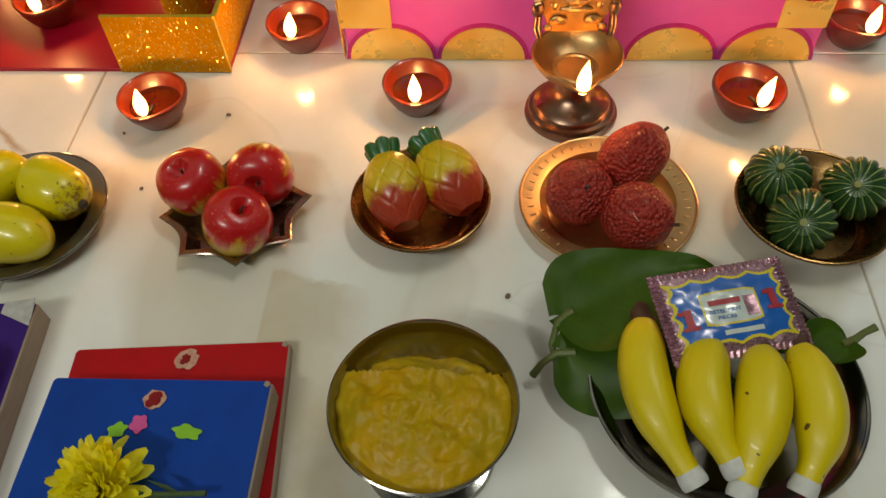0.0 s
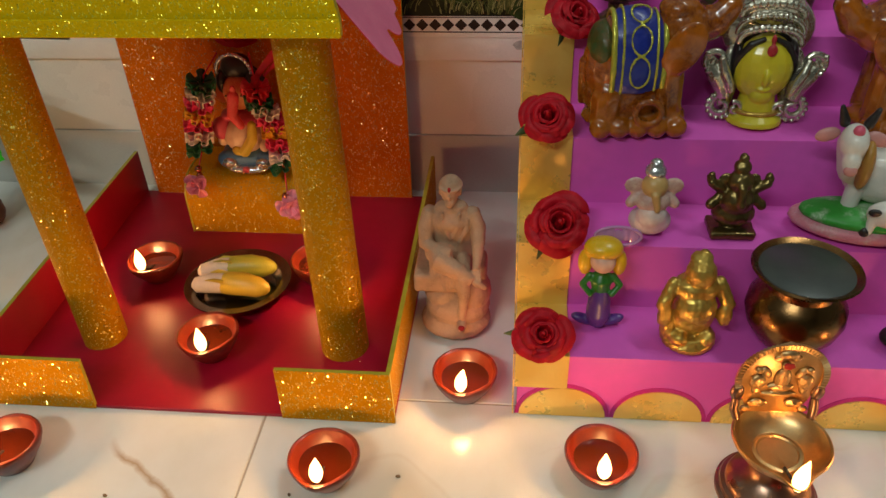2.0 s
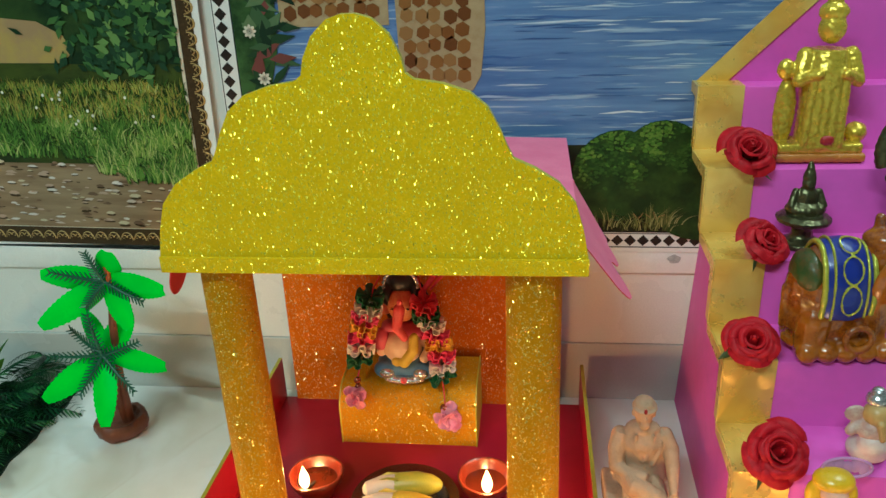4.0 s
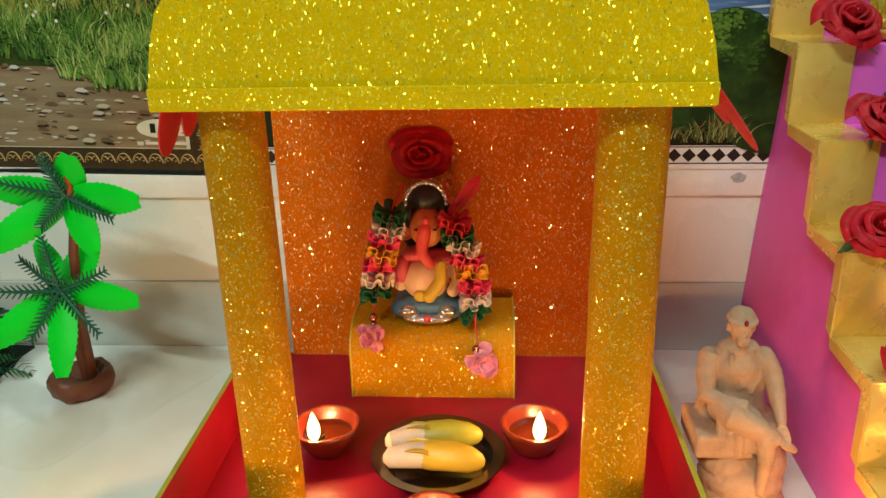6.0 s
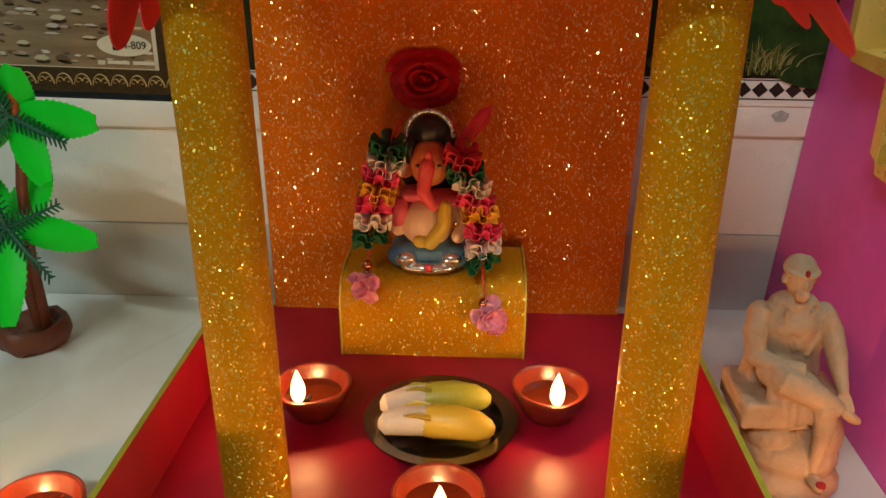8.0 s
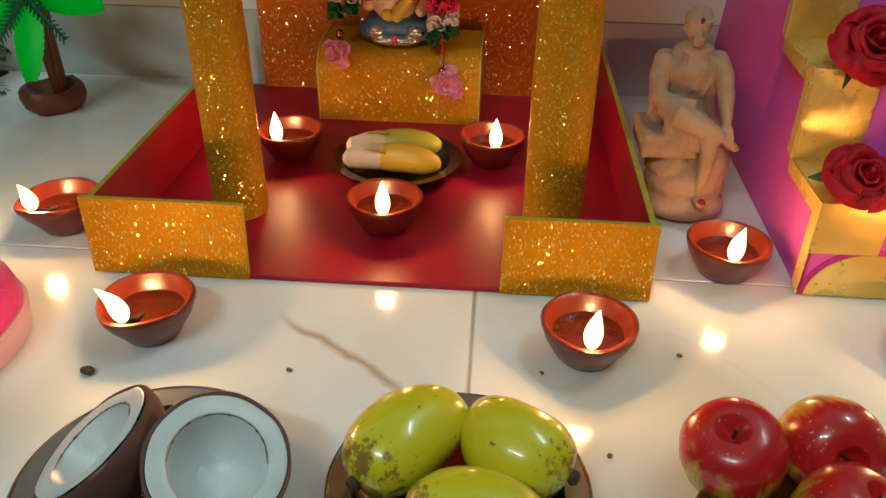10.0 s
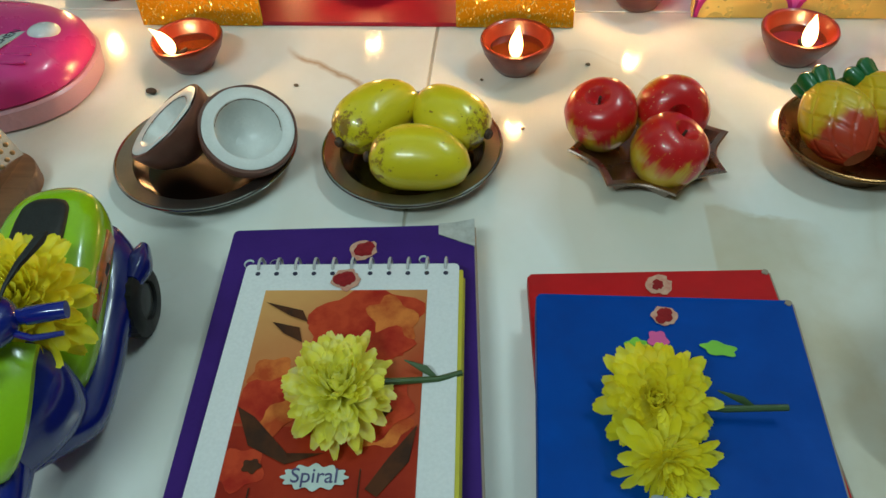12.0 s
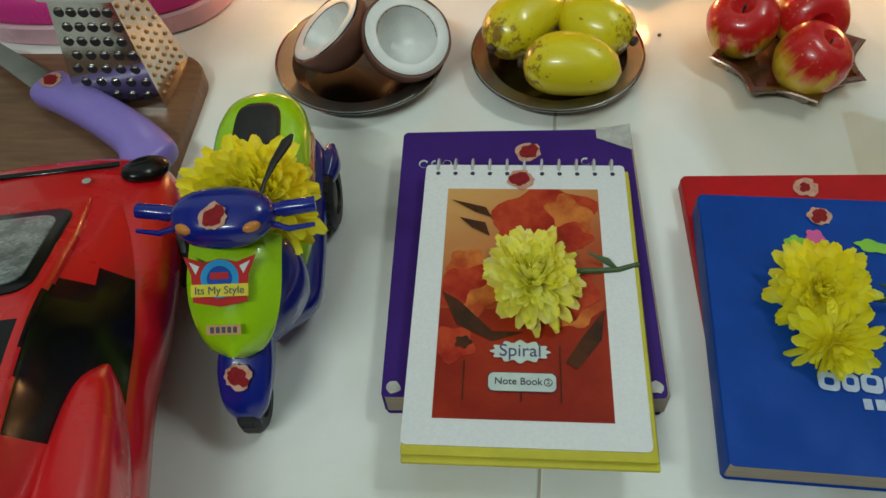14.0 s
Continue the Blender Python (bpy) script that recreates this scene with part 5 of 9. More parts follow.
for j in range(11):
    x = 0.008 + 0.0112 * j
    part("coil_loop", tube([(x + 0.0002 * math.cos(a), 0.0005 + 0.0058 * math.cos(a), 0.0075 + 0.0068 * math.sin(a)) for a in [math.pi * (-0.5 + 1.7 * q / 14) for q in range(15)]], 0.0009, 7), WIRE, sp, "clear coil loop")
    part("punch_hole", lathe([(0, 0), (0.0015, 0), (0.0015, 0.0002), (0, 0.0002)], 10), INK, sp, "", pose(x + 0.0002, -0.0075, 0.0121))
mark(sp, pose(0.062, -0.0125, Z0 + 0.0004), 0.0092, 9)

rb = book("notebook", (-0.034, -0.2890, 0), 4.2, 0.1375, 0.166, 0.0100, REDC, "thin red notebook lying under a blue one")
mark(rb, pose(0.0735, -0.0105, 0.0105), 0.0085, 13, True)
bb = book("notebook", (-0.0295, -0.3190, 0.0104), 0.7, 0.1325, 0.1645, 0.0180, BLUEC, "blue soft-cover notebook with worn pale lettering", taper=0.015)
for bk, x, y, z, sp_ in ((rb, 0.1355, -0.0022, 0.0102, 1), (bb, 0.1305, -0.0020, 0.0182, 2), (bb, 0.1285, -0.1620, 0.0182, 3)):
    part("worn_corner", blot(0.0019, sp_ + 30, 0.0005, 14), PAGES, bk, "frayed pale corner", pose(x, y, z, 0, 0, 70 * sp_))
mark(bb, pose(0.0655, -0.0135, 0.0186), 0.0072, 17)
ZB = 0.0186
for q, (x, w) in enumerate(((0.0520, 0.010), (0.0620, 0.008), (0.0720, 0.010), (0.0825, 0.009), (0.0905, 0.006))):
    part("logo_block", moved(prism(rounded(w, 0.0098, 0.0028), 0.0003), pose(x, -0.1180, ZB, 0, 0, -6 + 3 * (q % 2))), PALE_INK, bb, "rubbed pale logo block")
    part("logo_gap", moved(prism(rounded(w * 0.45, 0.0040, 0.0012), 0.0002), pose(x, -0.1180 + 0.0006 * (q % 3), ZB + 0.0003, 0, 0, -6)), BLUEC, bb)
for x, w in ((0.0680, 0.004), (0.0740, 0.0045), (0.0798, 0.0042), (0.0855, 0.0045), (0.0910, 0.004)):
    part("word_block", box(w, 0.0056, 0.0003, (x, -0.1290, ZB)), PALE_INK, bb, "rubbed pale word block")
part("number_text", moved(words("No4", 0.0088), pose(0.0945, -0.1445, ZB)), PALE_INK, bb, "printed number")
part("cover_blob", prism(petal_shape(0.0605, -0.029, 0.0050, 3, 1.1), 0.0003, 0, ZB), M("pink_print", (0.75, 0.10, 0.35), rough=0.4), bb)
part("cover_blob", prism(petal_shape(0.0900, -0.0335, 0.0085, 5, 0.5, -0.2), 0.0003, 0, ZB), M("green_print", (0.25, 0.60, 0.03), rough=0.4), bb)
part("cover_blob", prism(petal_shape(0.0490, -0.0330, 0.0055, 8, 0.8, 0.4), 0.0003, 0, ZB), M("green_print_two", (0.25, 0.60, 0.03), rough=0.4), bb)

# ---- yellow chrysanthemums ----


def petal_mat(name, a, b, c, through_=0.35, rough=0.55):
    """Thin petals that let some light through."""
    mt, nt, bs, co = start(name)
    rnd = nt.nodes.new("ShaderNodeNewGeometry").outputs["Random Per Island"]
    col = mix_rgb(nt, rnd, a, b)
    col = mix_rgb(nt, ramp(nt, noise_tex(nt, co, 120, 3), 0.45, 0.75), col, c)
    nt.links.new(col, bs.inputs["Base Color"])
    bs.inputs["Roughness"].default_value = rough
    bs.inputs["Specular IOR Level"].default_value = 0.25
    tr = nt.nodes.new("ShaderNodeBsdfTranslucent")
    nt.links.new(col, tr.inputs[0])
    mx = nt.nodes.new("ShaderNodeMixShader")
    mx.inputs[0].default_value = through_
    nt.links.new(bs.outputs[0], mx.inputs[1])
    nt.links.new(tr.outputs[0], mx.inputs[2])
    nt.links.new(mx.outputs[0], nt.nodes["Material Output"].inputs[0])
    return mt


PETAL_L = petal_mat("lemon_petal", (0.98, 0.95, 0.16), (0.97, 0.93, 0.10), (0.99, 0.98, 0.45), 0.45)
PETAL_Y = petal_mat("yellow_petal", (0.98, 0.90, 0.03), (0.97, 0.87, 0.02), (0.99, 0.95, 0.14), 0.45)
GREEN_STEM = M("green_stem", (0.06, 0.11, 0.03), (0.04, 0.075, 0.02), rough=0.5, scale=120)


def petal(L, w, cup, curl, m):
    """A blunt petal that curls up along its length."""
    bm = bmesh.new()
    rows = []
    for i in range(7):
        u = i / 6
        ww = w * (0.30 + 0.70 * math.sin(math.pi * min(0.5, 0.62 * u ** 0.8 + 0.05))) * (1 if i < 6 else 0.50)
        a = curl * u
        y = L * (math.sin(a) / curl if abs(curl) > 1e-3 else u)
        z = L * ((1 - math.cos(a)) / curl if abs(curl) > 1e-3 else 0)
        row = []
        for j in (-1, -0.5, 0, 0.5, 1):
            row.append(bm.verts.new((ww * j, y - (0.04 * j * j + 0.03 * (abs(j) < 0.1)) * L * u ** 4, z + cup * (j * j) * ww)))
        rows.append(row)
    for ra, rb2 in zip(rows, rows[1:]):
        for j in range(4):
            bm.faces.new((ra[j], ra[j + 1], rb2[j + 1], rb2[j]))
    return moved(bm, m)


def chrysanthemum(m, R, mt, label, seed, squash=1.0, stem=None, count=180, high=1.0):
    rnd = random.Random(seed)
    ob = thing("chrysanthemum", m, label, "flower", "yellow flowers")
    head = bmesh.new()
    for k in range(count):
        t = (k + 0.5) / count
        a = 137.508 * k + rnd.uniform(-8, 8)
        el = 80 - 82 * t ** 0.72 + rnd.uniform(-10, 10)
        L = R * (0.46 + 0.54 * t ** 0.7) * rnd.uniform(0.86, 1.10)
        r0 = R * 0.22 * t ** 0.5
        mm = pose(0, 0, R * high * (0.36 - 0.26 * t)) @ pose(0, 0, 0, 0, 0, a) @ pose(0, r0, 0, el, 0, 0) @ pose(0, 0, 0, 0, rnd.uniform(-24, 24), 0)
        merge(head, petal(L, R * (0.076 + 0.062 * t ** 0.6) * rnd.uniform(0.8, 1.2), 0.40, rnd.uniform(-0.2, 0.8) if t < 0.8 else rnd.uniform(-0.6, 0.3), mm))
    if squash != 1:
        bmesh.ops.scale(head, vec=(1, squash, 1), verts=head.verts)
    part("petals", head, mt, ob, "dense layered petals", angle=80)["kind"] = "stuff"
    part("heart", ball((0, 0, R * 0.14), (R * 0.30, R * 0.30, R * 0.20), None, 14, 8), mt, ob)
    if stem:
        part("stem", tube(stem, [0.0019, 0.0017, 0.0016, 0.0016], 8), GREEN_STEM, ob)
        q = Vector(stem[2])
        part("leaf", tube([q, q + Vector((-0.006, 0.004, 0.003)), q + Vector((-0.016, 0.009, 0.005))], [0.0006, 0.0020, 0.0003], 6, 0.3), GREEN_STEM, ob)


chrysanthemum(pose(-0.1235, -0.394, 0.0355, -4, 4, 10), 0.0232, PETAL_L, "lemon-yellow chrysanthemum lying on the spiral notebook", 3, 1.36, [(0.020, 0.004, 0.004), (0.034, 0.006, 0.001), (0.048, 0.006, 0.001), (0.060, 0.009, 0.001)])
chrysanthemum(pose(0.0255, -0.387, 0.0330, 24, -10, 4), 0.0246, PETAL_Y, "yellow chrysanthemum lying on the blue notebook", 5, 1.05, [(0.018, -0.004, 0.004), (0.030, -0.006, 0.0), (0.044, -0.007, -0.001), (0.058, -0.008, -0.002)])
chrysanthemum(pose(0.0270, -0.415, 0.0320, 58, 0, 6), 0.0215, PETAL_Y, "pale yellow bloom beside the larger flower", 6, 1.0, None, 80)
chrysanthemum(pose(-0.270, -0.383, 0.079, 26, 6, 0), 0.033, PETAL_Y, "bright yellow chrysanthemum tucked on the toy scooter", 8, 0.92, None, 210)

# ---- toy scooter ----
S_BLUE = M("scooter_blue_plastic", (0.006, 0.016, 0.24), (0.006, 0.014, 0.20), rough=0.20, coat=0.5, bump=0.04, scale=30)
S_GREEN = M("scooter_lime_plastic", (0.36, 0.64, 0.004), (0.31, 0.56, 0.004), rough=0.22, coat=0.5, bump=0.04, scale=30)
S_BLACK = M("black_rubber", (0.016, 0.016, 0.017), (0.010, 0.010, 0.010), rough=0.55, scale=120, bump=0.3)
S_AMBER = M("amber_lens", (0.62, 0.22, 0.03), rough=0.15, coat=0.8)
S_CHROME = M("chrome_plastic", (0.7, 0.7, 0.7), rough=0.1, metal=1.0, bump=0)
sc = thing("toy_scooter", pose(-0.2740, -0.3845, 0, 0, 0, 6.8) @ Matrix.Scale(0.92, 4), "blue and lime plastic toy scooter with stickers, on the floor", "toy scooter")


def section(y, w, z0, z1, e=2.6, n=26, x=0.0):
    zc, h = (z0 + z1) / 2, (z1 - z0) / 2
    out = []
    for k in range(n):
        a = 2 * math.pi * k / n
        c, s = math.cos(a), math.sin(a)
        out.append(Vector((x + w * math.copysign(abs(c) ** (2 / e), c), y, zc + h * math.copysign(abs(s) ** (2 / e), s))))
    return out


def skin(secs, n=5):
    """A loft through sections, with smooth rings set between them."""
    out = []
    for k in range(len(secs) - 1):
        p0, p1, p2, p3 = secs[max(k - 1, 0)], secs[k], secs[k + 1], secs[min(k + 2, len(secs) - 1)]
        for q in range(n):
            u = q / n
            out.append([0.5 * (2 * b + (c - a) * u + (2 * a - 5 * b + 4 * c - d) * u * u + (3 * b - a - 3 * c + d) * u ** 3) for a, b, c, d in zip(p0, p1, p2, p3)])
    out.append(secs[-1])
    return loft(out)


part("floor_pan", skin([section(-0.062, 0.008, 0.028, 0.050), section(-0.050, 0.018, 0.020, 0.050), section(-0.030, 0.033, 0.012, 0.040), section(0.0, 0.034, 0.010, 0.040), section(0.03, 0.033, 0.012, 0.046), section(0.055, 0.034, 0.014, 0.056), section(0.076, 0.032, 0.018, 0.060), section(0.092, 0.020, 0.030, 0.058)]), S_BLUE, sc)
part("seat_cowl", skin([section(-0.026, 0.012, 0.032, 0.046), section(-0.016, 0.026, 0.032, 0.060, 3), section(0.002, 0.0315, 0.036, 0.074, 3), section(0.022, 0.0315, 0.042, 0.083, 3), section(0.044, 0.0310, 0.048, 0.090, 3), section(0.064, 0.0290, 0.052, 0.094, 3), section(0.080, 0.024, 0.056, 0.093, 3), section(0.090, 0.014, 0.064, 0.088, 3)]), S_GREEN, sc, "lime rear cowl")
part("seat", skin([section(0.010, 0.010, 0.070, 0.083), section(0.018, 0.0135, 0.076, 0.0885), section(0.042, 0.0145, 0.085, 0.0945), section(0.064, 0.0135, 0.088, 0.0975), section(0.072, 0.010, 0.088, 0.096)]), S_BLACK, sc, "black seat pad")
for s in (-1, 1):
    part("side_stripe", loft([section(0.010, 0.0022, 0.058, 0.066, x=s * 0.0302), section(0.036, 0.0025, 0.062, 0.076, x=s * 0.0300), section(0.064, 0.0022, 0.066, 0.078, x=s * 0.0282)]), M("orange_stripe", (0.60, 0.16, 0.02), (0.10, 0.14, 0.02), rough=0.25, scale=160, coat=0.5), sc, "orange sticker stripe")
    part("sticker_bar", box(0.0012, 0.022, 0.0036, (s * 0.0318, 0.034, 0.067), 0.0003, 1, None), S_BLACK, sc, "unreadable black sticker lettering")
    part("rear_wing", skin([section(0.056, 0.004, 0.034, 0.046, x=s * 0.033), section(0.070, 0.007, 0.032, 0.050, x=s * 0.034), section(0.084, 0.003, 0.036, 0.046, x=s * 0.034)]), S_BLUE, sc)
# front shield, leaning back
rings = []
for k in range(17):
    u = k / 16
    w = 0.0222 * (1 - (1 - min(1, u / 0.62)) ** 2.2) ** 0.5 * (1 - 0.06 * max(0, u - 0.62)) + 0.0035
    y, z = -0.087 + 0.056 * u, 0.066 + 0.036 * u + 0.006 * math.sin(math.pi * u)
    rings.append([Vector((w * v / 8, y + 0.004 * (v / 8) ** 2, z - 0.010 * (v / 8) ** 2)) for v in range(-8, 9)] + [Vector((w * v / 8 * 0.96, y + 0.003 + 0.004 * (v / 8) ** 2, z - 0.0045 - 0.010 * (v / 8) ** 2)) for v in range(8, -9, -1)])
shield = part("front_shield", loft(rings), S_GREEN, sc, "lime front shield", angle=50)
part("leg_shield", skin([section(-0.066, 0.014, 0.034, 0.066), section(-0.052, 0.027, 0.030, 0.080), section(-0.036, 0.033, 0.024, 0.092), section(-0.024, 0.031, 0.020, 0.094), section(-0.016, 0.024, 0.020, 0.084)]), S_BLUE, sc)
# stickers on the shield
STK_RED, STK_BLUE, STK_YEL, STK_WHITE = (M("sticker_" + n, c, rough=0.6, spec=0.15, bump=0.02) for n, c in (("red", (0.52, 0.02, 0.02)), ("blue", (0.02, 0.30, 0.62)), ("yellow", (0.80, 0.66, 0.05)), ("white", (0.70, 0.70, 0.68))))
ST = Matrix.Translation((-0.003, -0.0585, 0.0935)) @ pose(0, 0, 0, 33, 0, 0)
part("sticker", prism([(0.0, 0.0125), (0.0085, 0.0105), (0.0190, 0.0140), (0.0150, 0.0040), (0.0142, -0.0100), (0.0, -0.0125), (-0.0142, -0.0100), (-0.0150, 0.0040), (-0.0190, 0.0140), (-0.0085, 0.0105)], 0.0004), STK_RED, sc, "winged red sticker", ST)
part("sticker_disc", prism([(0.0100 * math.cos(a), 0.0020 + 0.0100 * math.sin(a)) for a in [2 * math.pi * k / 28 for k in range(28)]], 0.0007), STK_BLUE, sc, "blue sticker disc", ST)
part("sticker_core", prism([(0.0066 * math.cos(a), 0.0020 + 0.0066 * math.sin(a)) for a in [2 * math.pi * k / 28 for k in range(28)]], 0.0009), BLUEC, sc, "", ST)
part("sticker_logo", box(0.0095, 0.0034, 0.0011, (0, 0.0035, 0)), STK_RED, sc, "red logo block", ST)
for s in (-1, 1):
    part("sticker_flash", prism([(s * 0.0105, 0.0085), (s * 0.0160, 0.0110), (s * 0.0125, 0.0045)][::s], 0.0007), STK_WHITE, sc, "white sticker flash", ST)
part("sticker_band", box(0.0300, 0.0064, 0.0012, (0, -0.0040, 0)), STK_YEL, sc, "yellow sticker band", ST)
part("sticker_words", moved(words("Its My Style", 0.0056), pose(0, -0.0041, 0.0013)), INK, sc, "printed slogan", ST)
ST2 = Matrix.Translation((-0.002, -0.0775, 0.0790)) @ pose(0, 0, 0, 40, 0, 0)
part("number_strip", box(0.0180, 0.0050, 0.0008, (0, -0.0005, 0)), M("strip_orange", (0.62, 0.30, 0.12), rough=0.3), sc, "small number strip", ST2)
for x in (-0.0060, -0.0030, 0.0, 0.0030, 0.0060):
    part("number_bar", box(0.0020, 0.0032, 0.0010, (x, -0.0005, 0)), INK, sc, "", ST2)
# handlebar head
part("head", skin([section(-0.047, 0.008, 0.107, 0.115), section(-0.044, 0.018, 0.104, 0.120), section(-0.036, 0.026, 0.102, 0.124), section(-0.028, 0.027, 0.102, 0.125), section(-0.020, 0.022, 0.103, 0.123), section(-0.014, 0.009, 0.106, 0.118)]), S_BLUE, sc, "blue handlebar head")
mark(sc, Matrix.Translation((-0.001, -0.0395, 0.1240)) @ pose(0, 0, 0, 32, 0, 0), 0.0078, 23)
for s in (-1, 1):
    part("indicator", ball((s * 0.0175, -0.0420, 0.1180), (0.0048, 0.0028, 0.0026), pose(0, 0, 0, 30, 0, s * 25)), S_AMBER, sc, "amber indicator lens")
    part("handle_grip", tube([(s * 0.022, -0.028, 0.113), (s * 0.029, -0.027, 0.113), (s * 0.030, -0.027, 0.113), (s * 0.047, -0.024, 0.1125)], [0.0042, 0.0038, 0.0045, 0.0042], 14), S_BLUE, sc)
    part("brake_lever", tube([(s * 0.024, -0.034, 0.110), (s * 0.034, -0.037, 0.109), (s * 0.047, -0.034, 0.108)], [0.0018, 0.0016, 0.0012], 8), S_BLUE, sc)
    if s > 0:
        part("mirror", tube([(s * 0.020, -0.026, 0.121), (s * 0.023, -0.020, 0.126), (s * 0.027, -0.010, 0.129), (s * 0.033, 0.003, 0.131), (s * 0.035, 0.008, 0.131)], [0.0012, 0.0016, 0.0030, 0.0044, 0.0016], 10, 0.6), S_BLACK, sc, "black mirror stalk")
part("fender", skin([section(-0.104, 0.006, 0.022, 0.032), section(-0.099, 0.012, 0.024, 0.040), section(-0.088, 0.0150, 0.028, 0.049), section(-0.076, 0.0155, 0.030, 0.055), section(-0.062, 0.014, 0.030, 0.060)]), S_BLUE, sc, "blue front fender")
mark(sc, Matrix.Translation((-0.001, -0.0905, 0.0500)) @ pose(0, 0, 0, 34, 0, 0), 0.0085, 29)


def wheel(parent, at, r, w):
    q = lathe([(r * 0.55, -w / 2), (r * 0.86, -w / 2), (r, -w * 0.3), (r, w * 0.3), (r * 0.86, w / 2), (r * 0.55, w / 2), (r * 0.5, 0), (r * 0.55, -w / 2)], 44, lambda a, rr, z: (rr * (1 + (0.02 * math.cos(a * 22) if rr > r * 0.95 else 0)), z))
    wh = part("wheel", lathe([(0, -w * 0.3), (r * 0.55, -w * 0.3), (r * 0.55, w * 0.3), (r * 0.2, w * 0.42), (0, w * 0.42)], 32), M("wheel_hub", (0.05, 0.05, 0.05), rough=0.4), parent, "black wheel", Matrix.Translation(at) @ pose(0, 0, 0, 0, 90, 0))
    part("tyre", q, S_BLACK, wh, "black ribbed tyre")


wheel(sc, (0, -0.089, 0.0185), 0.0185, 0.013)
for s in (-1, 1):
    wheel(sc, (s * 0.031, 0.057, 0.0225), 0.0225, 0.012)

# ---- toy car ----
C_RED = M("car_red_paint", (0.66, 0.007, 0.011), (0.60, 0.006, 0.009), rough=0.28, coat=0.7, bump=0.03, scale=20)
C_GLASS = M("black_tinted_window", (0.005, 0.005, 0.006), rough=0.2, coat=0.2, spec=0.3, bump=0.0)
C_GREY = M("grey_windscreen", (0.10, 0.12, 0.12), (0.42, 0.45, 0.44), rough=0.2, coat=0.8, scale=70, bump=0.1)
car = thing("toy_car", pose(-0.380, -0.496, 0, 0, 0, 12.5) @ Matrix.Diagonal((1.2, 1.0, 1.08, 1)), "red plastic toy sports car with black windows", "toy car")
part("body", skin([section(0.165, 0.034, 0.018, 0.040), section(0.158, 0.052, 0.014, 0.050), section(0.138, 0.063, 0.011, 0.058), section(0.100, 0.067, 0.010, 0.064), section(0.04, 0.066, 0.010, 0.066), section(0.0, 0.063, 0.010, 0.067), section(-0.05, 0.065, 0.010, 0.070), section(-0.10, 0.068, 0.011, 0.074), section(-0.13, 0.058, 0.014, 0.070), section(-0.142, 0.040, 0.022, 0.060)]), C_RED, car)


def csec(y, wb, wt, zb, zt, n=6):
    """A cabin section: wide at the sill, narrower at the roof, with rounded roof corners."""
    r = min(0.006, (zt - zb) * 0.4)
    pts = [(wb, zb), (wb - (wb - wt) * 0.5, zb + (zt - zb) * 0.5)]
    pts += [(wt - r + r * math.cos(radians(90 * k / n)), zt - r + r * math.sin(radians(90 * k / n))) for k in range(n + 1)]
    return [Vector((x, y, z)) for x, z in pts] + [Vector((-x, y, z)) for x, z in reversed(pts)]


secs = [csec(0.112, 0.044, 0.032, 0.060, 0.0660), csec(0.075, 0.053, 0.034, 0.058, 0.0775), csec(0.030, 0.058, 0.034, 0.056, 0.0915), csec(0.0, 0.059, 0.034, 0.056, 0.0965), csec(-0.04, 0.059, 0.034, 0.056, 0.0985), csec(-0.08, 0.056, 0.032, 0.056, 0.093), csec(-0.118, 0.044, 0.028, 0.056, 0.075)]
bm = skin(secs, 8)
bm.normal_update()
for f in bm.faces:
    c = f.calc_center_median()
    side_glass = abs(c.x) > 0.0325 and -0.042 < c.y < 0.060 - (c.z - 0.060) * 0.9 and c.z < 0.094 and abs(f.normal.z) < 0.85
    roof_glass = abs(c.x) < 0.029 and -0.062 < c.y < 0.016 and f.normal.z > 0.6
    f.material_index = 1 if side_glass or roof_glass else 0
part("cabin", bm, [C_RED, C_GLASS], car, "red cabin with black side and roof glass")
WS = Matrix.Translation((0, 0.066, 0.0800)) @ pose(0, 0, 0, -17.6, 0, 0)
part("windscreen", prism([(x, y) for x, y in rounded(0.058, 0.074, 0.010)], 0.0012, 0.0004), C_GLASS, car, "black windscreen surround", WS)
part("windscreen_pane", prism([(x, y) for x, y in rounded(0.047, 0.060, 0.008)], 0.0020, 0.0004), C_GREY, car, "grey windscreen pane", WS)
for s in (-1, 1):
    part("rear_shoulder", skin([section(0.002, 0.002, 0.066, 0.070, x=s * 0.054), section(-0.012, 0.008, 0.056, 0.080, x=s * 0.053), section(-0.045, 0.013, 0.046, 0.085, x=s * 0.053), section(-0.085, 0.014, 0.044, 0.086, x=s * 0.053), section(-0.120, 0.008, 0.050, 0.076, x=s * 0.050)]), C_RED, car, "red rear shoulder")
    part("headlight", ball((s * 0.050, 0.141, 0.053), (0.010, 0.014, 0.006), pose(0, 0, 0, -20, 0, s * -30)), C_GLASS, car)
    wheel(car, (s * 0.0655, 0.106, 0.023), 0.024, 0.014)
    wheel(car, (s * 0.0655, -0.088, 0.024), 0.025, 0.014)
part("bonnet_slot", box(0.085, 0.004, 0.0016, (-0.004, 0.143, 0.0565), 0.0006, 1), C_GLASS, car, "black bonnet slot")
part("bonnet_screw", lathe([(0, 0), (0.0022, 0), (0.0022, 0.0008), (0, 0.0008)], 14), S_CHROME, car, "small screw", pose(0.026, 0.128, 0.0610))

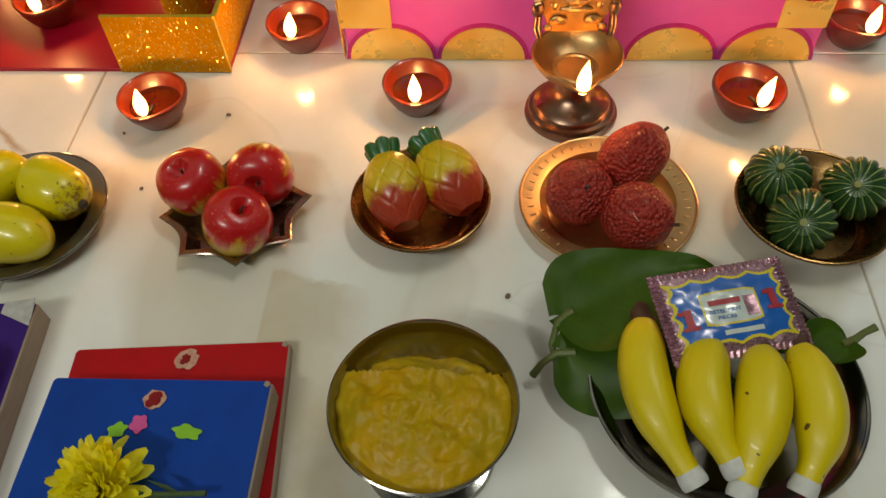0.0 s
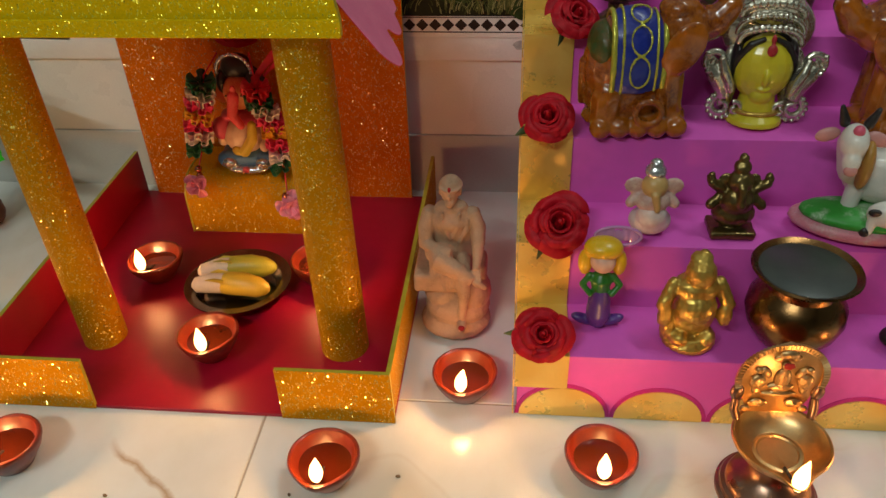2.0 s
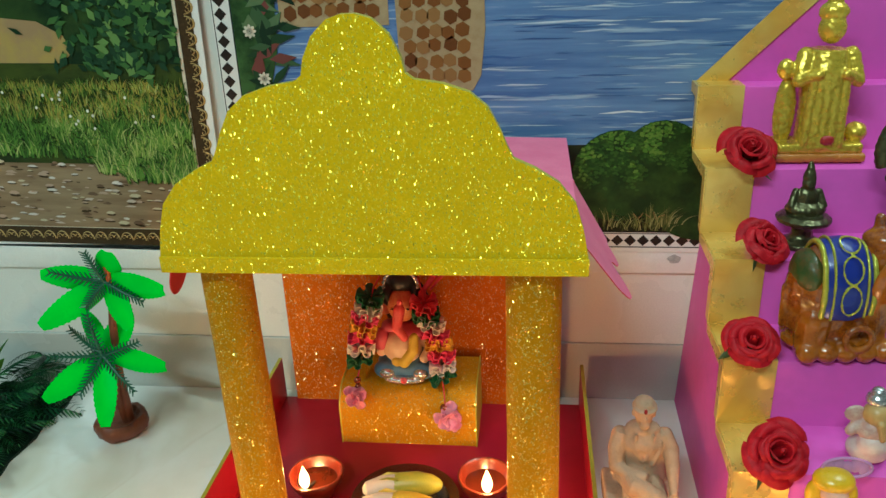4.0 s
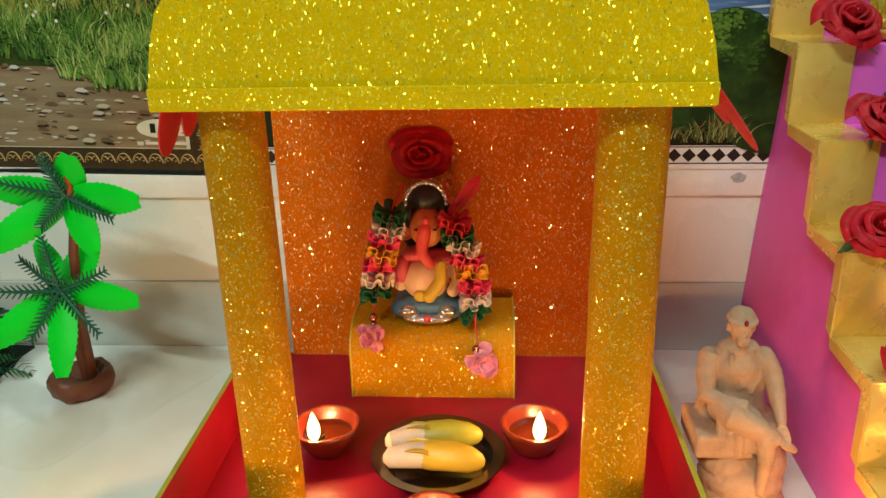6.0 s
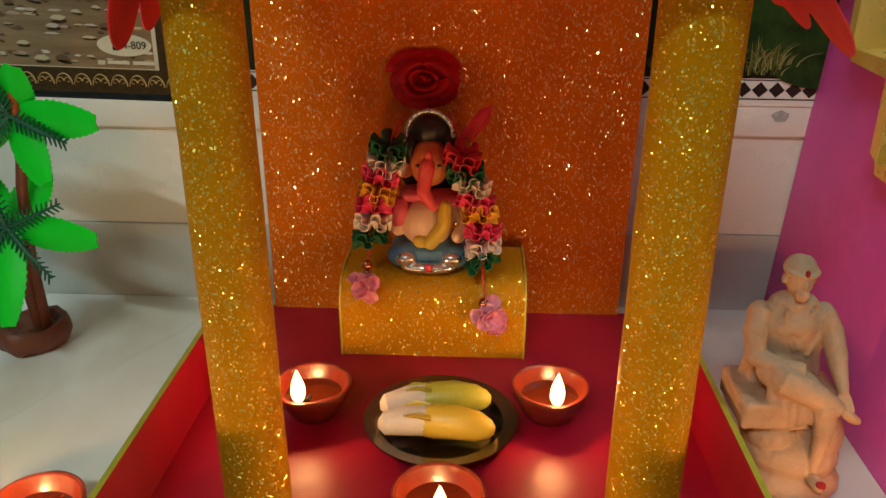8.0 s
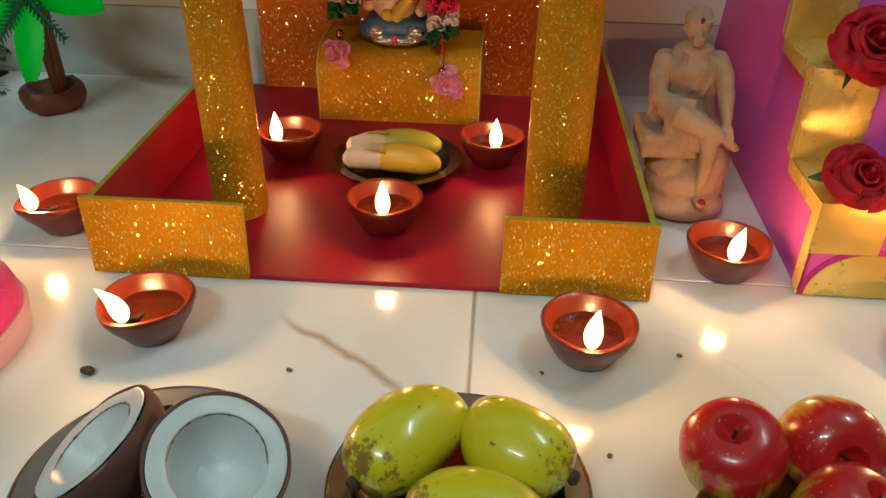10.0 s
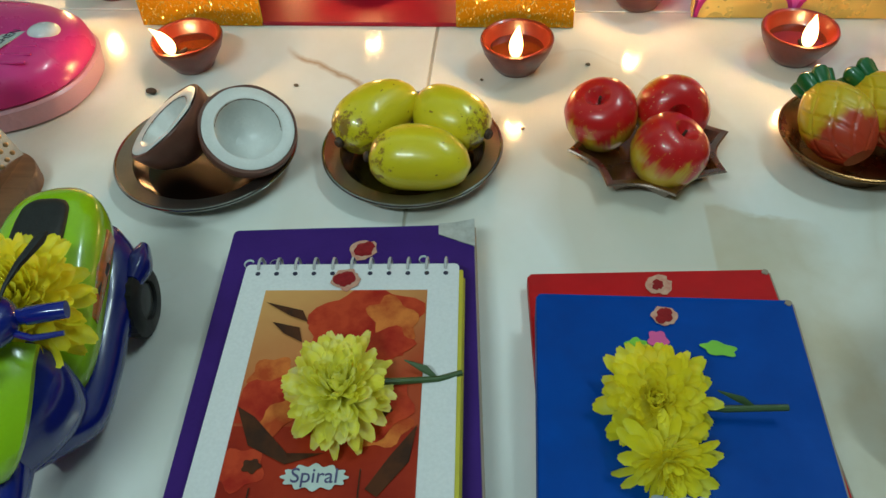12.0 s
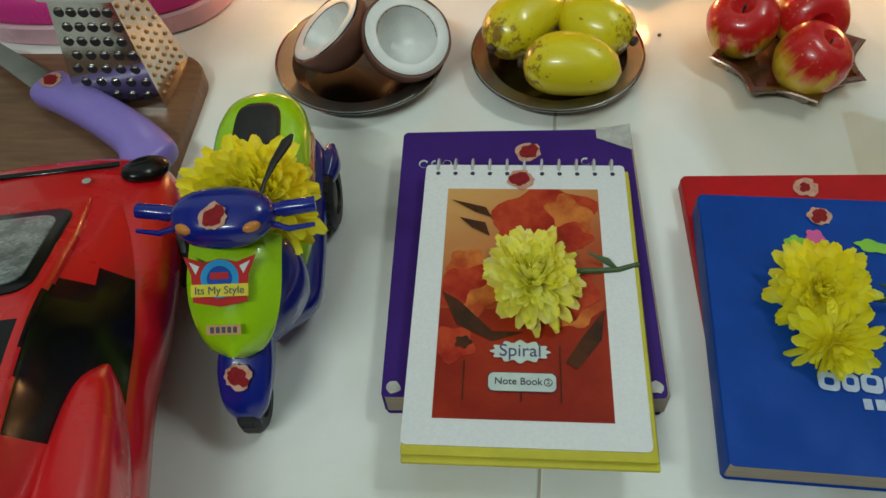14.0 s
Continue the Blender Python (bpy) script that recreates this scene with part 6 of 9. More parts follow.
# ---- cutting board, grater, knife ----
WOOD = M("walnut_board", (0.21, 0.105, 0.050), (0.115, 0.054, 0.026), rough=0.45, scale=26, bump=0.3, bscale=300, stretch=(1, 9, 3), coat=0.15)
board = solid("cutting_board", prism([(x, y) for x, y in rounded(0.260, 0.150, 0.030, 8)], 0.013, 0.002), WOOD, pose(-0.499, -0.270, 0, 0, 0, 2.5), "dark brown wooden cutting board with rounded corners", "cutting board")
gr = thing("grater", pose(-0.4215, -0.2235, 0.013, 0, 0, 1), "four-sided steel toy grater with a white cap", "grater")
G_ST = M("bright_grater_steel", (0.60, 0.58, 0.54), (0.48, 0.46, 0.44), rough=0.14, metal=1.0, scale=60, bump=0.05)
bw, bd, tw, td, gh = 0.033, 0.027, 0.021, 0.015, 0.088
part("body", loft([[Vector((sx * w, sy * d, z)) for sx, sy in ((-1, -1), (1, -1), (1, 1), (-1, 1))] for w, d, z in ((bw, bd, 0), (tw, td, gh))]), G_ST, gr)
part("cap", moved(prism(rounded(0.056, 0.042, 0.006), 0.018, 0.004), pose(0, 0, gh - 0.004)), M("white_plastic", (0.74, 0.74, 0.72), rough=0.3, coat=0.3, scale=40), gr, "white plastic cap")
mark(gr, Matrix.Translation((0.004, -0.0212, gh + 0.005)) @ pose(0, 0, 0, 90, 0, 0), 0.0055, 31)
HOLE = M("grater_hole", (0.02, 0.02, 0.02), rough=0.5)
for r in range(7):
    for c in range(5):
        z = 0.010 + 0.0105 * r
        u = z / gh
        w = bw + (tw - bw) * u
        x = (-0.72 + 0.36 * c + (0.10 if r % 2 else 0)) * w
        y = -(bd + (td - bd) * u)
        tilt = math.degrees(math.atan2(bd - td, gh))
        m = Matrix.Translation((x, y - 0.0002, z)) @ pose(0, 0, 0, 90 - tilt, 0, 0)
        part("hole", prism([(0.0036 * math.cos(a), 0.0030 * math.sin(a)) for a in [2 * math.pi * q / 12 for q in range(12)]], 0.0003), HOLE, gr, "", m)
        part("tooth", ball((0, 0.0026, 0.0004), (0.0026, 0.0009, 0.0011), None, 10, 6), G_ST, gr, "", m)
nub = mesh_of("nub", ball((0, 0, 0), (0.0018, 0.0018, 0.0018), None, 10, 6), BRASS)
for r in range(10):
    z = 0.008 + 0.0075 * r
    u = z / gh
    n = 6 - r // 3
    for c in range(n):
        d = bd + (td - bd) * u
        part("nub", nub, None, gr, "", pose(bw + (tw - bw) * u, (-0.75 + 1.5 * c / (n - 1)) * d, z))
kn = thing("knife", pose(-0.371, -0.304, 0.0215, 0, 0, 149), "small knife with a lilac plastic handle, on the board", "knife")
LILAC = M("lilac_plastic", (0.30, 0.22, 0.66), (0.26, 0.19, 0.60), rough=0.32, coat=0.3, scale=40, bump=0.05)


def ksec(x, w, h, yo=0.0):
    return [Vector((x, yo + w * math.copysign(abs(math.cos(a)) ** 0.75, math.cos(a)), h * math.copysign(abs(math.sin(a)) ** 0.75, math.sin(a)))) for a in [2 * math.pi * k / 22 for k in range(22)]]


part("handle", skin([ksec(-0.006, 0.0095, 0.0052, 0.002), ksec(-0.002, 0.0162, 0.0097, 0.003), ksec(0.012, 0.0182, 0.0111, 0.002), ksec(0.030, 0.0155, 0.0111, -0.002), ksec(0.060, 0.0149, 0.0104, -0.003), ksec(0.095, 0.0146, 0.0101, -0.001), ksec(0.120, 0.0155, 0.0097, 0.001), ksec(0.126, 0.0121, 0.0065, 0.001)]), LILAC, kn)
part("blade", prism([(0.122, -0.009), (0.200, -0.007), (0.222, 0.006), (0.122, 0.010)], 0.0012), STEEL, kn, "steel blade", pose(0, 0, -0.0006))
mark(kn, pose(0.114, 0.0, 0.0102), 0.0085, 37)

# ---- pink toy box ----
lid = thing("toy_kitchen_case", pose(-0.503, -0.098, 0, 0, 0, 4), "oval pink plastic toy kitchen case with a pale base", "toy case")
HOTPINK = M("hot_pink_plastic", (0.68, 0.04, 0.26), (0.60, 0.03, 0.22), rough=0.28, coat=0.4, bump=0.04, scale=20)
PALEPINK = M("pale_pink_plastic", (0.74, 0.42, 0.50), (0.68, 0.36, 0.45), rough=0.3, coat=0.3, bump=0.04, scale=20)


def oval(rx, ry, z, e=2.5, n=72):
    return [Vector((rx * math.copysign(abs(math.cos(a)) ** (2 / e), math.cos(a)), ry * math.copysign(abs(math.sin(a)) ** (2 / e), math.sin(a)), z)) for a in [2 * math.pi * k / n for k in range(n)]]


part("base", loft([oval(0.118, 0.070, 0), oval(0.122, 0.074, 0.002), oval(0.124, 0.076, 0.018), oval(0.122, 0.074, 0.020)]), PALEPINK, lid, "pale pink base")
part("lid", loft([oval(0.120, 0.072, 0.020), oval(0.122, 0.074, 0.022), oval(0.119, 0.071, 0.034), oval(0.110, 0.063, 0.042), oval(0.098, 0.053, 0.045), oval(0.05, 0.03, 0.047)]), HOTPINK, lid, "hot pink lid")
part("knob", ball((0.092, 0.006, 0.044), (0.013, 0.011, 0.006)), M("white_knob", (0.78, 0.78, 0.80), rough=0.25, coat=0.4), lid, "white button")
LB = Matrix.Translation((0.066, -0.012, 0.0466)) @ pose(0, 0, 0, 0, 4, 72)
part("label_plate", prism(rounded(0.050, 0.014, 0.004), 0.0006), P_WHITE, lid, "white label", LB)
part("label_words", moved(words("KITCHEN", 0.0095), pose(0, 0, 0.0007)), INK, lid, "printed word", LB)
for k in range(3):
    part("lid_rib", box(0.026, 0.0030, 0.0018, (0.082, -0.016 - 0.011 * k, 0.0440), 0.0008, 2, None), HOTPINK, lid)
solid("seed", bumpy(ball((0, 0, 0.0026), (0.0048, 0.0032, 0.0026)), 0.0006, 300), STALK, pose(-0.332, -0.1030, 0, 0, 0, -20), "single dark brown seed on the marble", "seed")

# ---- inside the shrine ----
solid("plate", plate_mesh(0.055, 0.013, 0.010), DARK_STEEL, pose(-0.188, 0.167, 0.004), "small steel plate with peeled bananas in the shrine", "plate", "plates")
PEELED = M("peeled_banana_cream", (0.74, 0.62, 0.48), (0.66, 0.52, 0.40), rough=0.5, scale=60, sss=0.2)
PEEL_G = M("greenish_peel", (0.42, 0.40, 0.04), (0.50, 0.42, 0.04), rough=0.4, scale=50)
PEEL_Y = M("yellow_peel", (0.70, 0.46, 0.04), (0.62, 0.38, 0.03), rough=0.4, scale=50)


def peeled(m, peel, label):
    ob = thing("peeled_banana", m, label, "banana", "peeled bananas")
    part("flesh", tube([(-0.040, 0, 0), (-0.036, 0, 0), (-0.020, 0.002, 0.001), (0.0, 0.002, 0.001)], [0.003, 0.008, 0.0105, 0.0105], 16), PEELED, ob, "cream banana flesh")
    part("peel", tube([(-0.010, 0.001, 0.0005), (-0.002, 0.002, 0.001), (0.015, 0.001, 0.001), (0.030, -0.002, 0), (0.038, -0.004, 0), (0.041, -0.005, 0)], [0.0095, 0.0120, 0.0122, 0.0105, 0.0065, 0.003], 18), peel, ob)
    for a in (-50, 20, 100):
        part("peel_flap", moved(tube([(-0.004, 0.0105, 0), (-0.014, 0.014, 0), (-0.022, 0.013, 0)], [0.005, 0.0035, 0.001], 8, 0.35), pose(0, 0, 0, a, 0, 0)), peel, ob)


peeled(pose(-0.191, 0.153, 0.0215, 20, 0, 2), PEEL_Y, "half-peeled yellow model banana on the small plate")
peeled(pose(-0.193, 0.181, 0.0220, 0, 0, 12), PEEL_G, "half-peeled greenish model banana on the small plate")

# idol: one plain cast figure
SKIN_C = M("painted_plaster_cream", (0.78, 0.60, 0.46), (0.70, 0.46, 0.34), rough=0.45, scale=60)
ORANGE_C = M("painted_plaster_orange", (0.62, 0.12, 0.05), (0.66, 0.34, 0.10), rough=0.45, scale=70)
PINK_C = M("painted_plaster_pink", (0.66, 0.10, 0.18), (0.58, 0.08, 0.14), rough=0.45, scale=70)
BLUE_C = M("painted_plaster_blue", (0.10, 0.24, 0.42), (0.06, 0.16, 0.34), rough=0.45, scale=70)
DARK_C = M("painted_plaster_black", (0.02, 0.015, 0.014), rough=0.4, scale=70)
YELLOW_C = M("painted_plaster_yellow", (0.66, 0.50, 0.05), rough=0.45, scale=70)
SILV_C = M("silver_paint", (0.62, 0.62, 0.62), (0.45, 0.46, 0.48), rough=0.25, metal=0.8, scale=200, bump=0.3)


def cast(groups, voxel=0.0011, smooth=2):
    """One mesh out of several melted colour groups: (solids, material)."""
    bm, mats = bmesh.new(), []
    for k, (bms, mt) in enumerate(groups):
        merge(bm, fuse(bms, voxel, smooth), k)
        mats.append(mt)
    return bm, mats


def both(fn):
    return [fn(1), fn(-1)]


RED_C = M("painted_plaster_red", (0.68, 0.045, 0.06), (0.72, 0.16, 0.14), rough=0.45, scale=90)
bm, mats = cast([
    ([ball((0, 0.004, 0.016), (0.034, 0.026, 0.015)), *both(lambda s: ball((s * 0.020, -0.012, 0.014), (0.016, 0.011, 0.011)))], BLUE_C),
    ([ball((-0.002, -0.006, 0.041), (0.0225, 0.0185, 0.021)), limb((0.022, 0.0, 0.056), (0.0305, -0.012, 0.042), 0.0078, 0.0070), limb((0.0305, -0.012, 0.042), (0.024, -0.020, 0.034), 0.0068, 0.0058), limb((-0.022, 0.0, 0.056), (-0.026, -0.010, 0.036), 0.007, 0.006)], SKIN_C),
    ([ball((0.011, -0.006, 0.0625), (0.019, 0.0145, 0.0072)), ball((-0.012, 0.0, 0.064), (0.014, 0.012, 0.007)), ball((-0.026, -0.008, 0.050), (0.0105, 0.0105, 0.0135))], PINK_C),
    ([limb((0.0135, -0.019, 0.060), (0.0125, -0.0235, 0.045), 0.0052, 0.0060), limb((0.0125, -0.0235, 0.045), (0.002, -0.0245, 0.030), 0.0060, 0.0062), ball((-0.006, -0.0225, 0.030), (0.007, 0.004, 0.006))], YELLOW_C),
    ([ball((0, -0.004, 0.092), (0.0165, 0.016, 0.020)), *both(lambda s: ball((s * 0.021, 0.001, 0.090), (0.0105, 0.004, 0.0135)))], ORANGE_C),
    ([limb((-0.001, -0.019, 0.093), (-0.004, -0.0245, 0.074), 0.0068, 0.0056), limb((-0.004, -0.0245, 0.074), (0.004, -0.0265, 0.063), 0.0056, 0.0047), ball((0, -0.0195, 0.1015), (0.0035, 0.002, 0.0045)), ball((0, -0.0265, 0.008), (0.0042, 0.003, 0.004))], RED_C),
    ([ball((0, 0.004, 0.118), (0.0175, 0.015, 0.014)), ball((0, 0.016, 0.086), (0.028, 0.010, 0.032)), *both(lambda s: ball((s * 0.0165, 0.000, 0.103), (0.0070, 0.011, 0.014))), *both(lambda s: ball((s * 0.0085, -0.0185, 0.0935), (0.0026, 0.0016, 0.0013)))], DARK_C),
    ([ball((0.019 * math.cos(a), -0.007, 0.115 + 0.020 * math.sin(a)), 0.0026, None, 8, 6) for a in [math.pi * k / 13 for k in range(14)]] + [*both(lambda s: ball((s * 0.019, -0.021, 0.014), (0.009, 0.006, 0.006))), ball((0, -0.020, 0.006), (0.024, 0.008, 0.005))], SILV_C),
])
solid("idol", bm, mats, pose(-0.204, 0.312, 0.0732), "small seated painted plaster idol on the glitter plinth", "statue")

# ribbon garland round the idol
RUFF = {n: M("ribbon_" + n, c, rough=0.5, scale=90, sss=0.1) for n, c in dict(green=(0.010, 0.12, 0.04), white=(0.82, 0.74, 0.70), pink=(0.80, 0.05, 0.18), yellow=(0.80, 0.46, 0.03), rosy=(0.80, 0.28, 0.40), red=(0.60, 0.02, 0.04)).items()}


def ruffle(r, seed, waves=6, N=96):
    """A gathered ribbon rosette."""
    bm = bmesh.new()
    rows = []
    for q, rr in enumerate((0.25, 0.6, 0.85, 1.0)):
        row = []
        for k in range(N):
            a0 = 2 * math.pi * k / N
            w = math.sin(a0 * waves + seed) * 0.0046 * rr
            a = a0 - 0.115 * rr * math.sin(2 * (a0 * waves + seed))
            g = r * rr * (1 + 0.10 * math.sin(a0 * 3 + seed + 1))
            row.append(bm.verts.new((g * math.cos(a), g * math.sin(a), w + 0.0008 * q)))
        rows.append(row)
    for ra, rb3 in zip(rows, rows[1:]):
        for k in range(N):
            j = (k + 1) % N
            bm.faces.new((ra[k], ra[j], rb3[j], rb3[k]))
    thick(bm, 0.0006)
    return bm


gar = thing("garland", pose(-0.0045, 0, 0), "ribbon garland of pink, yellow, white and green ruffles", "garland")
LEFT = [(-0.230, 0.288, 0.181, "green"), (-0.232, 0.288, 0.170, "white"), (-0.237, 0.287, 0.158, "pink"), (-0.240, 0.287, 0.146, "yellow"), (-0.243, 0.286, 0.133, "pink"), (-0.245, 0.286, 0.119, "white"), (-0.247, 0.286, 0.107, "green")]
RIGHT = [(-0.172, 0.288, 0.174, "red"), (-0.170, 0.288, 0.163, "green"), (-0.165, 0.287, 0.151, "white"), (-0.162, 0.287, 0.139, "pink"), (-0.158, 0.286, 0.126, "yellow"), (-0.156, 0.286, 0.113, "pink"), (-0.155, 0.286, 0.100, "white"), (-0.155, 0.286, 0.088, "green")]
for strand in (LEFT, RIGHT):
    for q, (x, y, z, c) in enumerate(strand):
        for dz in (-0.0028, 0.0030):
            part("ruffle", ruffle(0.0148, q * 1.7 + dz * 900), RUFF[c], gar, c + " ribbon ruffle", pose(x, y, z + dz, 14 + 6 * math.sin(q * 2), 10 * math.cos(q * 3), q * 40), angle=85)
part("string", tube([(-0.219, 0.318, 0.205), (-0.228, 0.294, 0.190), (-0.247, 0.284, 0.100), (-0.249, 0.272, 0.088)], 0.0008, 6), RUFF["red"], gar)
part("string", tube([(-0.184, 0.318, 0.205), (-0.174, 0.294, 0.185), (-0.155, 0.284, 0.085), (-0.152, 0.272, 0.058)], 0.0008, 6), RUFF["red"], gar)
part("ribbon_tail", tube([(-0.180, 0.300, 0.178), (-0.172, 0.305, 0.188), (-0.158, 0.320, 0.203), (-0.150, 0.328, 0.206), (-0.152, 0.326, 0.198), (-0.168, 0.306, 0.184)], [0.002, 0.004, 0.005, 0.003, 0.004, 0.002], 8, 0.2), RUFF["red"], gar, "red ribbon loop")
for x, y, z in ((-0.2485, 0.272, 0.089), (-0.1535, 0.2685, 0.0585)):
    part("bead", ball((x, y, z), 0.0042, None, 12, 8), M("copper_bead", (0.60, 0.22, 0.12), rough=0.2, metal=1.0), gar, "copper bead")
    part("bead", ball((x + 0.0003, y - 0.001, z - 0.007), 0.0036, None, 12, 8), M("copper_bead_two", (0.60, 0.22, 0.12), rough=0.2, metal=1.0), gar, "copper bead")


def rose_bm(r, seed, layers=5):
    """Broad cupped petals with rolled lips, closing to a tight bud."""
    rnd = random.Random(seed)
    bm = bmesh.new()
    counts = [2, 3, 3, 4, 5, 6][-max(4, layers):] if layers > 4 else [2, 3, 4, 5]
    for li, n in enumerate(counts):
        t = li / (len(counts) - 1)
        for k in range(n):
            a0 = 2 * math.pi * k / n + li * 1.1 + rnd.uniform(-0.22, 0.22)
            span = 2 * math.pi / n * rnd.uniform(1.25, 1.5)
            rad = r * (0.10 + 0.62 * t ** 0.85) * rnd.uniform(0.80, 1.12)
            hgt = r * (0.82 - 0.34 * t ** 1.5) * rnd.uniform(0.82, 1.12)
            lip = r * (0.03 + 0.30 * t) * rnd.uniform(0.8, 1.2)
            tilt = rnd.uniform(-0.20, 0.20)
            rows = []
            for i in range(9):
                u = i / 8
                row = []
                for j in range(13):
                    v = -1 + 2 * j / 12
                    a = a0 + span / 2 * v * (0.70 + 0.30 * u)
                    edge = 1 - 0.30 * abs(v) ** 3 * u
                    roll = max(0, (u - 0.55) / 0.45)
                    rr = rad * (0.35 + 0.65 * math.sin(math.pi / 2 * min(1, u / 0.75))) + lip * roll ** 1.3 * (1 - 0.35 * v * v) + r * 0.035 * noise.noise((v * 2.2, u * 2, seed + li * 5 + k))
                    zz = hgt * edge * math.sin(math.pi / 2 * min(1, u / 0.85)) - 0.55 * lip * roll ** 2.4 + r * tilt * v + r * 0.05 * noise.noise((v * 2.3, u * 1.5, seed * 2 + k + li))
                    row.append(bm.verts.new((rr * math.cos(a), rr * math.sin(a), zz)))
                rows.append(row)
            for ra, rb3 in zip(rows, rows[1:]):
                for j in range(12):
                    bm.faces.new((ra[j], ra[j + 1], rb3[j + 1], rb3[j]))
    merge(bm, tube([(0.0, 0.0, r * 0.2), (0.02 * r, 0, r * 0.6), (0.0, 0.02 * r, r * 0.84)], [r * 0.16, r * 0.13, r * 0.05], 10))
    return bm


ROSE_RED = petal_mat("dark_red_rose_petal", (0.50, 0.004, 0.014), (0.34, 0.003, 0.010), (0.60, 0.010, 0.022), 0.12)
ROSE_PINK = petal_mat("pink_cloth_petal", (0.88, 0.36, 0.48), (0.82, 0.26, 0.40), (0.90, 0.50, 0.58), 0.3)
CALYX = M("rose_calyx", (0.06, 0.10, 0.03), rough=0.5)


def rose(m, r, mt, label, seed, group, layers=6, stem=True):
    ob = thing("rose", m, label, "rose", group)
    part("petals", rose_bm(r, seed, layers), mt, ob, "rolled rose petals", angle=70)
    part("calyx", lathe([(0, -r * 0.12), (r * 0.16, -r * 0.10), (r * 0.26, -r * 0.02), (r * 0.24, r * 0.04), (0, r * 0.04)], 16), CALYX, ob)
    if stem:
        part("leaf", tube([(-r * 0.4, 0, -r * 0.02), (-r * 0.9, r * 0.05, r * 0.06), (-r * 1.25, 0, r * 0.02)], [r * 0.05, r * 0.16, r * 0.02], 8, 0.3), CALYX, ob, "small green leaf")


rose(pose(-0.2105, 0.3565, 0.2225, 78, 0, 0) @ Matrix.Diagonal((1.15, 0.85, 0.75, 1)), 0.030, petal_mat("red_cloth_petal", (0.55, 0.005, 0.010), (0.46, 0.004, 0.008), (0.60, 0.008, 0.016), 0.25), "large red cloth rose fixed to the back board", 2, "roses", 5, False)
def ribbon_flower(m, r, seed):
    ob = thing("ribbon_flower", m, "pink gathered ribbon flower hanging over the plinth", "ribbon flower", "garland flowers")
    rnd = random.Random(seed)
    head = bmesh.new()
    for k in range(14):
        t = k / 14
        mm = pose(0, 0, 0.25 * r * (1 - t)) @ pose(0, 0, 0, 0, 0, 137.5 * k + rnd.uniform(-14, 14)) @ pose(0, 0.08 * r, 0, 62 - 60 * t + rnd.uniform(-12, 12), 0, 0) @ pose(0, 0, 0, 0, rnd.uniform(-30, 30), 0)
        merge(head, petal(r * (0.70 + 0.40 * t) * rnd.uniform(0.85, 1.15), r * 0.42, 0.8, rnd.uniform(-0.9, 0.6), mm))
    thick(head, 0.0005)
    part("petals", head, ROSE_PINK, ob, "gathered pink ribbon loops", angle=80)


ribbon_flower(pose(-0.2540, 0.2645, 0.0725, 58, 0, 0), 0.0135, 3)
ribbon_flower(pose(-0.1545, 0.2685, 0.0455, 80, 0, 30), 0.0160, 4)

# ---- roses on the steps ----
ROSES = [(0.122, 0.024, 0.0730, 0.0245, 40, 4, 0), (0.134, 0.090, 0.1360, 0.0265, 44, 2, 60), (0.124, 0.154, 0.2010, 0.0245, 40, -6, 20), (0.142, 0.220, 0.2650, 0.024, 36, 24, 80), (0.137, 0.283, 0.3300, 0.0265, 42, 4, 130)]
for k, (x, y, z, r, tilt, ry, rz) in enumerate(ROSES):
    rose(Matrix.Translation((x, y + r * 0.15, z + r * 0.30)) @ pose(0, 0, 0, tilt, ry, 0) @ pose(0, 0, 0, 0, 0, rz), r, ROSE_RED, "dark red rose bloom lying on the gold foil edging", 20 + k, "roses on the steps")
for k, (x, y, z) in enumerate(((0.478, 0.026, 0.0715), (0.480, 0.092, 0.136))):
    rose(Matrix.Translation((x, y, z + 0.011)) @ pose(0, 0, 0, 42, -4, 0) @ pose(0, 0, 0, 0, 0, 50 * k), 0.027, ROSE_RED, "dark red rose bloom lying on the gold foil edging", 40 + k, "roses on the steps")

# ---- figures on the steps, each one plain cast mesh ----


def step_z(k):
    return 0.069 + RZ * (k - 1) + 0.0012


def figure(name, groups, m, label, category="figurine", voxel=0.0011, smooth=2, group="figures on the steps", rough_amp=0.0):
    bm, mats = cast(groups, voxel, smooth)
    if rough_amp:
        bumpy(bm, rough_amp, 260)
    return solid(name, bm, mats, m, label, category, group)


GOLDP = M("gold_paint", (0.66, 0.45, 0.10), (0.46, 0.24, 0.04), rough=0.34, metal=0.75, scale=110, bump=0.35, bscale=420)
YGOLD = M("bright_gold_paint", (0.76, 0.55, 0.06), (0.58, 0.38, 0.03), rough=0.26, metal=0.5, scale=140, bump=0.4, bscale=420)
BRONZE = M("greenish_bronze", (0.16, 0.15, 0.07), (0.07, 0.07, 0.04), rough=0.34, metal=0.85, scale=130, bump=0.4, bscale=420)
BRASSY = M("old_yellow_brass", (0.24, 0.17, 0.06), (0.12, 0.08, 0.03), rough=0.32, metal=0.9, scale=130, bump=0.4, bscale=420)
YELLOW_P = M("yellow_vinyl", (0.72, 0.42, 0.01), (0.66, 0.38, 0.01), rough=0.3, coat=0.3, scale=40)
GREEN_P = M("green_vinyl", (0.02, 0.17, 0.02), rough=0.3, coat=0.3, scale=40)
VIOLET_P = M("violet_vinyl", (0.10, 0.035, 0.24), rough=0.3, coat=0.3, scale=40)
FLESH_P = M("pale_vinyl", (0.72, 0.44, 0.34), rough=0.4, scale=40)
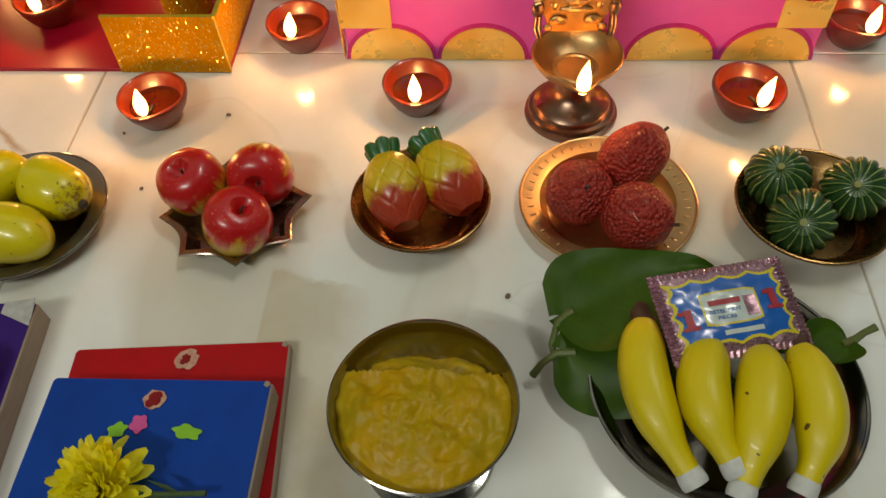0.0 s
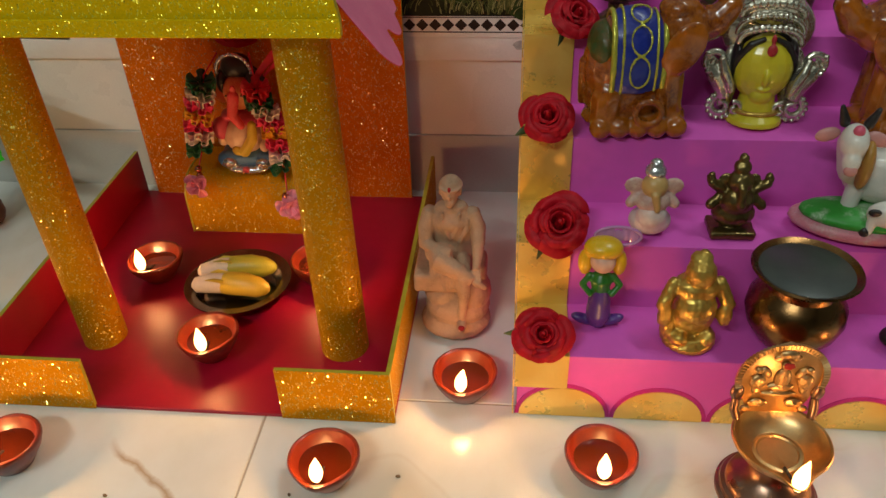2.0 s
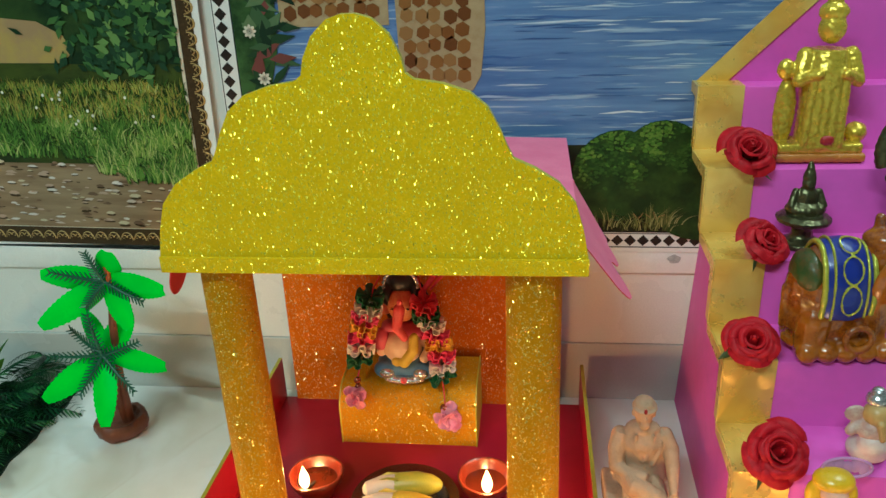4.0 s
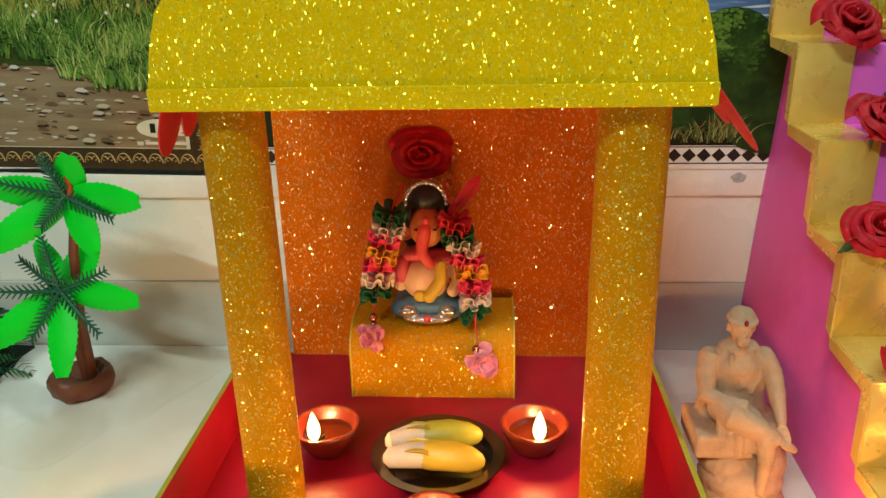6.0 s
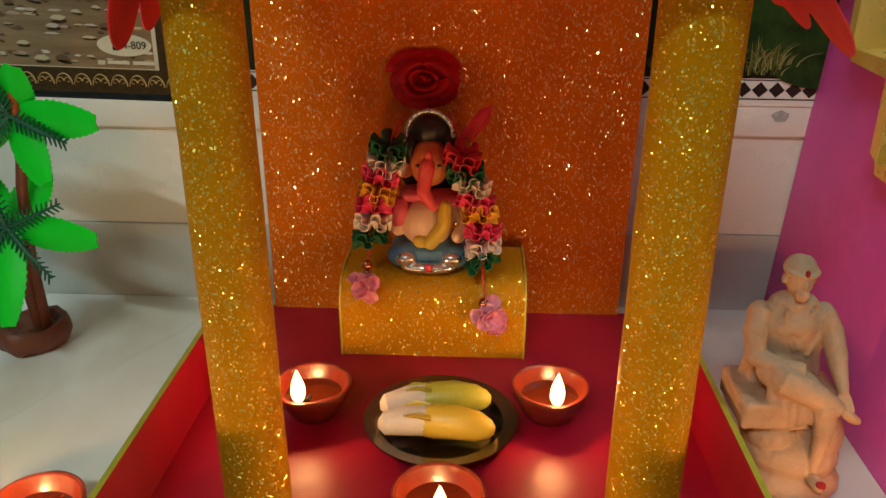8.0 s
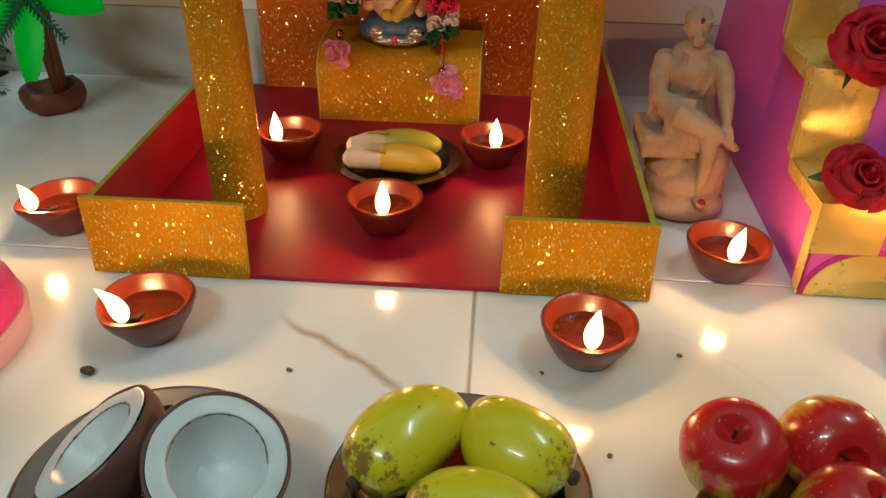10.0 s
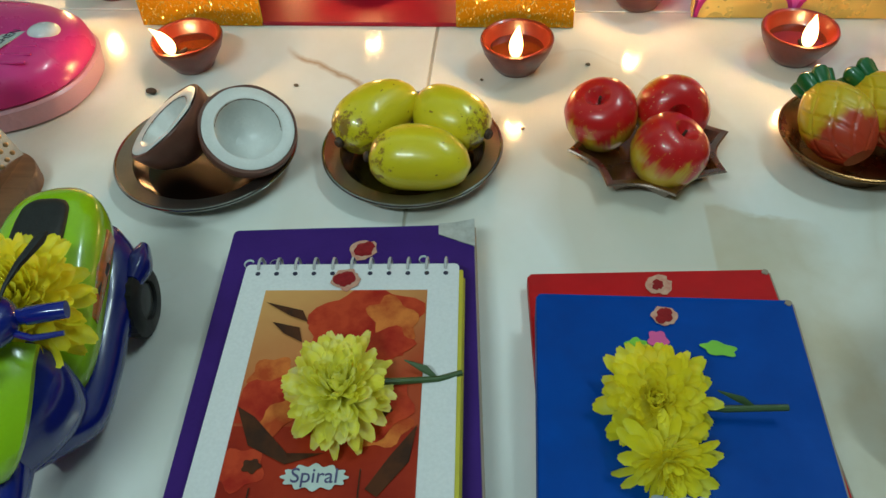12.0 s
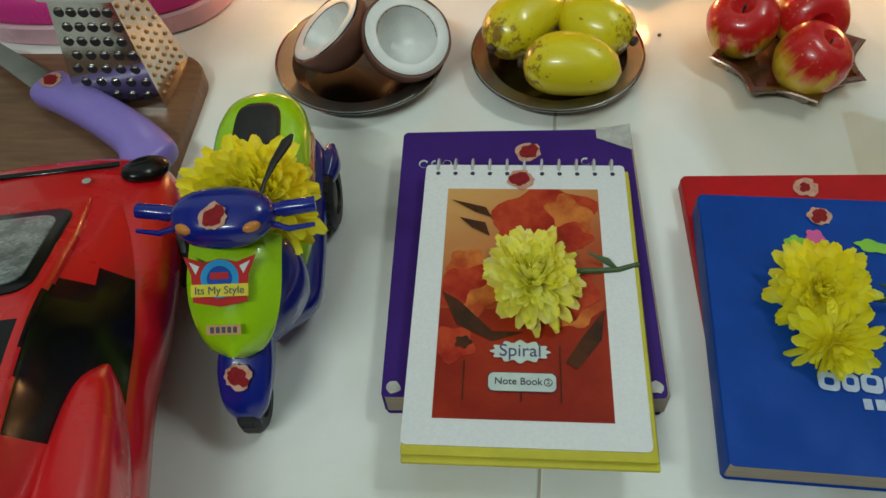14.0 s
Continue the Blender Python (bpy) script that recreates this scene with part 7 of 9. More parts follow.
# doll with a fish tail
figure("doll", [
    ([tube([(0, 0, 0.002), (0, 0, 0.012), (0, 0, 0.026), (0, 0, 0.036)], [0.006, 0.0095, 0.0085, 0.0065], 16), *both(lambda s: ball((s * 0.011, 0.002, 0.005), (0.010, 0.005, 0.004), pose(0, 0, 0, 0, -s * 20, 0)))], VIOLET_P),
    ([tube([(0, 0, 0.034), (0, 0, 0.044), (0, 0, 0.050)], [0.0065, 0.0085, 0.0045], 16), *both(lambda s: limb((s * 0.0085, 0, 0.047), (s * 0.014, -0.002, 0.040), 0.0026)), *both(lambda s: limb((s * 0.014, -0.002, 0.040), (s * 0.008, -0.006, 0.034), 0.0024))], GREEN_P),
    ([ball((0, -0.002, 0.061), (0.0095, 0.0095, 0.0095))], FLESH_P),
    ([ball((0, 0.002, 0.070), (0.0145, 0.0125, 0.0085)), *both(lambda s: ball((s * 0.0125, 0.003, 0.057), (0.0055, 0.006, 0.011)))], YELLOW_P),
], pose(0.169, 0.056, step_z(1), -4, 0, 0) @ Matrix.Scale(1.08, 4), "small vinyl doll with yellow hair, green top and violet tail", "doll")
bow = bmesh.new()
merge(bow, tube([(0.018 * math.cos(a), 0, 0.008 * math.sin(a)) for a in [2 * math.pi * k / 40 for k in range(41)]], 0.0014, 8))
for k in range(5):
    merge(bow, ball((-0.012 + 0.006 * k, 0, 0.002 * (k % 2)), (0.0045, 0.0010, 0.0060), None, 10, 6))
solid("hair_clip", bow, M("lilac_clear_plastic", (0.55, 0.25, 0.50), rough=0.2, coat=0.6), pose(0.180, 0.070, step_z(1) + 0.082, -10, 0, 0), "clear lilac plastic hair ornament on the doll", "ornament")

# stout laughing figure in gold
figure("laughing_figure", [([
    tube([(0, 0, 0), (0, 0, 0.004), (0, 0, 0.010)], [0.022, 0.023, 0.018], 24), ball((0, 0, 0.026), (0.019, 0.016, 0.020)), ball((0, -0.006, 0.034), (0.017, 0.014, 0.014)), ball((0, 0, 0.048), (0.019, 0.014, 0.011)), ball((0, -0.004, 0.063), (0.012, 0.0115, 0.0115)), ball((0.002, 0, 0.075), (0.005, 0.005, 0.004)), ball((0, 0, 0.072), (0.009, 0.008, 0.005)),
    *both(lambda s: limb((s * 0.018, 0, 0.050), (s * 0.026, -0.006, 0.036), 0.006, 0.0055)), *both(lambda s: ball((s * 0.024, -0.008, 0.028), (0.006, 0.006, 0.010))), *both(lambda s: ball((s * 0.011, -0.010, 0.010), (0.008, 0.010, 0.006))), ball((-0.020, -0.006, 0.016), (0.006, 0.006, 0.010))], GOLDP)],
    pose(0.241, 0.045, step_z(1), 0, 0, 4) @ Matrix.Diagonal((0.98, 1.0, 1.12, 1)), "gold-painted stout standing figurine", "figurine", 0.0010, 1, rough_amp=0.0006)

# brass water pot
pot = thing("water_pot", pose(0.319, 0.044, step_z(1)), "old brass pot with a wide rim and dark inside", "pot")
part("body", lathe([(0, 0), (0.016, 0.0), (0.019, 0.002), (0.026, 0.010), (0.034, 0.022), (0.0375, 0.034), (0.0365, 0.044), (0.031, 0.053), (0.0265, 0.058), (0.0265, 0.063), (0.031, 0.068), (0.0385, 0.0735), (0.0405, 0.0752), (0.0395, 0.0768), (0.036, 0.0752), (0.028, 0.069), (0.024, 0.062), (0.023, 0.050), (0.0, 0.046)], 72), M("dark_old_brass", (0.26, 0.135, 0.05), (0.17, 0.085, 0.035), rough=0.26, metal=1.0, scale=50, bump=0.12), pot)
part("dark_lid", lathe([(0, 0.0722), (0.034, 0.0722), (0.0355, 0.0734), (0.034, 0.0744), (0, 0.0738)], 56), M("dark_slate_lid", (0.055, 0.065, 0.060), (0.04, 0.045, 0.042), rough=0.35, scale=60), pot, "dark grey dish set in the rim")

# couple of little figures on a black base
figure("couple_figure", [
    ([ball((0, 0, 0.006), (0.026, 0.018, 0.007)), limb((-0.010, 0, 0.008), (-0.010, 0.001, 0.036), 0.0085, 0.0075)], DARK_C),
    ([ball((0.011, -0.001, 0.028), (0.013, 0.010, 0.017)), ball((0.008, 0.0, 0.046), (0.009, 0.008, 0.008))], M("coral_paint", (0.55, 0.10, 0.07), rough=0.35, scale=90)),
    ([ball((-0.007, -0.002, 0.045), (0.010, 0.008, 0.011))], M("teal_paint", (0.12, 0.24, 0.24), rough=0.35, scale=90)),
    ([ball((-0.005, -0.004, 0.061), (0.0085, 0.0085, 0.0085)), ball((0.009, -0.003, 0.061), (0.0085, 0.0085, 0.0085))], FLESH_P),
    ([ball((-0.006, 0.000, 0.070), (0.012, 0.010, 0.007)), ball((-0.008, -0.001, 0.075), (0.007, 0.007, 0.006))], M("blue_hat_paint", (0.03, 0.14, 0.34), rough=0.35, scale=90)),
    ([ball((0.012, 0.002, 0.065), (0.010, 0.009, 0.009)), ball((0.019, 0.001, 0.055), (0.006, 0.006, 0.010))], M("ginger_paint", (0.55, 0.20, 0.03), rough=0.4, scale=90)),
], pose(0.417, 0.046, step_z(1)), "painted figurine of two small hugging dolls", "figurine")

# second step
figure("small_idol", [
    ([ball((0, 0, 0.010), (0.014, 0.011, 0.010)), ball((0, -0.005, 0.016), (0.010, 0.008, 0.010))], M("cream_pink_paint", (0.74, 0.64, 0.60), (0.62, 0.46, 0.44), rough=0.45, metal=0.1, scale=160)),
    ([ball((0, -0.002, 0.026), (0.011, 0.009, 0.009)), *both(lambda s: limb((s * 0.010, 0, 0.029), (s * 0.014, -0.002, 0.024), 0.0035)), *both(lambda s: ball((s * 0.012, 0, 0.036), (0.007, 0.002, 0.006)))], M("dusty_rose_paint", (0.52, 0.30, 0.26), (0.60, 0.48, 0.40), rough=0.45, scale=220)),
    ([ball((0, -0.002, 0.037), (0.0085, 0.0085, 0.0085)), limb((0, -0.010, 0.034), (0.002, -0.011, 0.024), 0.003, 0.0022)], M("ochre_paint", (0.55, 0.34, 0.12), rough=0.35, scale=90)),
    ([ball((0, 0.001, 0.046), (0.007, 0.007, 0.006)), ball((0, 0.001, 0.051), (0.0045, 0.0045, 0.004))], SILV_C),
], pose(0.209, 0.104, step_z(2)) @ Matrix.Scale(1.25, 4), "tiny seated pink and silver idol", "statue", 0.0009, 1)
figure("brass_idol", [([box(0.031, 0.024, 0.006, (0, 0, 0), 0.0015), ball((0, 0, 0.016), (0.015, 0.011, 0.010)), ball((0, -0.003, 0.027), (0.011, 0.009, 0.011)), *both(lambda s: limb((s * 0.010, 0, 0.034), (s * 0.018, -0.001, 0.040), 0.0035)), *both(lambda s: limb((s * 0.010, 0, 0.030), (s * 0.017, -0.003, 0.024), 0.0035)), *both(lambda s: ball((s * 0.019, 0, 0.043), (0.003, 0.003, 0.005))), ball((0, -0.002, 0.042), (0.0085, 0.008, 0.008)), limb((0, -0.010, 0.040), (0.001, -0.012, 0.028), 0.003, 0.0024), *both(lambda s: ball((s * 0.009, 0, 0.042), (0.005, 0.002, 0.005))), ball((0, 0, 0.052), (0.006, 0.006, 0.005)), ball((0, 0, 0.058), (0.0035, 0.0035, 0.004))], BRASSY)],
    pose(0.276, 0.108, step_z(2)) @ Matrix.Scale(1.18, 4), "small old brass seated idol on a square base", "statue", 0.0009, 1, rough_amp=0.0005)

# cow and calf on a painted base
figure("cow_figure", [
    ([ball((0, 0, 0.008), (0.052, 0.028, 0.010))], M("pink_base_paint", (0.66, 0.20, 0.26), (0.60, 0.40, 0.40), rough=0.5, scale=120, bump=0.4)),
    ([ball((0.0, -0.004, 0.016), (0.046, 0.022, 0.008))], M("grass_paint", (0.02, 0.30, 0.03), (0.45, 0.55, 0.40), rough=0.5, scale=50, lo=0.5, hi=0.62)),
    ([ball((0.012, 0.006, 0.044), (0.034, 0.017, 0.022)), limb((-0.016, -0.002, 0.050), (-0.022, -0.008, 0.070), 0.011, 0.011), ball((-0.023, -0.014, 0.074), (0.010, 0.014, 0.012)), ball((-0.023, -0.023, 0.064), (0.0065, 0.008, 0.009)), limb((-0.010, -0.002, 0.036), (-0.012, -0.004, 0.014), 0.007, 0.006), limb((0.034, 0.002, 0.036), (0.036, 0, 0.014), 0.007, 0.006), ball((0.016, -0.020, 0.027), (0.018, 0.009, 0.010)), limb((0.004, -0.022, 0.024), (0.002, -0.024, 0.014), 0.004, 0.0035), limb((0.028, -0.022, 0.024), (0.030, -0.024, 0.014), 0.004, 0.0035)], M("white_gloss_paint", (0.74, 0.72, 0.66), (0.66, 0.62, 0.56), rough=0.3, coat=0.3, scale=50)),
    ([*both(lambda s: limb((-0.023 + s * 0.008, -0.006, 0.084), (-0.023 + s * 0.012, -0.006, 0.094), 0.004, 0.002)), ball((0.002, -0.0275, 0.031), (0.005, 0.002, 0.003)), ball((0.000, -0.024, 0.0140), 0.0042), ball((0.031, -0.024, 0.0140), 0.0042)], DARK_C),
    ([*both(lambda s: ball((-0.023 + s * 0.017, -0.006, 0.074), (0.009, 0.003, 0.005), pose(0, 0, 0, 0, s * 20, 0))), ball((-0.023, -0.029, 0.060), (0.005, 0.003, 0.004))], M("pink_ear_paint", (0.66, 0.30, 0.28), rough=0.4, scale=60)),
    ([ball((-0.010, -0.008, 0.056), (0.006, 0.012, 0.018))], M("amber_mane_paint", (0.45, 0.22, 0.04), rough=0.4, scale=90)),
    ([ball((-0.023, -0.020, 0.084), 0.0042)], PINK_C),
], pose(0.378, 0.112, step_z(2), 0, 0, -12) @ Matrix.Diagonal((1.05, 1.05, 1.18, 1)), "white painted cow and calf figurine on a green and pink base", "figurine")

# third step: a pair of elephants and a mask
ELE = M("amber_resin", (0.42, 0.115, 0.006), (0.13, 0.022, 0.003), rough=0.18, coat=0.6, lo=0.4, hi=0.6, scale=40, bump=0.12)


def saddle(rx, ry, rz, c, x0, x1, grow, a1=1.9):
    """A cloth draped over an ellipsoid between two cuts in x."""
    bm = bmesh.new()
    g = []
    for i in range(13):
        x = x0 + (x1 - x0) * i / 12
        q = math.sqrt(max(0.05, 1 - ((x - c[0]) / rx) ** 2)) * grow
        g.append([bm.verts.new((x, c[1] + ry * q * math.sin(a), c[2] + rz * q * math.cos(a))) for a in [-a1 + 2 * a1 * j / 28 for j in range(29)]])
    for ra, rb5 in zip(g, g[1:]):
        for j in range(28):
            bm.faces.new((ra[j], ra[j + 1], rb5[j + 1], rb5[j]))
    thick(bm, 0.004)
    bmesh.ops.recalc_face_normals(bm, faces=bm.faces[:])
    return bm


def elephant(m, s):
    B = ((-0.008, 0.0, 0.054), (0.040, 0.027, 0.044))
    hem = lambda x, g: [(x, B[1][1] * math.sqrt(1 - ((x - B[0][0]) / B[1][0]) ** 2) * g * math.sin(a), B[0][2] + B[1][2] * math.sqrt(1 - ((x - B[0][0]) / B[1][0]) ** 2) * g * math.cos(a)) for a in [-1.9 + 3.8 * k / 24 for k in range(25)]]
    bm, mats = cast([
        ([ball((0, 0, 0.010), (0.046, 0.027, 0.012)), ball(*B), ball((-0.010, 0, 0.030), (0.037, 0.026, 0.026)), *both(lambda q: limb((-0.026, q * 0.014, 0.034), (-0.028, q * 0.016, 0.010), 0.015, 0.013)), *both(lambda q: limb((0.022, q * 0.012, 0.055), (0.026, q * 0.014, 0.010), 0.014, 0.012)),
          ball((0.033, 0, 0.083), (0.024, 0.021, 0.021)), ball((0.028, 0, 0.098), (0.017, 0.016, 0.010)), limb((0.046, 0, 0.084), (0.058, -0.002, 0.088), 0.015, 0.013), limb((0.058, -0.002, 0.088), (0.068, -0.003, 0.100), 0.013, 0.010), limb((0.068, -0.003, 0.100), (0.062, -0.003, 0.108), 0.009, 0.006), limb((0.044, 0, 0.074), (0.060, -0.004, 0.078), 0.007, 0.004), *both(lambda q: ball((0.030, q * 0.024, 0.074), (0.015, 0.005, 0.023), pose(0, 0, 0, 0, 30, 0))), limb((-0.046, 0, 0.056), (-0.046, 0, 0.024), 0.005, 0.004),
          *[ball((-0.032 + 0.016 * k, -0.024, 0.009), (0.010, 0.009, 0.009)) for k in range(5)], tube([(0.006 + 0.011 * math.cos(a), -0.030, 0.024 + 0.010 * math.sin(a)) for a in [2 * math.pi * k / 16 for k in range(17)]], 0.0030, 8), limb((0.024, 0.004, 0.100), (0.024, 0.004, 0.114), 0.0045)], ELE),
        ([saddle(*B[1], B[0], -0.026, 0.016, 1.06)], M("cloth_blue_paint", (0.010, 0.025, 0.26), (0.010, 0.02, 0.20), rough=0.35, scale=120, coat=0.3)),
        ([tube(hem(x, 1.085), rr, 8) for x, rr in ((-0.026, 0.0026), (0.016, 0.0026), (-0.019, 0.0013), (0.009, 0.0013))] + [tube([(-0.005 + 0.008 * math.cos(a), -B[1][1] * 1.09 * math.sin(w), B[0][2] + B[1][2] * 1.09 * math.cos(w)) for a, w in [(2 * math.pi * k / 20, w0 + 0.26 * math.sin(2 * math.pi * k / 20)) for k in range(21)]], 0.0011, 7) for w0 in (0.35, 0.95, 1.50)], M("gilt_trim_paint", (0.55, 0.52, 0.06), (0.36, 0.36, 0.05), rough=0.3, metal=0.4, scale=300)),
        ([ball((-0.031, 0, 0.070), (0.014, 0.022, 0.020))], M("dark_green_paint", (0.02, 0.07, 0.015), (0.16, 0.05, 0.01), rough=0.35, scale=70)),
    ], 0.0012, 1)
    bumpy(bm, 0.0005, 140)
    if s < 0:
        bmesh.ops.scale(bm, vec=(-1, 1, 1), verts=bm.verts)
        bmesh.ops.reverse_faces(bm, faces=bm.faces[:])
    return solid("elephant_figure", bm, mats, m, "glossy amber resin elephant with a blue and gold saddle cloth", "figurine", "elephants")


elephant(pose(0.196, 0.174, step_z(3), 0, 0, 4) @ Matrix.Diagonal((0.97, 1.0, 1.03, 1)), 1)
elephant(pose(0.414, 0.174, step_z(3), 0, 0, -4) @ Matrix.Diagonal((0.97, 1.0, 1.03, 1)), -1)
FACE_Y = M("yellow_mask_paint", (0.66, 0.56, 0.03), (0.58, 0.46, 0.02), rough=0.32, coat=0.3, scale=40)
orn = []


def swirl(cx, cz, r, a0, turns, s, y=-0.004, thin=0.0030):
    pts = []
    for k in range(22):
        u = k / 21
        w = a0 + turns * 2 * math.pi * u
        pts.append((s * (cx + r * (1 - 0.85 * u) * math.cos(w)), y - 0.002 * u, cz + r * (1 - 0.85 * u) * math.sin(w)))
    return tube(pts, [thin * (1.15 - 0.5 * k / 21) for k in range(22)], 8)


for s in (-1, 1):
    orn += [swirl(0.0385, 0.0520, 0.0095, -0.6, 1.3, s), swirl(0.0290, 0.0130, 0.0105, 1.9, -1.3, s), swirl(0.0180, 0.0120, 0.0065, 1.2, 1.1, s, -0.009, 0.0022)]
    orn += [tube([(s * 0.0430, -0.001, 0.0500), (s * 0.0360, -0.002, 0.0400), (s * 0.0300, -0.003, 0.0310), (s * 0.0270, -0.004, 0.0200)], [0.0060, 0.0090, 0.0085, 0.0060], 12), ball((s * 0.026, 0.004, 0.034), (0.010, 0.007, 0.028)), tube([(s * 0.0345, -0.009, 0.0560), (s * 0.0310, -0.011, 0.0450), (s * 0.0260, -0.012, 0.0350), (s * 0.0235, -0.012, 0.0270)], [0.0028, 0.0040, 0.0036, 0.0024], 10)]
    for k in range(12):
        u = k / 11
        orn.append(ball((s * (0.0470 - 0.0150 * u + 0.004 * math.sin(u * 6)), -0.006, 0.0580 - 0.040 * u), (0.0023, 0.0030, 0.0023), None, 8, 6))
    for k in range(9):
        w = math.pi * (0.75 + 1.1 * k / 8)
        orn.append(ball((s * (0.0290 - 0.0115 * math.cos(w)), -0.005, 0.0130 + 0.0115 * math.sin(w)), (0.0022, 0.0032, 0.0022), None, 8, 6))
crown = [ball((0, 0.010, 0.076), (0.0380, 0.0110, 0.0300)), ball((0, 0.004, 0.094), (0.0260, 0.0120, 0.0160)), ball((0, 0.003, 0.110), (0.0165, 0.0100, 0.0150)), ball((0, 0.003, 0.126), (0.0095, 0.0075, 0.0110)), ball((0, 0.003, 0.138), (0.0045, 0.0045, 0.0070))]
for rx, z0, rz, n, q, y in ((0.0240, 0.0700, 0.0120, 17, 0.0028, -0.0150), (0.0255, 0.0760, 0.0150, 19, 0.0023, -0.0105), (0.0240, 0.0900, 0.0100, 15, 0.0030, -0.0085), (0.0175, 0.1060, 0.0100, 13, 0.0027, -0.0065), (0.0110, 0.1200, 0.0110, 9, 0.0024, -0.0045)):
    for k in range(n):
        w = math.pi * k / (n - 1)
        crown.append(ball((rx * math.cos(w), y + 0.006 * abs(math.cos(w)), z0 + rz * math.sin(w)), (q, q, q * 1.25), None, 8, 6))
for k in range(9):
    w = math.pi * (0.08 + 0.84 * k / 8)
    crown.append(tube([(0.0150 * math.cos(w), -0.004, 0.096 + 0.008 * math.sin(w)), (0.0205 * math.cos(w), -0.003, 0.104 + 0.014 * math.sin(w)), (0.0195 * math.cos(w), -0.002, 0.110 + 0.018 * math.sin(w))], [0.0018, 0.0026, 0.0012], 8))
figure("mask", [
    ([ball((0, -0.003, 0.0470), (0.0240, 0.0185, 0.0285)), ball((0, -0.0205, 0.0430), (0.0030, 0.0045, 0.0075)), ball((0, -0.0185, 0.0330), (0.0055, 0.003, 0.0024)), ball((0, -0.0120, 0.0260), (0.0095, 0.008, 0.0080)), tube([(0, -0.002, 0.0), (0, -0.002, 0.004), (0, -0.002, 0.010), (0, -0.002, 0.024)], [0.0235, 0.0225, 0.0160, 0.0140], 24)], FACE_Y),
    ([ball((0, 0.008, 0.0560), (0.0265, 0.0165, 0.0260)), *both(lambda s: ball((s * 0.0215, 0.000, 0.0520), (0.0050, 0.0095, 0.0170))), *both(lambda s: tube([(s * 0.004, -0.0130, 0.0735), (s * 0.0140, -0.0115, 0.0680), (s * 0.0225, -0.0080, 0.0540), (s * 0.0240, -0.0050, 0.0430)], [0.0020, 0.0032, 0.0032, 0.0018], 10))], DARK_C),
    (orn + crown, M("bright_silver_paint", (0.74, 0.70, 0.58), (0.40, 0.36, 0.27), rough=0.24, metal=0.85, scale=260, bump=1.0, bscale=260)),
    ([tube([(0.0185 * math.cos(w), -0.002 - 0.0165 * math.sin(w), 0.0105) for w in [math.pi * k / 14 for k in range(15)]], 0.0022, 8)], GOLDP),
    ([ball((0.001, -0.0195, 0.0655), (0.0042, 0.0022, 0.0050)), ball((0.001, -0.0180, 0.0740), (0.0020, 0.002, 0.0045))], P_RED),
], pose(0.3000, 0.188, step_z(3), -4, 0, -4), "yellow moulded mask with a silver crown and ear ornaments", "mask", 0.0008, 1)

# fourth step: bronze pieces
figure("bronze_seated_idol", [([tube([(0, 0, 0), (0, 0, 0.004), (0, 0, 0.010), (0, 0, 0.018), (0, 0, 0.024)], [0.018, 0.018, 0.010, 0.009, 0.017], 24), tube([(0, 0, 0.024), (0, 0, 0.028), (0, 0, 0.031)], [0.023, 0.024, 0.019], 24), ball((0, 0, 0.036), (0.018, 0.013, 0.008)), ball((0, 0, 0.046), (0.010, 0.008, 0.012)), *both(lambda s: limb((s * 0.010, 0, 0.052), (s * 0.014, -0.004, 0.040), 0.0035)), ball((0, -0.001, 0.060), (0.006, 0.006, 0.007)), tube([(0, 0, 0.064), (0, 0, 0.070), (0, 0, 0.080)], [0.006, 0.005, 0.0015], 14)], BRONZE)],
    pose(0.184, 0.250, step_z(4)), "dark greenish bronze seated idol on a lotus base", "statue", 0.0010, 1, rough_amp=0.0006)


def bronze_dancer(x, flip):
    ring = [tube([(0.030 * math.cos(a), 0.004, 0.092 + 0.034 * math.sin(a)) for a in [math.pi * (-0.15 + 1.3 * k / 22) for k in range(23)]], 0.0055, 10)]
    figure("bronze_standing_idol", [(ring + [tube([(0, 0, 0), (0, 0, 0.005), (0, 0, 0.010)], [0.019, 0.019, 0.013], 20), tube([(-0.007, 0, 0.008), (-0.008, -0.002, 0.030), (-0.006, 0, 0.052)], [0.009, 0.0085, 0.008], 12), tube([(0.008, 0, 0.008), (0.010, -0.002, 0.030), (0.006, 0, 0.052)], [0.009, 0.0085, 0.008], 12), ball((0, 0, 0.056), (0.014, 0.011, 0.010)), ball((0, -0.001, 0.074), (0.012, 0.010, 0.014)), *both(lambda s: limb((s * 0.012, 0, 0.082), (s * 0.022, -0.003, 0.068), 0.0045)), *both(lambda s: limb((s * 0.022, -0.003, 0.068), (s * 0.014, -0.008, 0.056), 0.004)), ball((0, -0.003, 0.096), (0.0085, 0.008, 0.010)), ball((0, 0, 0.108), (0.008, 0.007, 0.009)), ball((0, 0.001, 0.118), (0.005, 0.005, 0.007))], BRONZE)],
        pose(x, 0.244, step_z(4), 0, 0, 8 * flip), "dark greenish bronze standing idol with a ring halo", "statue", 0.0012, 1, rough_amp=0.0007)


bronze_dancer(0.268, 1)
bronze_dancer(0.329, -1)
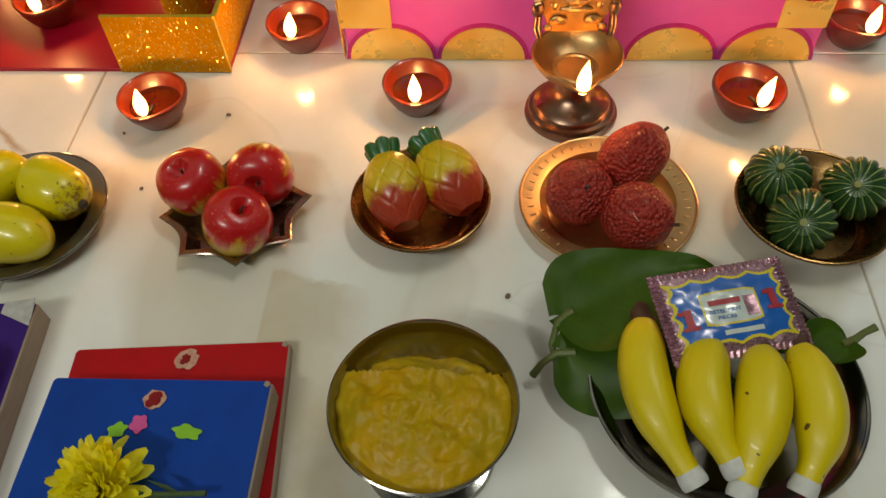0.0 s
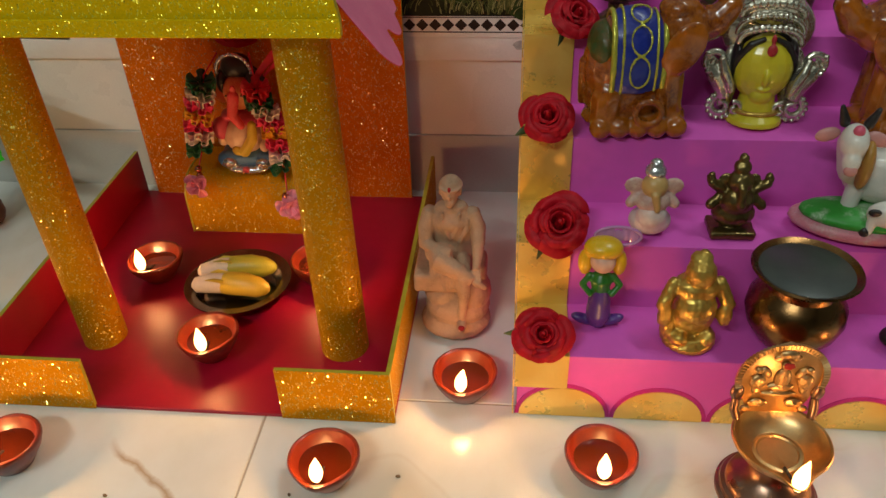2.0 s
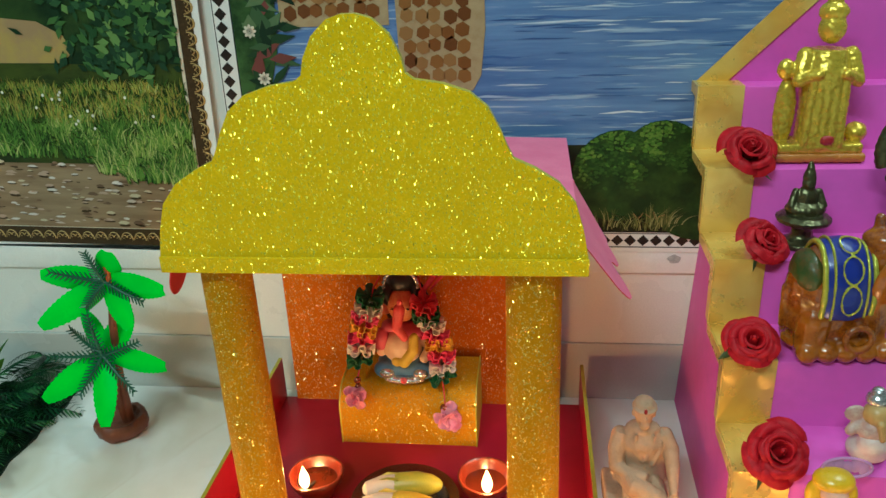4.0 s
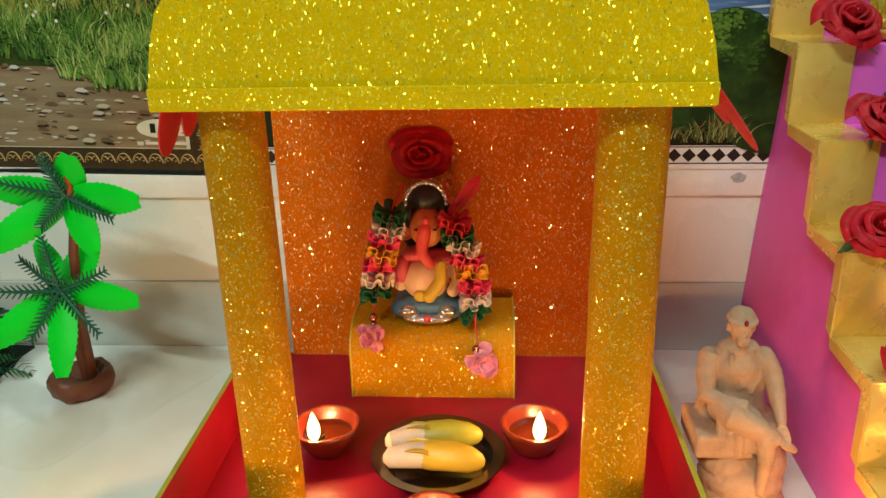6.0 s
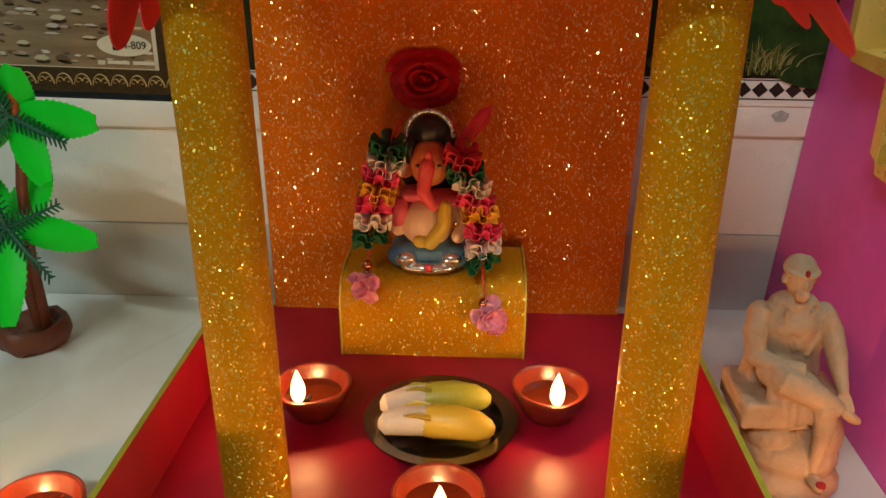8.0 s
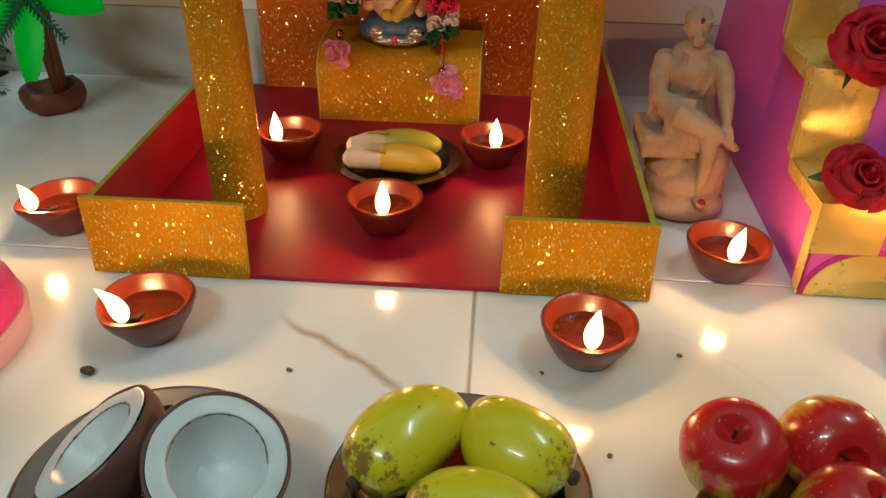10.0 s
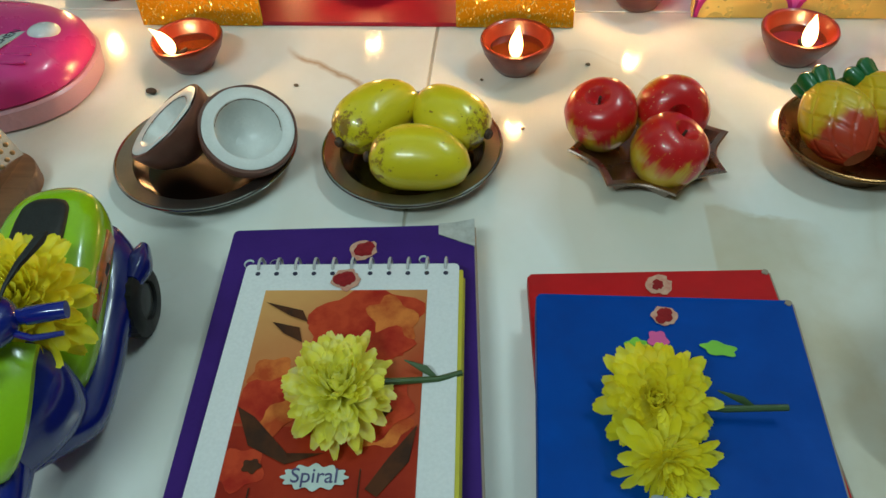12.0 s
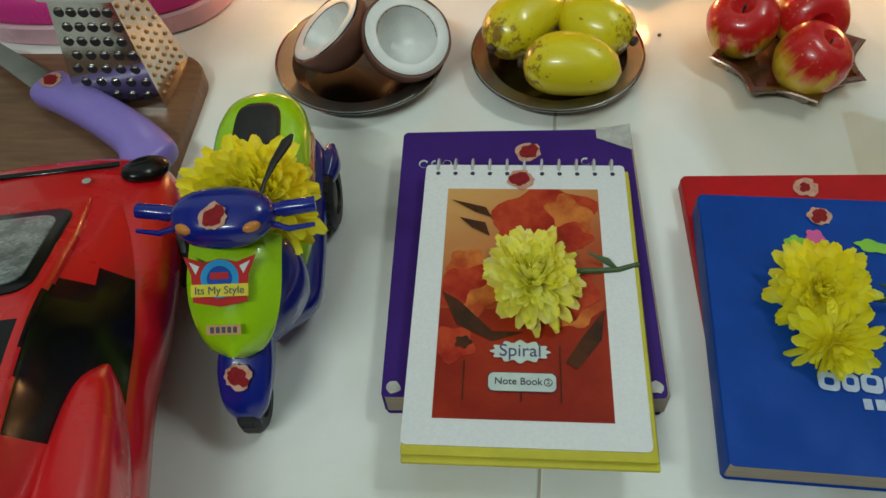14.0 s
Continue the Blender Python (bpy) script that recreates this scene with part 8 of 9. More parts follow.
# fifth step: tall gilt figure
figure("gilt_figure", [
    ([box(0.084, 0.040, 0.009, (0, 0, 0), 0.003)], M("orange_base_paint", (0.55, 0.20, 0.03), rough=0.4, scale=50)),
    ([box(0.078, 0.036, 0.010, (0, 0, 0.008), 0.003), tube([(0, 0, 0.014), (0, 0, 0.05), (0, 0, 0.085), (0, 0, 0.104)], [0.020, 0.019, 0.022, 0.016], 24), *[limb((q * 0.008, -0.015, 0.018), (q * 0.007, -0.017, 0.080), 0.0045, 0.004) for q in (-2, -1, 0, 1, 2)], *both(lambda s: limb((s * 0.020, -0.002, 0.098), (s * 0.026, -0.012, 0.076), 0.008, 0.006)), *both(lambda s: limb((s * 0.026, -0.012, 0.076), (s * 0.012, -0.020, 0.084), 0.006, 0.005)), ball((0, -0.002, 0.122), (0.012, 0.012, 0.014)), ball((0, 0, 0.136), (0.013, 0.012, 0.010)), ball((0, 0, 0.148), (0.007, 0.007, 0.009)), ball((0.034, -0.004, 0.026), (0.010, 0.010, 0.010)), ball((-0.032, 0, 0.045), (0.010, 0.008, 0.034)), ball((-0.036, -0.003, 0.086), (0.008, 0.007, 0.010))], YGOLD),
    ([ball((0.004, -0.019, 0.022), (0.007, 0.003, 0.005))], P_RED),
], pose(0.207, 0.316, step_z(5)), "tall gold-painted robed figure on an orange base", "statue", 0.0012, 1, rough_amp=0.0007)

# clay figure seated on a rock, beside the shrine
TERRA = M("pale_terracotta", (0.47, 0.29, 0.18), (0.27, 0.17, 0.10), rough=0.65, scale=55, bump=0.4, lo=0.45, hi=0.75, spec=0.25)
robe = loft([[Vector((cx + q * math.cos(w) * (1 + 0.035 * math.sin(9 * w)), 0.021 + q * 0.66 * math.sin(w) * (1 + 0.035 * math.sin(9 * w)), z)) for w in [2 * math.pi * j / 48 for j in range(48)]] for q, z, cx in ((0.029, 0.056, -0.008), (0.0265, 0.070, -0.008), (0.0235, 0.086, -0.008), (0.0235, 0.100, -0.008), (0.0225, 0.109, -0.008), (0.0165, 0.1155, -0.008), (0.0085, 0.120, -0.008))])
figure("clay_figure", [([
    # rock and seat block
    ball((-0.004, -0.004, 0.010), (0.036, 0.034, 0.012)), ball((-0.002, 0.000, 0.024), (0.033, 0.030, 0.018)), ball((0.012, 0.002, 0.038), (0.020, 0.024, 0.020)), ball((-0.016, 0.004, 0.036), (0.020, 0.024, 0.014)), box(0.048, 0.050, 0.019, (-0.020, 0.008, 0.046), 0.003), box(0.030, 0.034, 0.022, (0.012, 0.014, 0.044), 0.005),
    # robe, shawl folds, sleeves
    robe, ball((-0.008, 0.016, 0.104), (0.020, 0.012, 0.010)),
    ball((-0.029, 0.020, 0.109), (0.0090, 0.0085, 0.0085)), ball((0.0125, 0.020, 0.109), (0.0085, 0.0085, 0.0085)), ball((-0.008, 0.0205, 0.1165), (0.0165, 0.0105, 0.0080)),
    tube([(-0.016, 0.0095, 0.1165), (-0.016, 0.0070, 0.104), (-0.008, 0.0060, 0.090)], [0.0016, 0.0024, 0.0020], 10), tube([(0.001, 0.0095, 0.1165), (-0.001, 0.0070, 0.104), (-0.006, 0.0060, 0.092)], [0.0016, 0.0022, 0.0018], 10), tube([(0.008, 0.0120, 0.110), (0.007, 0.0085, 0.099), (0.000, 0.0062, 0.087)], [0.0016, 0.0024, 0.0020], 10),
    tube([(-0.028, 0.020, 0.112), (-0.0325, 0.014, 0.100), (-0.0325, 0.006, 0.086), (-0.022, -0.004, 0.0845), (-0.006, -0.010, 0.086)], [0.0080, 0.0085, 0.0080, 0.0060, 0.0042], 14),
    tube([(0.012, 0.020, 0.111), (0.0180, 0.014, 0.100), (0.0190, 0.004, 0.090), (0.0185, -0.010, 0.079), (0.0175, -0.018, 0.0735)], [0.0078, 0.0080, 0.0070, 0.0045, 0.0034], 14),
    *[limb((0.0145 + 0.0022 * k, -0.018, 0.0735), (0.0150 + 0.0026 * k, -0.0245, 0.0675), 0.0012, 0.0009) for k in range(4)],
    # crossed leg with its robe, hanging folds
    tube([(-0.010, 0.010, 0.074), (-0.024, -0.004, 0.081), (-0.019, -0.011, 0.079), (0.002, -0.019, 0.072), (0.015, -0.023, 0.066)], [0.011, 0.0105, 0.0100, 0.0082, 0.0050], 16), ball((0.0215, -0.0245, 0.0630), (0.0080, 0.0040, 0.0034), pose(0, 0, 0, 0, 28, 0)),
    *[tube([(-0.026 + 0.0062 * k, -0.009 - 0.0018 * k, 0.078 - 0.0018 * k), (-0.025 + 0.0060 * k, -0.0125 - 0.0016 * k, 0.064), (-0.022 + 0.0052 * k, -0.0130 - 0.0016 * k, 0.050 + 0.002 * abs(k - 2))], [0.0026, 0.0034, 0.0022], 10) for k in range(5)],
    box(0.024, 0.014, 0.024, (-0.013, -0.008, 0.052), 0.004),
    # standing leg
    limb((0.004, 0.004, 0.066), (0.006, -0.021, 0.066), 0.0105, 0.0085), tube([(0.006, -0.021, 0.066), (0.0065, -0.0245, 0.052), (0.0050, -0.0260, 0.038), (0.0035, -0.0275, 0.026)], [0.0080, 0.0064, 0.0048, 0.0040], 14), ball((0.0040, -0.0335, 0.0215), (0.0052, 0.0095, 0.0038)),
    # neck and plain head with a tied cloth
    limb((-0.008, 0.020, 0.115), (-0.008, 0.019, 0.128), 0.0062), ball((-0.0085, 0.0175, 0.1350), (0.0092, 0.0100, 0.0115)), ball((-0.0080, 0.0205, 0.1405), (0.0106, 0.0108, 0.0080)), tube([(-0.0080 + 0.0104 * math.cos(w), 0.0190 + 0.0106 * math.sin(w), 0.1400 + 0.0010 * math.sin(w)) for w in [2 * math.pi * k / 24 for k in range(25)]], 0.0016, 8), ball((-0.0085, 0.0072, 0.1335), (0.0015, 0.0024, 0.0030)), ball((-0.0085, 0.0098, 0.1268), (0.0050, 0.0042, 0.0048)), *both(lambda s: ball((-0.0083 + s * 0.0098, 0.0190, 0.1335), (0.0014, 0.0028, 0.0036)))], TERRA),
    ([ball((-0.0085, 0.0082, 0.1405), (0.0019, 0.0014, 0.0034)), ball((0.0045, -0.0400, 0.0240), (0.0034, 0.0030, 0.0024))], KUMKUM)],
    pose(0.0465, 0.136, 0) @ Matrix.Diagonal((0.95, 0.98, 1.04, 1)), "pale terracotta figure seated cross-legged on a rock", "statue", 0.0008, 2, "clay figures", 0.0004)

# ---- wall posters ----
WHITE_PAPER = M("poster_white_margin", (0.78, 0.78, 0.74), (0.70, 0.70, 0.66), rough=0.35, scale=25, bump=0.03)
BLACK_INK = M("poster_black", (0.014, 0.013, 0.012), rough=0.4, bump=0, spec=0.15)
BROWN_INK = M("poster_brown", (0.040, 0.024, 0.010), (0.07, 0.04, 0.015), rough=0.4, bump=0, spec=0.15, scale=200)
GOLD_INK = M("poster_ochre", (0.30, 0.16, 0.04), (0.22, 0.11, 0.03), rough=0.3, bump=0)
TAN_INK = M("poster_tan", (0.46, 0.34, 0.18), (0.38, 0.25, 0.12), rough=0.4, spec=0.15, bump=0, scale=120)
CREAM_INK = M("poster_cream", (0.70, 0.64, 0.48), rough=0.3, bump=0)


def inst_mat(name, cols):
    """Brush strokes that differ one by one between colours."""
    mt, nt, bs, co = start(name)
    rnd = nt.nodes.new("ShaderNodeNewGeometry").outputs["Random Per Island"]
    cr = nt.nodes.new("ShaderNodeValToRGB")
    cr.color_ramp.interpolation = "CONSTANT"
    while len(cr.color_ramp.elements) < len(cols):
        cr.color_ramp.elements.new(0.5)
    for k, c in enumerate(cols):
        cr.color_ramp.elements[k].position = k / len(cols)
        cr.color_ramp.elements[k].color = (*c, 1)
    nt.links.new(rnd, cr.inputs[0])
    nt.links.new(cr.outputs[0], bs.inputs["Base Color"])
    bs.inputs["Roughness"].default_value = 0.4
    bs.inputs["Specular IOR Level"].default_value = 0.15
    return mt


def strokes(polys):
    """Flat painted shapes in x, z; the third number lifts each in front of the sheet."""
    bm = bmesh.new()
    for pts, lift in polys:
        bm.faces.new([bm.verts.new((x, -lift, z)) for x, z in pts])
    return bm


rnd = random.Random(11)


def ellipse(cx, cz, rx, rz, rot=0.0, n=10):
    c, s = math.cos(rot), math.sin(rot)
    return [(cx + rx * math.cos(a) * c - rz * math.sin(a) * s, cz + rx * math.cos(a) * s + rz * math.sin(a) * c) for a in [2 * math.pi * k / n for k in range(n)]]


def clipped(polys, x0, x1, z0, z1):
    return [(p, l) for p, l in polys if all(x0 < x < x1 and z0 < z < z1 for x, z in p)]


def leafp(x, z, L, a, w):
    d, e = (math.cos(a), math.sin(a)), (-math.sin(a), math.cos(a))
    return [(x, z), (x + d[0] * L * 0.4 + e[0] * w, z + d[1] * L * 0.4 + e[1] * w), (x + d[0] * L, z + d[1] * L), (x + d[0] * L * 0.45 - e[0] * w, z + d[1] * L * 0.45 - e[1] * w)]


# garden path picture
GX0, GX1, GZ0, GZ1 = -1.06, -0.434, 0.2065, 0.66
p1 = thing("poster", Matrix.Translation((-0.4225, WALL_Y - 0.0045, 0.2015)) @ pose(0, 0, 0, 0, 1.3, 0) @ Matrix.Translation((0.434, 0, -0.2065)), "glossy garden scenery poster with an ochre scroll border", "poster", "posters")
part("sheet", box(GX1 - GX0, 0.0010, GZ1 - GZ0, ((GX0 + GX1) / 2, 0, GZ0 - 0.006)), WHITE_PAPER, p1)
part("border", box(GX1 - GX0 - 0.010, 0.0006, GZ1 - GZ0 - 0.006, ((GX0 + GX1) / 2 - 0.003, -0.0009, GZ0)), BROWN_INK, p1, "dark brown border")
def scroll_cell(cx, cz, turn):
    """An arch over two inward curls."""
    bm = tube([(0.0074 * math.cos(a), 0, -0.0040 + 0.0098 * math.sin(a)) for a in [math.pi * k / 14 for k in range(15)]], 0.00075, 5, 0.4)
    for s in (-1, 1):
        merge(bm, tube([(s * (0.0036 - 0.0034 * (1 - 0.085 * k) * math.cos(0.55 * k)), 0, -0.0008 + 0.0040 * (1 - 0.085 * k) * math.sin(0.55 * k) * (1 if k < 6 else 0.8)) for k in range(11)], 0.00065, 5, 0.4))
    return moved(bm, Matrix.Translation((cx, -0.0014, cz)) @ pose(0, 0, 0, 0, turn, 0))


sc1, sc2 = bmesh.new(), []
x = GX1 - 0.012
while x > GX0 + 0.02:
    merge(sc1, scroll_cell(x, GZ0 + 0.0105, 0))
    sc2.append((ellipse(x, GZ0 + 0.0095, 0.0074, 0.0074, 0, 14), 0.0011))
    x -= 0.0166
z = GZ0 + 0.0285
while z < GZ1 - 0.01:
    merge(sc1, scroll_cell(GX1 - 0.0125, z, 90))
    sc2.append((ellipse(GX1 - 0.0125, z, 0.0072, 0.0074, 0, 14), 0.0011))
    z += 0.0166
part("scroll_fill", strokes(sc2), M("ochre_fill", (0.34, 0.19, 0.035), (0.40, 0.24, 0.06), rough=0.4, spec=0.15, scale=200), p1, "ochre scroll ground")["kind"] = "stuff"
part("scrollwork", sc1, M("ochre_scroll", (0.48, 0.33, 0.12), (0.56, 0.42, 0.18), rough=0.4, spec=0.15, scale=200), p1, "ochre scrolls")["kind"] = "stuff"
IX1, IZ0 = GX1 - 0.0225, GZ0 + 0.0225
part("picture_edge", box(IX1 - GX0 - 0.004, 0.0004, GZ1 - IZ0 - 0.008, ((GX0 + IX1) / 2, -0.0013, IZ0 - 0.001)), CREAM_INK, p1)
part("path_ground", box(IX1 - GX0 - 0.007, 0.0004, 0.095, ((GX0 + IX1) / 2 - 0.002, -0.0017, IZ0)), printed("path_brown", (0.30, 0.21, 0.120), (0.21, 0.135, 0.075), 0.4, 14, (0.5, 1, 4)), p1, "brown path")
part("grass_ground", box(IX1 - GX0 - 0.007, 0.0004, 0.125, ((GX0 + IX1) / 2 - 0.002, -0.0018, IZ0 + 0.080)), printed("meadow_green", (0.045, 0.065, 0.010), (0.018, 0.032, 0.007), 0.4, 14, (1, 1, 3)), p1, "painted grass")
part("hedge_ground", box(IX1 - GX0 - 0.007, 0.0004, 0.225, ((GX0 + IX1) / 2 - 0.002, -0.0019, IZ0 + 0.195)), printed("hedge_dark", (0.010, 0.025, 0.010), (0.03, 0.06, 0.015), 0.3, 16), p1, "painted dark hedge")
part("far_path", prism([(-0.84, 0.425), (-0.600, 0.425), (-0.585, 0.436), (-0.592, 0.455), (-0.62, 0.470), (-0.84, 0.490)], 0.0004), printed("far_path_tan", (0.30, 0.20, 0.10), (0.36, 0.26, 0.08), 0.3, 20), p1, "pale winding path", Matrix.Translation((0, -0.0021, 0)) @ UP)
L1 = (GX0 + 0.01, IX1 - 0.001, IZ0 + 0.001, GZ1 - 0.012)
fallen, shade = [], []
for _ in range(230):
    x, q = rnd.uniform(-0.80, IX1), rnd.random()
    z, w = IZ0 + 0.003 + 0.078 * q, rnd.uniform(0.0028, 0.0075)
    h = w * rnd.uniform(0.16, 0.42)
    tilt = rnd.uniform(-0.25, 0.15)
    fallen.append(([(x - w, z), (x - w * 0.5, z + h), (x + w * 0.3, z + h * 1.1), (x + w, z + h * 0.2 + tilt * w), (x + w * 0.4, z - h * 0.6), (x - w * 0.4, z - h * 0.4)], 0.0024 + 0.0002 * rnd.random()))
    if rnd.random() < 0.5:
        shade.append((ellipse(x + w * 0.1, z - h * 0.9, w * 0.95, h * 0.6, tilt), 0.00225))
part("petal_shade", strokes(clipped(shade, *L1)), BROWN_INK, p1, "dark painted strokes")["kind"] = "stuff"
part("path_petals", strokes(clipped(fallen, *L1)), inst_mat("petal_strokes", [(0.52, 0.42, 0.34), (0.14, 0.085, 0.05), (0.42, 0.29, 0.21), (0.62, 0.56, 0.50), (0.22, 0.14, 0.08), (0.52, 0.43, 0.28)]), p1, "fallen petals")["kind"] = "stuff"


def arching(x, z, h, lean, w):
    """A grass blade that bows over at its tip."""
    out, back = [], []
    for k in range(6):
        u = k / 5
        px, pz = x + lean * u ** 1.7, z + h * (u - 0.36 * u ** 3 * min(1.6, abs(lean) / h))
        ww = w * (1 - 0.92 * u ** 1.6)
        out.append((px - ww, pz + ww * 0.3))
        back.append((px + ww, pz - ww * 0.3))
    return out + back[::-1]


def grass_foot(x):
    """The lower edge of the painted meadow."""
    for (xa, za), (xb, zb) in (((-1.1, 0.325), (-0.64, 0.316)), ((-0.64, 0.316), (-0.590, 0.313)), ((-0.590, 0.313), (-0.578, 0.299)), ((-0.578, 0.299), (-0.545, 0.285)), ((-0.545, 0.285), (-0.40, 0.281))):
        if xa <= x <= xb:
            return za + (zb - za) * (x - xa) / (xb - xa)
    return 0.3


tufts = {0: [], 1: [], 2: [], 3: []}
clumps = sorted(((rnd.uniform(-0.86, IX1), 0.268 + 0.132 * rnd.random()) for _ in range(900)), key=lambda c: -c[1])
for x, z in clumps:
    if z < grass_foot(x):
        continue
    near = (0.405 - z) / 0.12
    vigour = noise.noise((x * 14, z * 26, 2.0))
    for b in range(20):
        off = rnd.uniform(-1, 1)
        h = (0.010 + 0.016 * near) * rnd.uniform(0.6, 1.15)
        g = arching(x + off * 0.009, z + rnd.uniform(-0.003, 0.003), h, off * h * 0.55 + rnd.uniform(-0.5, 0.3) * h, rnd.uniform(0.0004, 0.0009) * (0.7 + 0.5 * near))
        bright = b / 19 + 0.55 * vigour + rnd.uniform(-0.15, 0.15)
        k = 0 if bright < 0.42 else (1 if bright < 0.86 else 2)
        if near < 0.42 and k and rnd.random() < 0.6:
            k = 3
        tufts[k].append((g, 0.0024 + 0.0016 * near + 0.00001 * b))
for k, cols in enumerate(([(0.010, 0.026, 0.006), (0.016, 0.040, 0.008), (0.008, 0.018, 0.005), (0.022, 0.050, 0.009)], [(0.05, 0.13, 0.018), (0.075, 0.17, 0.022), (0.040, 0.095, 0.015), (0.11, 0.20, 0.028)], [(0.15, 0.27, 0.04), (0.25, 0.34, 0.07), (0.11, 0.22, 0.035), (0.38, 0.42, 0.13)], [(0.24, 0.25, 0.035), (0.15, 0.19, 0.03), (0.36, 0.31, 0.05), (0.28, 0.21, 0.045)])):
    part("grass_tuft", strokes(clipped(tufts[k], *L1)), inst_mat("grass_strokes", cols), p1, "painted grass")["kind"] = "stuff"
part("grass_flowers", strokes(clipped([(ellipse(rnd.uniform(-0.80, -0.50), rnd.uniform(0.345, 0.395), 0.0016, 0.0018), 0.0044) for _ in range(24)], *L1)), inst_mat("white_dots", [(0.7, 0.7, 0.6), (0.6, 0.6, 0.5)]), p1, "white flowers")["kind"] = "stuff"
part("shrub_leaves", strokes(clipped([(leafp(x, z, rnd.uniform(0.010, 0.020), rnd.uniform(0, 6.3), rnd.uniform(0.0028, 0.0050)), 0.0036 + 0.0006 * rnd.random()) for x, z in [(rnd.gauss(-0.515, 0.040), rnd.uniform(0.412, 0.640)) for _ in range(700)]], *L1)), inst_mat("shrub_strokes", [(0.02, 0.06, 0.02), (0.05, 0.12, 0.03), (0.12, 0.22, 0.06), (0.01, 0.03, 0.012), (0.03, 0.08, 0.03), (0.015, 0.045, 0.02)]), p1, "painted shrub leaves")["kind"] = "stuff"
part("maker_oval", prism(ellipse(IX1 - 0.030, IZ0 + 0.020, 0.024, 0.0095, 0, 28), 0.0004), CREAM_INK, p1, "pale oval maker mark", Matrix.Translation((0, -0.0026, 0)) @ UP)
part("mark_bar", box(0.0055, 0.0003, 0.0095, (IX1 - 0.0375, -0.0032, IZ0 + 0.0155)), BLACK_INK, p1, "dark maker mark")
part("number_text", words("4-809", 0.0092), BLACK_INK, p1, "printed number", Matrix.Translation((IX1 - 0.0210, -0.0032, IZ0 + 0.0200)) @ UP)
for dx, w in ((-0.0140, 0.0200), (-0.0370, 0.0195), (-0.0520, 0.0065)):
    part("caption_bar", box(w, 0.0003, 0.0030, (IX1 + dx, -0.0028, IZ0 + 0.0035)), CREAM_INK, p1, "pale caption bar")

# sea picture
SX, SXR, SZ0, SZ1 = -0.413, 0.66, 0.2045, 0.66
p2 = thing("poster", Matrix.Translation((-0.403, WALL_Y - 0.0060, 0.2055)) @ pose(0, 0, 0, 0, 0.2, 0) @ Matrix.Translation((0.413, 0, -0.2045)), "glossy seascape poster with a black diamond border", "poster", "posters")
part("sheet", box(SXR - SX, 0.0010, SZ1 - SZ0, ((SX + SXR) / 2, 0, SZ0 - 0.004)), WHITE_PAPER, p2)
part("border_line", box(SXR - SX - 0.006, 0.0004, 0.0010, ((SX + SXR) / 2, -0.0007, SZ0 + 0.0015)), BLACK_INK, p2)
part("border_line", box(SXR - SX - 0.006, 0.0004, 0.0008, ((SX + SXR) / 2, -0.0007, SZ0 + 0.0178)), BLACK_INK, p2)
part("border_line", box(0.0009, 0.0004, SZ1 - SZ0 - 0.004, (SX + 0.0018, -0.0007, SZ0 + 0.002)), BLACK_INK, p2)
dia = []
x = SX + 0.010
while x < SXR:
    dia.append(([(x, SZ0 + 0.0034), (x + 0.0069, SZ0 + 0.0098), (x, SZ0 + 0.0168), (x - 0.0069, SZ0 + 0.0098)], 0.0008))
    x += 0.0142
z = SZ0 + 0.024
while z < SZ1:
    dia.append(([(SX + 0.010, z - 0.0069), (SX + 0.0168, z), (SX + 0.010, z + 0.0069), (SX + 0.0032, z)], 0.0008))
    z += 0.0142
part("diamond_border", strokes(dia), M("diamond_ink", (0.020, 0.014, 0.012), (0.045, 0.028, 0.020), rough=0.4, bump=0, spec=0.15, scale=40), p2, "row of dark diamonds")["kind"] = "stuff"
JX0, JZ0 = SX + 0.021, SZ0 + 0.021
part("picture_edge", box(SXR - JX0, 0.0004, SZ1 - JZ0, ((JX0 + SXR) / 2, -0.0008, JZ0 - 0.0012)), BLACK_INK, p2)
part("shore_ground", box(SXR - JX0 - 0.003, 0.0004, 0.110, ((JX0 + SXR) / 2, -0.0012, JZ0)), printed("shore_dark", (0.007, 0.009, 0.005), (0.020, 0.024, 0.008), 0.4, 14), p2, "dark painted shore")
part("sea", box(SXR - JX0 - 0.003, 0.0004, SZ1 - JZ0 - 0.105, ((JX0 + SXR) / 2, -0.0014, JZ0 + 0.100)), printed("sea_blue", (0.065, 0.13, 0.32), (0.16, 0.27, 0.48), 0.35, 9, (0.35, 1, 5.5), 0.36, 0.64, 8.0, (0.30, 0.40, 0.55)), p2, "painted blue sea")
L2 = (JX0 + 0.001, SXR - 0.004, JZ0 + 0.001, SZ1 - 0.004)
waves = []
for _ in range(620):
    x, z = rnd.uniform(JX0, 0.45), JZ0 + 0.10 + 0.33 * rnd.random()
    w, h = rnd.uniform(0.008, 0.034), rnd.uniform(0.0005, 0.0016)
    waves.append(([(x - w, z), (x - w * 0.4, z + h), (x + w * 0.3, z + h * 0.6), (x + w, z + h * 0.2), (x + w * 0.2, z - h * 0.4)], 0.0019 + 0.0002 * rnd.random()))
for _ in range(150):
    x, z = rnd.uniform(JX0, 0.45), JZ0 + 0.115 + 0.31 * rnd.random()
    w, h = rnd.uniform(0.03, 0.085), rnd.uniform(0.0016, 0.0038)
    waves.append(([(x - w, z - h * 0.3), (x - w * 0.5, z + h * 0.5), (x, z + h), (x + w * 0.5, z + h * 0.4), (x + w, z + h * 0.7), (x + w * 0.4, z - h * 0.1), (x, z + h * 0.3), (x - w * 0.5, z - h * 0.3)], 0.00175 + 0.0001 * rnd.random()))
